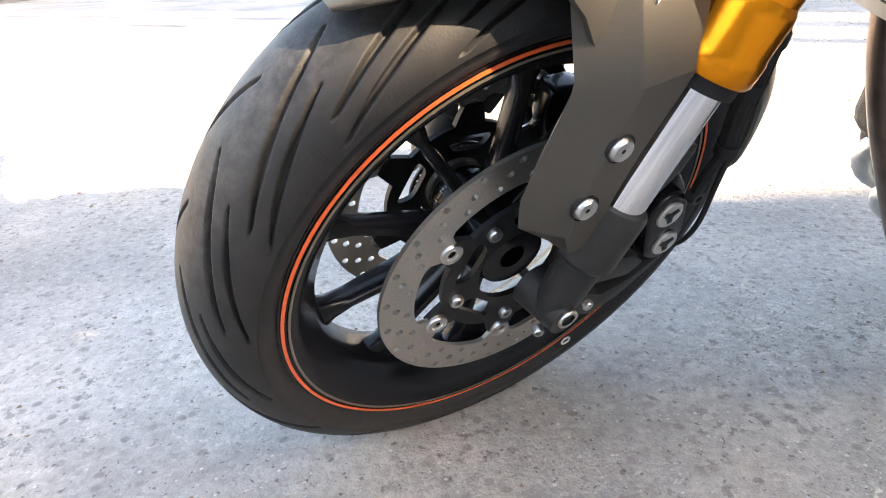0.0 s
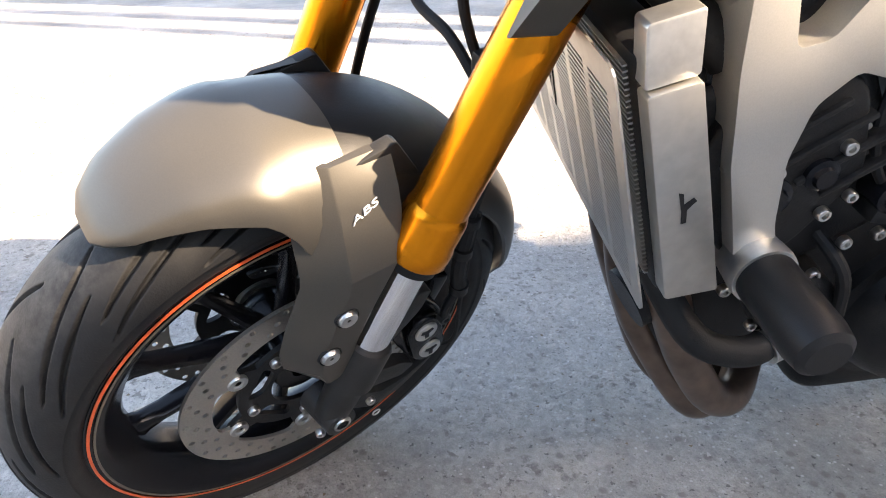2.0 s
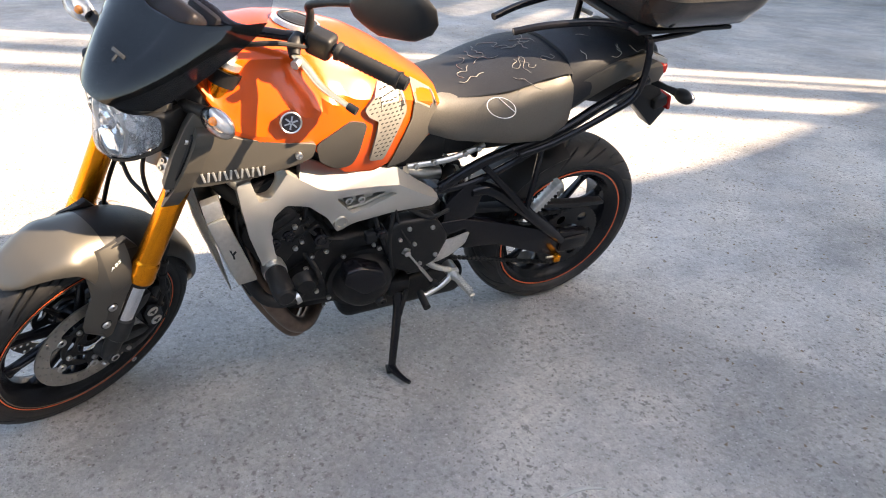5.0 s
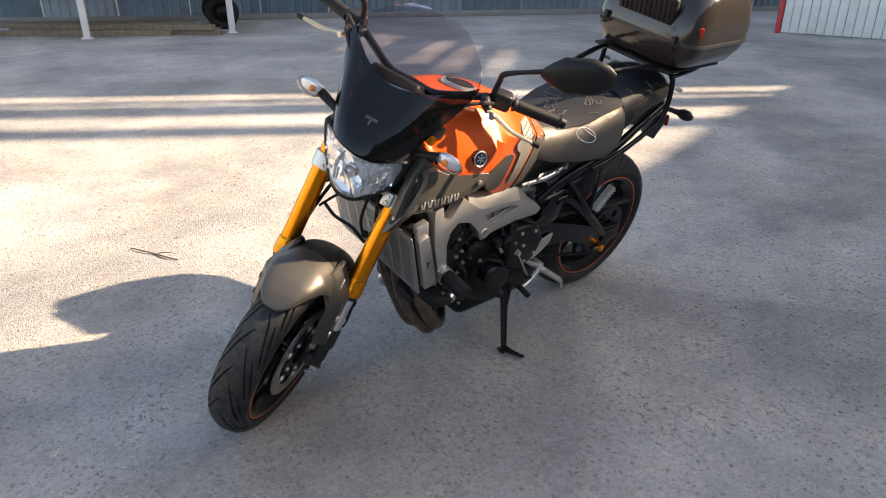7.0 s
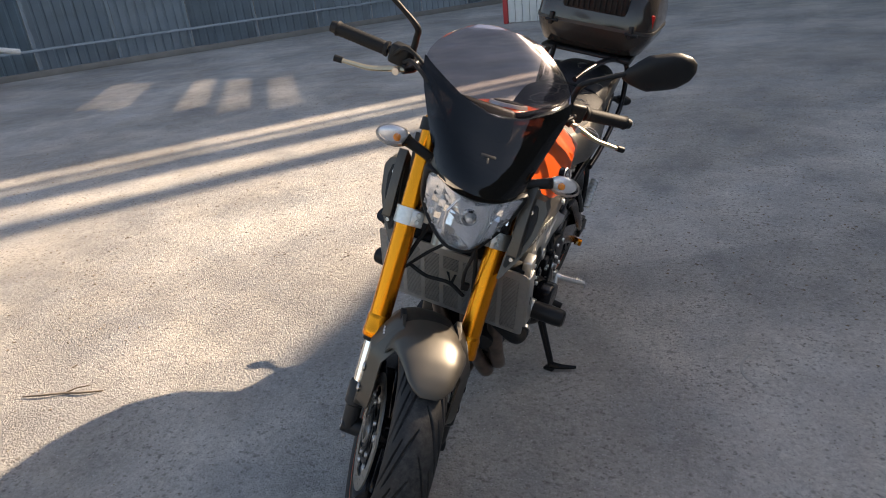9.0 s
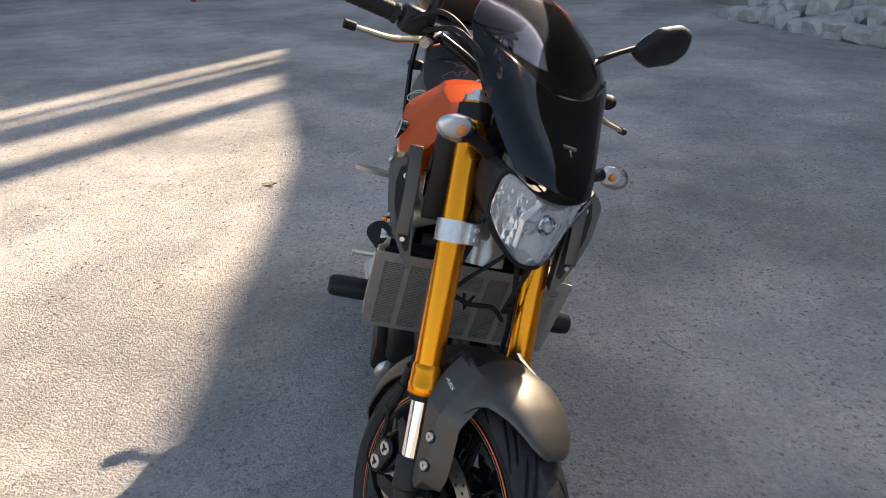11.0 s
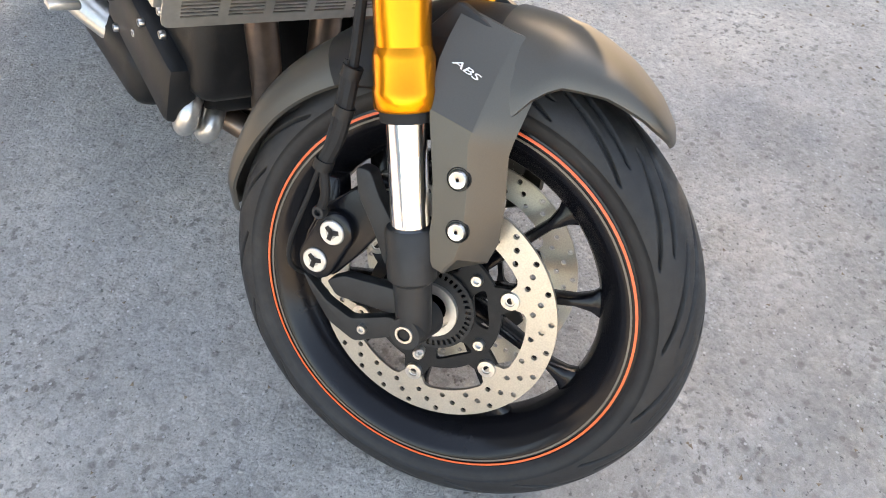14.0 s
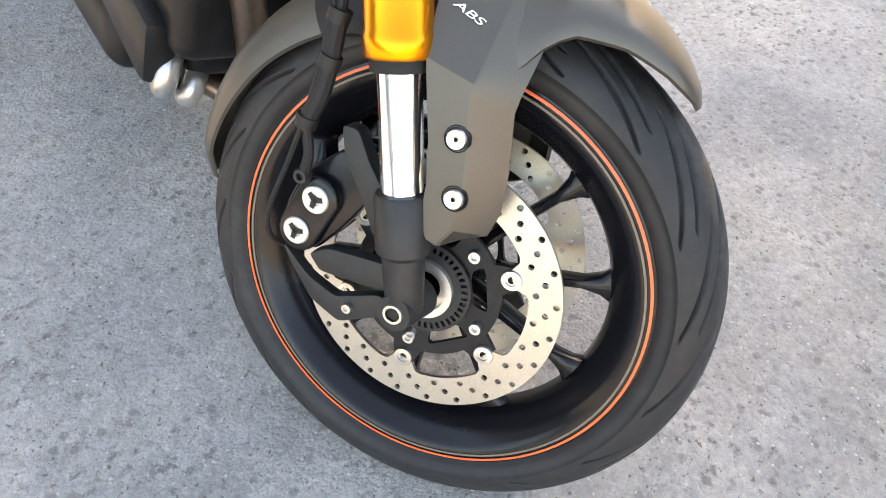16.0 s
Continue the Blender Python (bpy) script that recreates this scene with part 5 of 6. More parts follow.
def engine():
    case = box((0.27, 0.40, 0.23), at(0, 0.80, 0.40, 5), 0.03, 3)
    e = part("engine", case, CAST, bike, "black three-cylinder engine with bolted covers")
    part("cylinder_block", box((0.30, 0.17, 0.20), at(0, 0.935, 0.555, -32), 0.018, 3), CAST, e)
    part("cylinder_head", box((0.32, 0.15, 0.10), at(0, 0.985, 0.64, -32), 0.016, 3), CAST, e)
    part("valve_cover", box((0.30, 0.13, 0.05), at(0, 1.005, 0.69, -32), 0.018, 3), BLACKPAINT, e)
    part("gearbox", box((0.24, 0.24, 0.26), at(0, 0.60, 0.42, 0), 0.035, 3), CAST, e)
    part("oil_sump", box((0.20, 0.30, 0.10), at(0, 0.80, 0.285, 2), 0.03, 3), CAST, e)
    part("intake_box", box((0.22, 0.26, 0.16), at(0, 0.82, 0.72, 0), 0.03, 2), BLACK, e)
    # alternator cover on the left, clutch cover on the right
    alt = lathe([(0.0001, 0.205), (0.03, 0.204), (0.055, 0.198), (0.070, 0.188), (0.082, 0.165), (0.087, 0.15), (0.100, 0.148), (0.103, 0.13), (0.103, 0.10)], 44, (0, .735, .368))
    a = part("alternator_cover", flip(alt), CAST, e, "round black alternator cover")
    lid = plate(round_poly([(.690, .398), (.703, .440), (.770, .470), (.808, .462), (.812, .418), (.757, .368), (.704, .378)], 0.010, 3), -0.222, -0.165, 0.012, 3)
    part("cover_step", lid, BLACKPAINT, a, "smooth black cover plate")
    part("cover_plug", flip(lathe([(0.004, 0.2075), (0.012, 0.2085), (0.015, 0.204), (0.016, 0.19)], 20, (0, .695, .312))), CAST, a)
    cl = lathe([(0.0001, 0.200), (0.06, 0.199), (0.082, 0.188), (0.09, 0.165), (0.10, 0.160), (0.102, 0.10)], 40, (0, .70, .42))
    part("clutch_cover", cl, CAST, e, "round black clutch cover")
    part("sprocket_cover", plate(round_poly([(.66, .40), (.70, .50), (.66, .555), (.54, .55), (.49, .47), (.52, .39), (.60, .36)], 0.02, 3), -0.172, -0.12, 0.012, 3), CAST, e)
    part("cam_cover", plate(round_poly([(1.06, .60), (1.01, .70), (.93, .665), (.90, .58), (.95, .50), (1.01, .50)], 0.02, 3), -0.175, -0.14, 0.010, 3), CAST, e)
    part("cam_cover", plate(round_poly([(1.06, .60), (1.01, .70), (.93, .665), (.90, .58), (.95, .50), (1.01, .50)], 0.02, 3), 0.14, 0.175, 0.010, 3), CAST, e)
    part("water_pump", flip(lathe([(0.0001, 0.195), (0.022, 0.193), (0.028, 0.180), (0.040, 0.172), (0.042, 0.12)], 28, (0, .905, .42))), CAST, e)
    part("cylinder_rib", box((0.012, 0.10, 0.006), at(-0.165, 0.955, 0.645, 28), 0.002), ALU, e, "thin bright edge")
    for y, z, x in ((.930, .545, .178), (.972, .515, .176), (.885, .50, .168), (.90, .46, .166), (.945, .425, .16), (.845, .50, .16), (.835, .335, .16), (.70, .478, .165), (.665, .43, .165), (.68, .345, .16), (.76, .305, .165), (.87, .37, .162), (.80, .475, .165), (.935, .385, .155), (.98, .44, .155), (.62, .53, .172), (.55, .52, .172), (.53, .42, .172), (1.03, .60, .176), (.93, .61, .176)):
        for s in (-1, 1):
            part("engine_bolt", bolt((s * x, y, z), (s, 0, 0), 0.0065, 0.006), STEEL, e)
    # small parts that crowd the engine's left side
    part("starter_motor", cyl((-.10, .80, .545), (-.02, .80, .545), 0.032, seg=20, bev=0.004), CAST, e, "black starter motor")
    for y, z, r in ((.985, .565, .020), (.945, .585, .015), (.865, .555, .017), (.70, .535, .016)):
        part("plug", flip(lathe([(0.0001, 0.186), (r * 0.6, 0.186), (r * 0.7, 0.182), (r, 0.180), (r, 0.15)], 16, (0, y, z))), BLACKPAINT, e)
    for y, z, a, l in ((.955, .615, 58, .09), (.93, .60, 58, .085), (.905, .585, 58, .08), (.98, .63, 58, .085)):
        part("cylinder_fin", box((0.016, l, 0.006), at(-.172, y, z, a - 90), 0.002), CAST, e)
    part("shift_shaft", cyl((-.15, .622, .452), (-.185, .622, .452), 0.009, seg=14), STEEL, e)
    part("sensor", box((0.03, 0.035, 0.022), at(-.165, .86, .535, 12), 0.004), BLACK, e)
    part("sensor", box((0.025, 0.03, 0.03), at(-.160, .725, .52, -8), 0.004), BLACK, e)
    part("oil_filter", cyl((-.08, .985, .40), (-.09, 1.045, .375), 0.036, seg=24, bev=0.006), BLACK, e, "black oil filter")
    for p0, p1, p2, r in (((-.14, .90, .50), (-.178, .88, .47), (-.176, .86, .41), .007), ((-.15, .99, .50), (-.178, .975, .46), (-.17, .95, .42), .008), ((-.15, .66, .58), (-.172, .675, .50), (-.17, .66, .40), .006)):
        part("hose", tube([p0, p1, p2], r, 10), RUBBER, e, "thin black hose")
    for y, z, x in ((.915, .565, .182), (.99, .595, .182), (.955, .475, .176), (.865, .44, .172), (.72, .50, .172), (.645, .50, .174), (.60, .475, .174), (.575, .40, .174), (.845, .30, .15), (.70, .31, .15)):
        part("engine_bolt", bolt((-x, y, z), (-1, 0, 0), 0.0055, 0.006), STEEL, e)
    for s in (-1, 1):
        part("spark_lead", tube([(s * 0.06, 1.0, 0.72), (s * 0.09, 0.96, 0.76), (s * 0.10, 0.90, 0.74)], 0.006, 8), RUBBER, e)
    # water hoses and wiring on the left
    part("water_hose", tube([(-0.165, .905, .40), (-0.19, .95, .385), (-0.18, 1.01, .40), (-0.13, 1.05, .46)], 0.016, 12), RUBBER, e, "black water hose")
    for pts in ([(-.185, .925, .388), (-.188, .937, .385)],):
        part("hose_clip", tube(pts, 0.019, 14, smooth=False), STEEL, e, "bright hose clip")
    for k, pts in enumerate(([(-.15, .66, .60), (-.17, .64, .52), (-.168, .60, .45), (-.16, .60, .36)], [(-.15, .72, .60), (-.168, .70, .52), (-.165, .68, .48)], [(-.13, 1.05, .72), (-.16, 1.06, .62), (-.165, 1.04, .52), (-.15, 1.03, .44)], [(-.15, .62, .58), (-.165, .56, .55), (-.16, .50, .56)], [(-.14, .88, .70), (-.165, .90, .62), (-.168, .87, .56), (-.165, .80, .53)])):
        part("cable", tube(pts, 0.0045 + 0.0012 * (k % 2), 8), RUBBER, e, "black cable")


engine()


def radiator():
    top, bot = Vector((0, 1.150, 0.705)), Vector((0, 1.090, 0.487))
    up = (top - bot).normalized()
    nrm = Vector((0, up.z, -up.y))
    if nrm.y < 0:
        nrm = -nrm
    base = Matrix((( -1, 0, 0, 0), (0, up.y, nrm.y, 0), (0, up.z, nrm.z, 0), (0, 0, 0, 1)))
    m = Matrix.Translation(bot) @ base
    H = (top - bot).length
    r = part("radiator", box((0.40, H, 0.035), m @ Matrix.Translation((0, H / 2, -0.03)), 0.006), BLACK, bike, "black radiator behind a slotted steel guard")
    for k in range(44):
        part("fin", box((0.37, 0.0016, 0.004), m @ Matrix.Translation((0, 0.012 + k * (H - 0.024) / 43, -0.011)), 0), ALU, r)
    # the guard: a steel sheet with columns of slanted slots cut through
    loops = [round_poly([(-0.215, -0.004), (0.215, -0.004), (0.215, H + 0.004), (-0.215, H + 0.004)], 0.012, 3)]
    ncol, nrow = 7, 38
    cw = 0.40 / ncol
    for c in range(ncol):
        x0 = -0.20 + c * cw
        for q in range(nrow):
            z0 = 0.010 + q * (H - 0.03) / nrow
            sl = 0.010
            x1, x2 = x0 + 0.006, x0 + cw - 0.006
            if c in (3, 4) and 0.09 < z0 < 0.155 and c == 3:
                continue
            loops.append([(x1, z0), (x2, z0), (x2, z0 + 0.0028), (x1, z0 + 0.0028)])
    g = holed(loops, 0.0, 0.002)
    g.transform(m @ Matrix(((0, 1, 0, 0), (0, 0, 1, 0), (1, 0, 0, 0.004), (0, 0, 0, 1))))
    part("radiator_guard", g, GUARD, r, "slotted brushed steel radiator guard", smooth=False)
    mark = plate([(-.012, .150), (-.004, .150), (.0, .115), (.012, .148), (.018, .148), (.003, .092)], 0.0022, 0.0032, 0)
    mark.transform(m @ Matrix(((0, 1, 0, 0), (0, 0, 1, 0), (1, 0, 0, 0.004), (0, 0, 0, 1))))
    part("guard_mark", mark, BLACK, r, "small dark mark cut in the guard")
    for s in (-1, 1):
        side = plate(round_poly([(1.131, .687), (1.093, .697), (1.032, .503), (1.078, .497)], 0.003, 2), 0.196, 0.217, 0.002)
        part("side_plate", flip(side) if s < 0 else side, GUARD, r, "brushed steel side plate")
        upr = plate(round_poly([(1.139, .735), (1.101, .745), (1.094, .699), (1.132, .689)], 0.003, 2), 0.190, 0.213, 0.002)
        part("upper_tab", flip(upr) if s < 0 else upr, ALU, r, "bright upper bracket")
        mk = plate([(1.091, .608), (1.087, .607), (1.0845, .597), (1.078, .603), (1.075, .600), (1.081, .592), (1.079, .580), (1.083, .579), (1.085, .590)], 0.2165, 0.2176, 0)
        part("side_mark", flip(mk) if s < 0 else mk, BLACK, r)
    part("filler_neck", cyl((0.205, 1.10, 0.70), (0.218, 1.122, 0.735), 0.020, 0.026, seg=20, bev=0.003), BLACK, r, "black filler cap")
    part("fan_hose", tube([(0.12, 1.10, 0.72), (0.0, 1.12, 0.75), (-0.12, 1.09, 0.73), (-0.15, 1.04, 0.68)], 0.017, 12), RUBBER, r)


radiator()


def exhaust():
    e = None
    for run in ([(-.115, 1.0, .555), (-.115, 1.036, .535), (-.118, 1.028, .45), (-.121, .997, .36), (-.124, .965, .29), (-.125, .922, .226), (-.110, .882, .205), (-.06, .84, .205), (0.0, .80, .21)],
                [(-.03, 1.0, .555), (-.03, 1.034, .535), (-.035, 1.040, .45), (-.05, 1.018, .34), (-.074, .974, .25), (-.09, .925, .178), (-.082, .892, .168), (-.035, .85, .185), (.01, .80, .20)],
                [(.07, 1.0, .555), (.07, 1.034, .535), (.06, 1.032, .45), (.040, 1.018, .37), (.018, .990, .285), (-.008, .960, .205), (-.026, .930, .165), (-.012, .89, .160), (.03, .84, .18), (.05, .79, .20)]):
        bm = tube(run, [.022, .0225] + [.023] * (len(run) - 3) + [.022], 18)
        if e is None:
            e = part("exhaust", bm, HEADER, bike, "heat-tinted steel header pipes and belly silencer")
        else:
            part("header_pipe", bm, HEADER, e)
        part("header_flange", cyl(run[0], (run[0][0], run[0][1] + 0.015, run[0][2] - 0.003), 0.033), CAST, e)
    part("silencer", box((0.24, 0.42, 0.12), at(0.03, 0.56, 0.20), 0.04, 4), CAST, e, "black silencer box")
    part("tail_pipe", tube([(0.12, 0.62, 0.22), (0.16, 0.52, 0.24), (0.185, 0.42, 0.27)], [.03, .032, .03], 18), ALU, e, "short bright tail pipe")
    for pts in ([(0.09, 0.90, 0.30), (0.125, 0.955, 0.275), (0.13, 0.945, 0.235), (0.10, 0.86, 0.21)], [(0.05, 0.89, 0.26), (0.085, 0.945, 0.235), (0.09, 0.93, 0.205), (0.06, 0.85, 0.185)]):
        part("bright_pipe", tube(pts, 0.017, 14), ALU, e, "bright steel pipe under the engine")
    part("belly_cover", box((0.05, 0.26, 0.11), at(0.14, 0.84, 0.325, -12), 0.016), BLACK, e)


exhaust()


def cockpit():
    # bar, grips, switches, levers
    for s in (-1, 1):
        pts = [(0, -.395, .765), (s * .07, -.395, .766), (s * .15, -.425, .790), (s * .24, -.470, .806), (s * .41, -.523, .803)]
        h = part("handlebar", tube(pts, 0.0111, 14), BLACKPAINT, bike, "black tapered handlebar", FRONT)
        a, b = Vector((s * .268, -.479, .8055)), Vector((s * .400, -.520, .8035))
        rings = []
        n = 26
        for k in range(n + 1):
            f = k / n
            r = 0.0165 + (0.0012 if k % 2 else -0.0004)
            if k in (0, 1, n):
                r = 0.0195
            rings.append((a.lerp(b, f), r))
        part("grip", tube([p for p, _ in rings], [r for _, r in rings], 16, smooth=False), RUBBER, h, "ribbed black rubber grip")
        part("bar_end", cyl(b, Vector((s * .416, -.5245, .803)), 0.016, 0.014, seg=18, bev=0.002), CAST, h)
        part("switch_box", box((0.055, 0.045, 0.05), Matrix.Translation((s * .235, -.468, .806)) @ Matrix.Rotation(-s * 0.3, 4, "Z"), 0.010, 3), BLACK, h)
        part("switch_button", box((0.012, 0.01, 0.014), Matrix.Translation((s * .232, -.494, .812)), 0.003), REDPAINT if s > 0 else GREY, h)
        part("lever_perch", tube([(s * .195, -.448, .804), (s * .205, -.425, .798), (s * .225, -.408, .790)], [.014, .015, .011], 12), BLACK if s < 0 else BLACKPAINT, h)
        lev = tube([(s * .215, -.412, .792), (s * .255, -.412, .782), (s * .300, -.408, .770), (s * .345, -.412, .766), (s * .375, -.416, .764)], [.0095, .010, .0085, .0075, .0065], 12, flat=0.7)
        part("lever", lev, CHAMPAGNE, h, "pale gold adjustable lever")
        part("lever_tip", tube([(s * .368, -.415, .7645), (s * .388, -.419, .763)], [.0080, .0085], 12, smooth=False), BLACK, h)
        part("adjuster", cyl((s * .238, -.405, .786), (s * .242, -.392, .785), 0.009, seg=14, bev=0.001), STEEL, h)
        # mirror
        st = [(s * .211, -.453, .815), (s * .213, -.450, .862), (s * .219, -.437, .889), (s * .262, -.441, .917), (s * .312, -.446, .944)]
        mi = part("mirror", tube(st, [.009, .008, .008, .006, .007], 12, per=4), BLACK, bike, "black rear-view mirror on a bent stem", FRONT)
        cen, ax = Vector((s * .392, -.452, .972)), Vector((s * .165, -.010, .070))
        L = ax.length / 2
        ax.normalize()
        up = Vector((-ax.z * s, 0.12, abs(ax.x))).normalized()
        rings = []
        for k in range(13):
            u = -1 + 2 * k / 12
            p = cen + ax * L * u * 1.06
            hh = 0.046 * float(np.interp(u, [-1, -0.8, -0.35, 0.45, 0.85, 1], [0.12, 0.45, 0.98, 1.0, 0.62, 0.22])) + 0.003
            dd = 0.024 * (1 - abs(u) ** 2.6) ** 0.6 + 0.002
            nv = ax.cross(up).normalized()
            if nv.y < 0:
                nv = -nv
            ring = []
            for q in range(20):
                t = 2 * math.pi * q / 20
                cy = math.sin(t)
                ring.append(p + up * hh * math.copysign(abs(math.cos(t)) ** 0.8, math.cos(t)) + nv * (dd * cy if cy > 0 else dd * 0.22 * cy))
            rings.append(ring)
        part("mirror_shell", loft(rings), BLACK, mi)
        gl = loft([[cen + ax * L * u * 0.92 - nv * 0.0062 + up * hh_ for hh_ in (0.036 * (1 - abs(u) ** 3) ** 0.5 + 0.002, -0.036 * (1 - abs(u) ** 3) ** 0.5 - 0.002)] + [cen + ax * L * u * 0.92 - nv * 0.0052 + up * hh_ for hh_ in (-0.036 * (1 - abs(u) ** 3) ** 0.5 - 0.002, 0.036 * (1 - abs(u) ** 3) ** 0.5 + 0.002)] for u in np.linspace(-0.95, 0.95, 9)])
        part("mirror_glass", gl, REFLECTOR, mi, "mirror glass")
        # turn signal
        p0, p1 = Vector((s * .10, -.240, .660)), Vector((s * .185, -.245, .690))
        sg = part("turn_signal", tube([p0, p0.lerp(p1, 0.5), p1], [.013, .012, .014], 12), BLACK, bike, "clear front turn signal on a short stem", FRONT)
        c = Vector((s * .213, -.236, .694))
        for nm, m_, k, off in (("signal_lens", CLEAR, 1.0, 0.0), ("signal_back", SIGNALBOWL, 0.84, -0.010)):
            b = bmesh.new()
            bmesh.ops.create_uvsphere(b, u_segments=20, v_segments=12, radius=1)
            b.transform(Matrix.Translation(c + Vector((0, off, 0))) @ Matrix.Rotation(s * 0.05, 4, "Y") @ Matrix.Diagonal((.042 * k, .023 * k if off == 0 else 0.012, .025 * k, 1)))
            o = part(nm, b, m_, sg, "clear lens" if off == 0 else "")
            o.visible_shadow = off != 0
        b = bmesh.new()
        bmesh.ops.create_uvsphere(b, u_segments=12, v_segments=8, radius=0.009)
        b.transform(Matrix.Translation(c + Vector((-s * 0.008, 0.004, 0))))
        part("signal_bulb", b, AMBER, sg, "amber bulb")
    part("riser", box((0.09, 0.05, 0.05), at(0, -0.385, 0.745, 25), 0.01), CAST, bike, "", FRONT)
    part("instrument", box((0.15, 0.05, 0.085), at(0.02, -0.305, 0.765, 40), 0.014, 3), BLACK, bike, "black digital instrument", FRONT)
    # ignition lock, hoses and cables under the lamp
    for k, pts in enumerate(([(-.02, -.21, .55), (0.0, -.195, .50), (.05, -.205, .43), (.092, -.215, .36)], [(-.045, -.20, .55), (-.055, -.175, .49), (-.055, -.18, .42), (-.07, -.195, .36)], [(.08, -.21, .385), (.03, -.195, .372), (-.03, -.19, .372), (-.08, -.195, .34)])):
        part("cable", tube(pts, 0.0042 + 0.0004 * k, 10), RUBBER, bike, "black cable loop", FRONT)
    part("cable_clip", box((0.018, 0.014, 0.02), at(-.075, -.192, .372), 0.003), BLACK, bike, "", FRONT)
    for s, pts in ((-1, [(-.225, -.44, .80), (-.20, -.36, .82), (-.10, -.30, .76), (-.05, -.27, .66)]), (1, [(.225, -.44, .80), (.205, -.35, .83), (.12, -.29, .77), (.05, -.27, .66)]), (1, [(.255, -.46, .80), (.23, -.40, .845), (.17, -.36, .82), (.10, -.34, .74)])):
        part("cable", tube(pts, 0.005, 8), RUBBER, bike, "black cable", FRONT)


cockpit()


def headlight():
    # outline rings: x half, y, z in the front frame
    def ring(inset, dy):
        o = [(0, -.148, .637), (.055, -.156, .643), (.112, -.182, .662), (.113, -.190, .620), (.100, -.190, .574), (.062, -.160, .532), (.030, -.142, .512), (0, -.137, .508)]
        c = Vector((0, -.160, .588))
        pts = [Vector(p) for p in o]
        pts = [c + Vector(((p.x) * inset, (p.y - c.y) * inset, (p.z - c.z) * inset)) + Vector((0, dy * math.cos(0.35), dy * math.sin(0.35) * -0.2)) for p in pts]
        full = pts + [Vector((-p.x, p.y, p.z)) for p in reversed(pts[1:-1])]
        sm = smooth_line([*full, full[0]], 4)[:-1]
        return sm
    h = part("headlight", loft([ring(1.0, -0.075), ring(1.09, -0.02), ring(1.09, 0.001), ring(1.06, 0.006), ring(1.0, 0.005)], caps=False), BLACK, bike, "faceted clear headlight in a black shell", FRONT, angle=50)
    # the mirrored bowl: wide flat mirrors in steps round the bulb
    rnd = random.Random(8)
    rings = []
    for q, (k_, d_) in enumerate(((0.985, 0.003), (0.95, -0.012), (0.85, -0.016), (0.76, -0.020), (0.73, -0.030), (0.62, -0.033), (0.50, -0.036), (0.47, -0.044), (0.36, -0.046), (0.26, -0.046), (0.08, -0.044))):
        pts = ring(k_, d_)
        rings.append([pts[j] + Vector((rnd.uniform(-1, 1) * 0.002, rnd.uniform(-1, 1) * 0.0042, rnd.uniform(-1, 1) * 0.002)) * (0 if q == 0 else 1) for j in range(len(pts))])
    for r in rings[1:]:
        for p in r:
            p.y -= 0.014
    part("bowl", loft(rings), LAMPBOWL, h, "mirrored lamp bowl", smooth=False)
    # the stepped mirror: columns of small flat mirrors that lean back
    bm = bmesh.new()
    xs = [-.106, -.092, -.076, -.060, -.045, -.030, -.015, 0, .015, .030, .045, .060, .076, .092, .106]
    for x0, x1 in zip(xs, xs[1:]):
        xm = abs(x0 + x1) / 2
        lo = float(np.interp(xm, [0, .03, .062, .10, .113], [.514, .518, .538, .580, .622]))
        hi = float(np.interp(xm, [0, .055, .112], [.632, .638, .656]))
        yc = float(np.interp(xm, [0, .03, .07, .11], [-.153, -.151, -.160, -.190]))
        n = max(2, round((hi - lo) / 0.017))
        for k in range(n):
            z0, z1 = lo + (hi - lo) * k / n, lo + (hi - lo) * (k + 0.94) / n
            back = (z1 - z0) * math.tan(radians(rnd.uniform(12, 30)))
            yaw = (x1 - x0) * math.tan(radians(rnd.uniform(-12, 12)))
            q = [(x0 + .0005, yc - yaw / 2, z0), (x1 - .0005, yc + yaw / 2, z0), (x1 - .0005, yc + yaw / 2 - back, z1), (x0 + .0005, yc - yaw / 2 - back, z1)]
            f = bm.faces.new([bm.verts.new(p) for p in q])
            f.normal_update()
            if f.normal.y < 0:
                f.normal_flip()
            bmesh.ops.solidify(bm, geom=[f], thickness=0.0012)
    part("stepped_mirror", bm, LAMPBOWL, h, "mirrored facets in rows inside the lamp", smooth=False)
    for s in (-1, 1):      # the ribs between the middle dish and the side lamps, and the grey corners of the cowl
        part("bowl_rib", loft([[(s * (x - 0.0013), y, z), (s * (x + 0.0013), y, z), (s * (x + 0.0013), y - 0.012, z), (s * (x - 0.0013), y - 0.012, z)] for x, y, z in ((.036, -.142, .630), (.052, -.146, .590), (.044, -.140, .536))]), SIGNALBOWL, h, smooth=False)
        cowl = loft([[(s * x, y + dy, z) for x, y, z in ((.074, -.160, .652), (.104, -.180, .660), (.116, -.196, .672), (.114, -.200, .684), (.088, -.172, .668))] for dy in (0.0, -0.012)])
        part("cowl_corner", cowl, GREY, h, "grey cowl corner above the lamp", angle=25)
    part("bulb_ring", lathe([(0.013, 0.0), (0.017, 0.004), (0.020, 0.0), (0.017, -0.006)], 24, closed=True), CHROME, h, "bright ring round the bulb", at(0, -.140, .592, 0, 0, 90))
    part("bulb", lathe([(0.0001, 0.012), (0.007, 0.009), (0.010, 0.0), (0.010, -0.01)], 18), SIGNALBOWL, h, "", at(0, -.140, .592, 0, 0, 90))
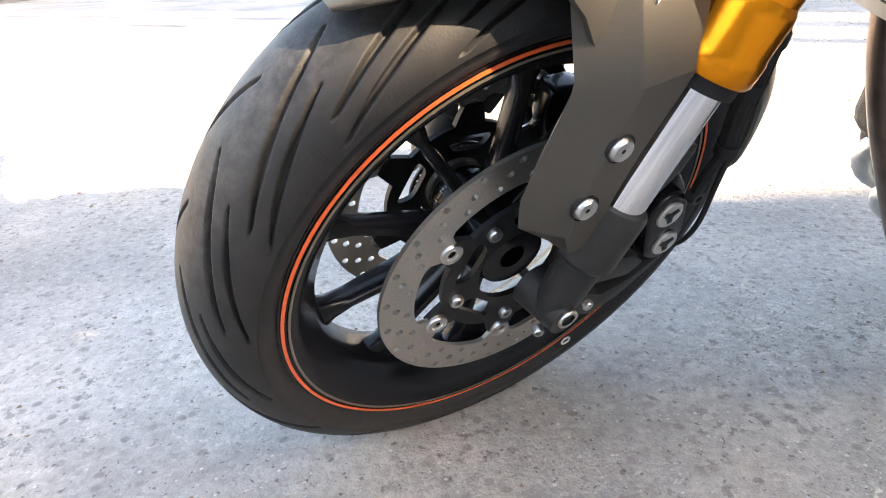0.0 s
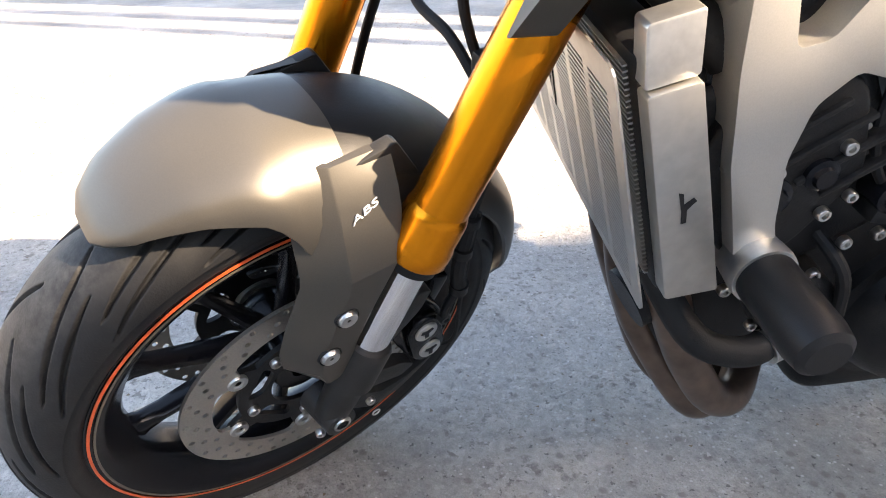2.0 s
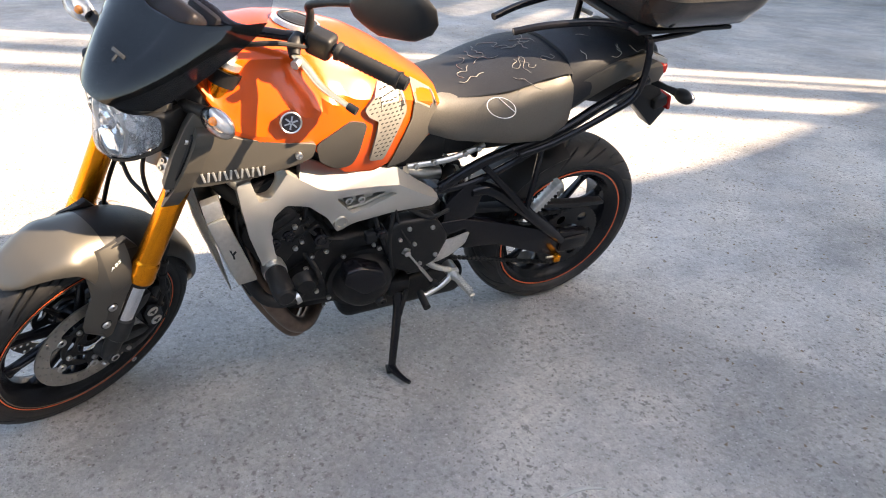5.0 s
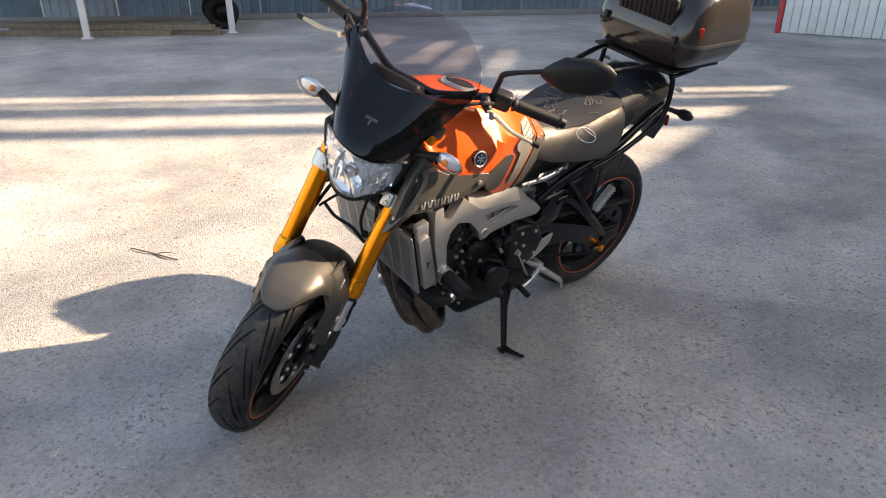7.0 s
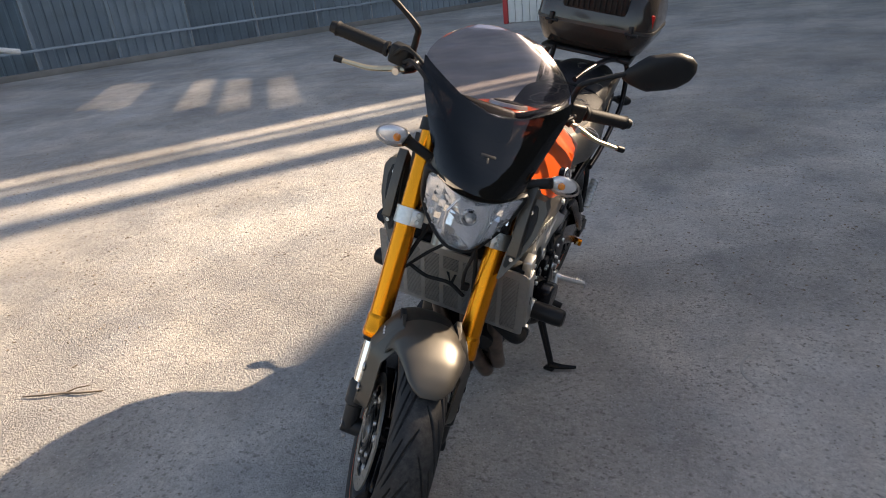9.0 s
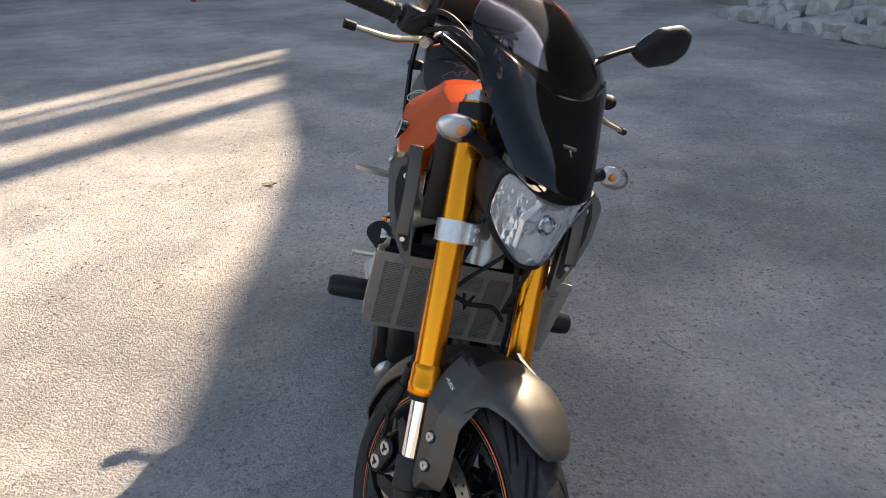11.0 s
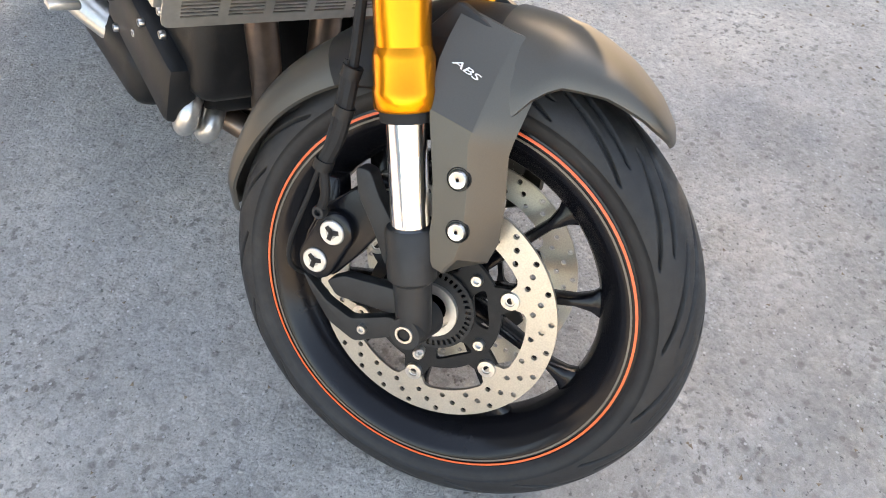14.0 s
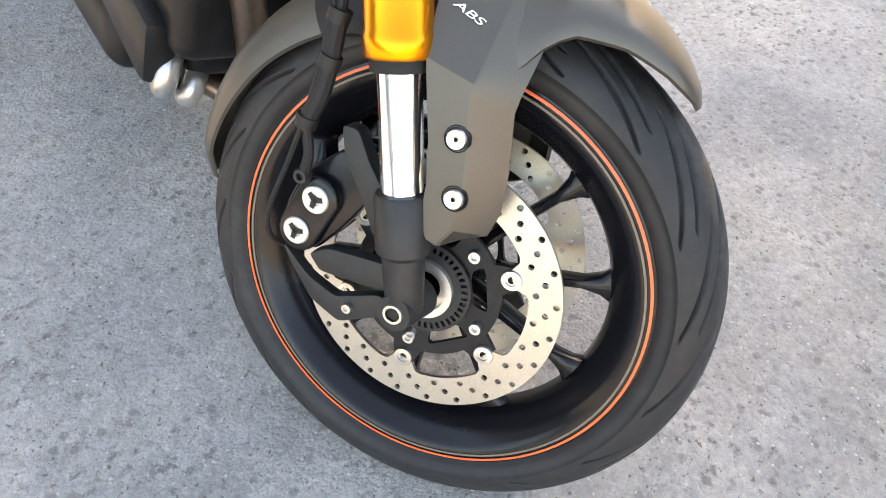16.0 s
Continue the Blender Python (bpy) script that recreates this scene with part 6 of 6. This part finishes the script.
    ln = part("lens", loft([ring(1.005, -0.004), ring(0.985, 0.008), ring(0.86, 0.022), ring(0.55, 0.034), ring(0.1, 0.038)]), CLEAR, h, "clear lamp lens", angle=60)
    ln.visible_shadow = False
    for s in (-1, 1):
        part("bulb_shade", lathe([(0.0001, 0.008), (0.011, 0.006), (0.016, 0.0), (0.013, -0.02)], 20), CHROME, h, "", at(s * 0.0, -.150, .590, 0, 0, 90))
        stay = plate(round_poly([(-.195, .668), (-.225, .675), (-.262, .645), (-.245, .575), (-.215, .535), (-.19, .555)], 0.012, 3), 0.088, 0.104, 0.006)
        part("lamp_stay", flip(stay) if s < 0 else stay, BLACKPAINT, h, "black lamp side cover")
        part("stay_bolt", bolt((s * 0.105, -.225, .612), (s, 0, 0), 0.006, 0.004), STEEL, h)
    part("lamp_back", box((0.16, 0.09, 0.13), at(0, -.285, .60), 0.03, 3), BLACK, h)


headlight()


def screen():
    # rows over the height: z, centre y, edge y, half-width
    # (height at the middle and at the edge, depth at the middle and at the edge, half-width)
    rows = [(.664, .670, -.116, -.178, .102), (.676, .688, -.123, -.202, .116), (.698, .719, -.142, -.238, .134), (.724, .757, -.172, -.275, .154), (.750, .797, -.208, -.312, .174), (.778, .830, -.236, -.340, .187), (.802, .856, -.260, -.364, .190)]
    clear = [(.799, .851, -.258, -.362, .187), (.830, .868, -.290, -.378, .182), (.865, .886, -.324, -.394, .170), (.895, .904, -.358, -.412, .150), (.922, .922, -.393, -.433, .120), (.942, .940, -.424, -.448, .085), (.951, .949, -.442, -.454, .040)]

    def skin(rws, th, n=20, bulge=2.2):
        rings = []
        for z, ze, yc, ye, w in rws:
            f, b = [], []
            for k in range(n + 1):
                u = -1 + 2 * k / n
                p = (w * u, yc + (ye - yc) * abs(u) ** bulge, z + (ze - z) * abs(u) ** 1.6)
                f.append(p)
                b.append((p[0] * 0.985, p[1] - th, p[2] - th * 0.4))
            rings.append(f + list(reversed(b)))
        return loft(rings)
    s = part("flyscreen", skin(rows, 0.0035), SMOKEDARK, bike, "gloss black flyscreen with smoked clear upper part", FRONT, angle=50)
    g = part("smoked_pane", skin(clear, 0.0025), SMOKE, s, "smoked clear pane", angle=60)
    g.visible_shadow = False
    for s_ in (-1, 1):
        part("screen_stay", tube([(s_ * .05, -.23, .74), (s_ * .05, -.28, .70), (s_ * .05, -.30, .66)], 0.006, 8), BLACK, s)
    mark = join(box((0.036, 0.0015, 0.007), at(0.002, -.1835, .734, 40.5), 0.0003), box((0.005, 0.0015, 0.014), at(0.002, -.1745, .7265, 48), 0.0003))
    part("screen_mark", mark, KNEE, s, "small grey winged mark")


screen()


def rear_end():
    # wheel
    A = Matrix.Translation((0, 0, REAR_R))
    w = part("rear_wheel", rim_bm(0.2365, 0.078, 0.192, 0.05, 0.07), BLACKPAINT, bike, "gloss black rear wheel with orange rim stripe", A)
    for k in range(10):
        part("spoke", spoke_bm(0.192, 0.3 + 2 * math.pi * k / 10, 0.05, 0.009), BLACKPAINT, w)
    t = new("tyre", tyre_mesh("tyre", REAR_R, 0.090, 0.2345, 0.0775, 540, 16, radians(32)))
    t.parent = w
    t["label"] = "wide worn rear tyre"
    for s in (-1, 1):
        bm = lathe([(0.2285, 0.0796), (0.2335, 0.0792), (0.2335, 0.0800), (0.2285, 0.0805)], 96, closed=True)
        part("rim_stripe", flip(bm) if s < 0 else bm, STRIPE, w, "orange rim tape")
    teeth = []
    for k in range(90):
        a = 2 * math.pi * k / 90
        r = 0.115 + (0.005 if k % 2 else -0.002)
        teeth.append((r * math.cos(a), r * math.sin(a)))
    loops = [teeth, circle((0, 0), 0.05, 32)]
    for k in range(6):
        a = math.pi / 3 * k
        loops.append(circle((0.082 * math.cos(a), 0.082 * math.sin(a)), 0.018, 14))
    sp = holed(loops, -0.112, -0.106)
    part("sprocket", sp, CAST, w, "dark rear sprocket")
    d = brake_disc_bm(0.122, 0.09, 0.075, 5, 0.2, 0.085, 0.09, ((0.10, 0), (0.111, 0.5)))
    part("brake_disc", d, DISC, w)
    part("hub_nut", flip(lathe([(0.006, 0.148), (0.012, 0.150), (0.017, 0.147), (0.017, 0.12)], 6)), STEEL, w)
    # swingarm
    for s in (-1, 1):
        arm = plate(round_poly([(.52, .50), (.50, .40), (.30, .375), (.08, .275), (-.06, .275), (-.065, .345), (.06, .365), (.30, .455), (.44, .50)], 0.015, 3), 0.110, 0.142, 0.008, 3)
        a = part("swingarm_leg", flip(arm) if s < 0 else arm, BLACKPAINT, bike, "black cast swingarm")
        if s < 0:
            br = tube([(-.128, .42, .585), (-.130, .36, .582), (-.132, .25, .505), (-.132, .12, .395), (-.130, .04, .325)], [.020, .026, .028, .026, .022], 14, flat=0.8)
            part("swingarm_brace", br, BLACKPAINT, a, "curved black swingarm brace")
            part("brace_web", plate(round_poly([(.50, .56), (.44, .62), (.38, .60), (.40, .50), (.50, .48)], 0.015, 3), -0.140, -0.105, 0.008), BLACKPAINT, a)
        part("chain_adjuster", box((0.03, 0.022, 0.026), at(s * 0.155, 0.062, 0.275), 0.004), GOLD, a, "small orange chain adjuster")
        part("adjuster_screw", cyl((s * 0.155, 0.05, 0.275), (s * 0.155, 0.10, 0.282), 0.004), STEEL, a)
        part("axle_block", box((0.012, 0.10, 0.05), at(s * 0.146, 0.0, 0.313), 0.006), CAST, a)
    part("swingarm_bridge", box((0.24, 0.10, 0.12), at(0, 0.46, 0.45), 0.03, 3), BLACKPAINT, bike, "black swingarm bridge")
    # chain, as two runs of links
    link = mesh_of("chain_link", box((0.014, 0.0145, 0.012), None, 0.003, 1), CAST, True)
    top0, top1 = Vector((-.109, .60, .455)), Vector((-.109, .03, .425))
    bot0, bot1 = Vector((-.109, .60, .385)), Vector((-.109, .03, .205))
    ch = part("chain", join(tube([top0, top1], 0.004, 6, smooth=False), tube([bot0, bot1], 0.004, 6, smooth=False)), CAST, bike, "dark greasy drive chain")
    for a, b in ((top0, top1), (bot0, bot1)):
        q = Vector((0, 1, 0)).rotation_difference((b - a)).to_matrix().to_4x4()
        for k in range(36):
            o = new("chain_link", link)
            o.parent, o.matrix_basis = ch, Matrix.Translation(a.lerp(b, (k + 0.5) / 36)) @ q
    cg = plate(round_poly([(.40, .50), (.20, .475), (.02, .445), (-.10, .435), (-.10, .448), (.02, .462), (.20, .492), (.40, .518)], 0.004, 2), -0.128, -0.095, 0.003)
    part("chain_guard", cg, BLACK, bike, "black chain guard")
    # hugger and rear mudguard, shock
    rings = []
    for k in range(13):
        a = radians(18 + 60 * k / 12)
        ring = []
        for q in range(11):
            u = -1 + 2 * q / 10
            r = 0.342 - 0.03 * u * u
            ring.append((0.098 * u, r * math.cos(a), REAR_R + r * math.sin(a)))
        for q in range(10, -1, -1):
            u = -1 + 2 * q / 10
            r = 0.338 - 0.03 * u * u
            ring.append((0.095 * u, r * math.cos(a), REAR_R + r * math.sin(a)))
        rings.append(ring)
    part("hugger", loft(rings), BLACK, bike, "black rear hugger")
    sh = part("shock", cyl((0.0, .62, .665), (0.0, .40, .58), 0.022), CAST, bike, "rear shock with a pale coil spring")
    coil = []
    for k in range(90):
        a = k * 0.45
        p = Vector((0, .60, .66)).lerp(Vector((0, .43, .592)), k / 89)
        coil.append((p.x + 0.038 * math.cos(a), p.y + 0.012 * math.sin(a), p.z + 0.038 * math.sin(a)))
    part("spring", tube(coil, 0.0055, 8, smooth=False), SILVER, sh, "pale coil spring")
    part("shock_reservoir", cyl((-.075, .60, .645), (-.075, .50, .625), 0.018, bev=0.003), ALU, sh)
    for k in range(4):
        part("adjuster_ring", cyl((-.10, .485 - 0.013 * k, .632 - 0.004 * k), (-.10, .478 - 0.013 * k, .630 - 0.004 * k), 0.030, seg=20), ALU if k % 2 else CAST, sh)
    # subframe and rack tubes
    for s in (-1, 1):
        sf = part("subframe_tube", tube([(s * .125, .52, .61), (s * .135, .39, .685), (s * .14, .18, .745), (s * .13, .05, .80), (s * .11, -.12, .86)], 0.015, 12), BLACKPAINT, bike, "black subframe tube")
        part("lower_tube", tube([(s * .125, .54, .60), (s * .13, .40, .62), (s * .135, .22, .70)], 0.011, 10), BLACKPAINT, sf)
        part("silver_brace", tube([(s * .118, .62, .69), (s * .125, .50, .70), (s * .12, .40, .725)], [.008, .009, .008], 10), ALU, sf, "silver brace")
        for y, z in ((.60, .695), (.55, .70), (.46, .712), (.42, .722)):
            part("brace_bolt", bolt((s * .130, y, z), (s, 0, 0), 0.008, 0.006), STEEL, sf)
        rk = part("luggage_rack_tube", tube([(s * .165, .31, .705), (s * .17, .20, .735), (s * .172, .05, .80), (s * .172, -.035, .86), (s * .160, -.035, .99), (s * .13, .00, 1.02), (s * .10, .10, 1.032), (s * .07, .24, 1.02), (s * .05, .33, 1.0)], 0.0095, 12, per=8), BLACKPAINT, bike, "black luggage rack tube")
        part("rack_strut", tube([(s * .158, -.02, 1.0), (s * .15, -.20, 1.015), (s * .10, -.30, 1.018)], 0.008, 10), BLACKPAINT, rk)
        part("grab_tab", box((0.02, 0.06, 0.014), at(s * .17, -.07, .955, 20), 0.004), ALU, rk)
        # pillion peg hanger with a toothed silver peg
        hg = part("pillion_hanger", tube([(s * .14, .40, .67), (s * .155, .31, .58), (s * .16, .235, .50)], [.010, .011, .012], 10), BLACKPAINT, bike, "black pillion footrest hanger")
        part("pillion_brace", tube([(s * .14, .22, .70), (s * .155, .23, .60), (s * .16, .235, .50)], 0.009, 10), BLACKPAINT, hg)
        if s > 0:
            out = loft([[(x, y + dy, z + dz) for dy, dz in ((-h_, -.008), (h_, -.008), (h_, .006), (-h_, .006))] for x, y, z, h_ in ((.165, .25, .53, .012), (.21, .255, .536, .017), (.285, .264, .545, .013), (.302, .266, .547, .006))])
            part("pillion_peg", out, ALU, hg, "unfolded silver pillion footrest")
            continue
        pg = box((0.028, 0.115, 0.020), at(s * .172, .185, .555, -50), 0.004)
        part("pillion_peg", pg, ALU, hg, "folded silver pillion footrest")
        for k in range(8):
            part("peg_tooth", box((0.03, 0.005, 0.026), at(s * .174, .215 - 0.0085 * k, .522 + 0.0100 * k, -50), 0.001), ALU, hg)
    plt = box((0.34, 0.34, 0.012), at(0, -0.14, 1.026), 0.005)
    part("rack_plate", plt, BLACK, bike, "black luggage rack plate")
    # tail lamp, rear signals, plate holder
    tl = part("tail_unit", loft([[(x * w, y, z + dz * h) for x, dz in ((-1, -.6), (-.8, .5), (0, 1), (.8, .5), (1, -.6), (0, -1))] for y, z, w, h in ((-.06, .850, .10, .045), (-.14, .850, .085, .042), (-.22, .846, .065, .034), (-.27, .842, .03, .018))]), GREY, bike, "grey tail cowl with red lamp")
    part("tail_lamp", box((0.07, 0.03, 0.034), at(0, -.262, .843), 0.01, 3), REDLENS, tl, "red tail lamp")
    part("plate_holder", plate(round_poly([(-.12, .80), (-.27, .79), (-.335, .70), (-.295, .64), (-.275, .66), (-.19, .73)], 0.006, 2), -0.03, 0.03, 0.004), BLACK, bike, "black number plate holder")
    part("plate_light", box((0.06, 0.05, 0.035), at(-0.02, -.285, .735, -20), 0.006), BLACK, bike)
    part("reflector", box((0.07, 0.012, 0.05), at(-.02, -.315, .735, -15), 0.005), REDLENS, bike)
    for s in (-1, 1):
        sg = part("rear_turn_signal", tube([(s * .05, -.215, .815), (s * .09, -.235, .812), (s * .12, -.25, .810)], [.011, .009, .012], 10), BLACK, bike, "black rear turn signal with clear lens")
        b = bmesh.new()
        bmesh.ops.create_uvsphere(b, u_segments=18, v_segments=10, radius=1)
        b.transform(Matrix.Translation((s * .145, -.255, .810)) @ Matrix.Diagonal((.036, .020, .021, 1)))
        part("signal_body", b, BLACK, sg)
        b = bmesh.new()
        bmesh.ops.create_uvsphere(b, u_segments=18, v_segments=10, radius=1)
        b.transform(Matrix.Translation((s * .150, -.262, .811)) @ Matrix.Diagonal((.032, .016, .018, 1)))
        part("signal_lens", b, REFLECTOR, sg)


rear_end()


def foot_controls():
    inv = BIKE.inverted()
    foot, toe = inv @ Vector((-.268, .668, 0.020)), inv @ Vector((-.352, .648, 0.012))
    st = part("side_stand", tube([(-.150, .622, .285), (-.175, .628, .235), tuple(foot)], [.016, .014, .011], 14, per=5), BLACKPAINT, bike, "black side stand resting on the asphalt")
    d = (toe - foot)
    ft = tube([foot, foot + d * 0.35 + Vector((0, 0.006, 0)), foot + d * 0.8 + Vector((0, 0.004, 0)), toe], [.013, .0105, .007, .006], 10, per=4)
    part("stand_toe", ft, BLACKPAINT, st)
    part("stand_pad", box((0.036, 0.03, 0.010), BIKE.inverted() @ at(-.262, .668, 0.0065, 0, 0, -14), 0.003), CAST, st)
    part("stand_spring", tube([(-.165, .60, .30), (-.195, .635, .19)], 0.007, 10, smooth=False), CAST, st)
    part("stand_mount", box((0.05, 0.07, 0.06), at(-.135, .62, .30), 0.012), CAST, st)
    for s in (-1, 1):
        hp = plate(round_poly([(.57, .425), (.548, .437), (.47, .448), (.414, .460), (.424, .420), (.470, .385), (.505, .372), (.540, .372), (.560, .395)], 0.008, 3), 0.150, 0.156, 0.002)
        b = part("footrest_bracket", flip(hp) if s < 0 else hp, ALU if s < 0 else CAST, bike, "silver heel plate and footrest bracket" if s < 0 else "black footrest bracket")
        ps, pe = (Vector((-.155, .452, .315)), Vector((-.268, .442, .318))) if s < 0 else (Vector((.155, .40, .30)), Vector((.255, .31, .25)))
        part("foot_peg", tube([ps, ps.lerp(pe, .2), ps.lerp(pe, .25), pe], [.014, .014, .011, .009], 14, smooth=False), ALU, b, "bare silver foot peg")
        for k in range(9):
            q = ps.lerp(pe, .28 + .075 * k)
            part("peg_ridge", box((0.005, 0.020, 0.007), Matrix.Translation(q + Vector((0, 0, 0.008))), 0.001), ALU, b)
        part("peg_feeler", cyl(pe, pe + Vector((s * 0.004, 0, -0.022)), 0.004, seg=10), STEEL, b)
        part("bracket_pivot", cyl((s * .125, .452, .32), (s * .165, .452, .32), 0.020, bev=0.003), ALU, b)
        part("bracket_loop", tube([(s * .158, .56, .40), (s * .16, .53, .37), (s * .16, .50, .35), (s * .158, .46, .33)], 0.009, 10), ALU if s < 0 else CAST, b)
    lv = part("shift_lever", tube([(-.165, .455, .315), (-.172, .49, .290), (-.178, .53, .276), (-.182, .555, .272)], [.010, .009, .008, .008], 12), ALU, bike, "silver gear lever with a black rubber")
    part("lever_rubber", cyl((-.165, .556, .273), (-.225, .559, .267), 0.011, seg=16, bev=0.002), RUBBER, lv, "black rubber sleeve")
    part("shift_rod", cyl((-.168, .62, .45), (-.168, .515, .30), 0.005, seg=10), STEEL, lv, "thin bright shift rod")
    part("rod_joint", box((0.02, 0.03, 0.018), at(-.168, .515, .302, 30), 0.004), BLACK, lv)
    part("rod_joint", box((0.02, 0.022, 0.022), at(-.166, .622, .452, 30), 0.004), STEEL, lv)
    bp = part("brake_pedal", tube([(.165, .455, .310), (.18, .52, .285), (.19, .60, .285), (.205, .64, .29)], [.010, .009, .008, .009], 12), ALU, bike, "silver brake pedal")
    part("pedal_pad", box((0.05, 0.03, 0.014), at(.215, .648, .293), 0.004), ALU, bp)


foot_controls()


def top_case():
    c = thing("top_case", "glossy dark grey hard top case bolted to the luggage rack", "top case", BIKE @ at(0, -0.14, 1.034))

    def ring(z, w, l0, l1, r=0.09, n=6):
        poly = round_poly([(-w, l1), (-w, l0), (w, l0), (w, l1)], r, n)
        return [(x, y, z) for x, y in poly]
    part("case_base", loft([ring(0.0, .165, -.20, .135, .07), ring(0.012, .190, -.225, .150, .08), ring(0.06, .215, -.250, .162, .09), ring(0.088, .222, -.258, .166, .09)]), CASEBLACK, c, "dark lower shell", angle=40)
    part("seam", loft([ring(0.088, .2245, -.2605, .168, .091), ring(0.100, .2245, -.2605, .168, .091)]), KNEE, c, "dark seam strip")
    part("lid", loft([ring(0.100, .222, -.258, .166, .09), ring(0.15, .220, -.255, .160, .09), ring(0.22, .205, -.235, .135, .09), ring(0.27, .175, -.195, .090, .08), ring(0.292, .12, -.13, .03, .06)]), CASEBLACK, c, "glossy domed lid", angle=40)
    for x in (-.15, .15):
        part("hinge", box((0.016, 0.014, 0.045), at(x, .172, .094), 0.003), BLACK, c, "small black hinge")
        part("hinge_pin", cyl((x - 0.028, .176, .088), (x + 0.02, .176, .088), 0.005, seg=10), CAST, c)
    pad = part("back_pad", box((0.24, 0.03, 0.10), at(0, .158, .185, -15), 0.012, 3), RUBBER, c, "ribbed black back pad")
    for k in range(11):
        part("pad_rib", box((0.010, 0.012, 0.085), at(-.10 + .02 * k, .172, .185, -15), 0.004, 1), RUBBER, pad)
    part("reflector", box((0.02, 0.035, 0.05), at(-.198, .110, .135, 0, 0, 45), 0.006, 2), REDLENS, c, "red reflector")
    part("mount_foot", box((0.20, 0.22, 0.012), at(0, -0.01, -0.004), 0.003), BLACK, c)


top_case()
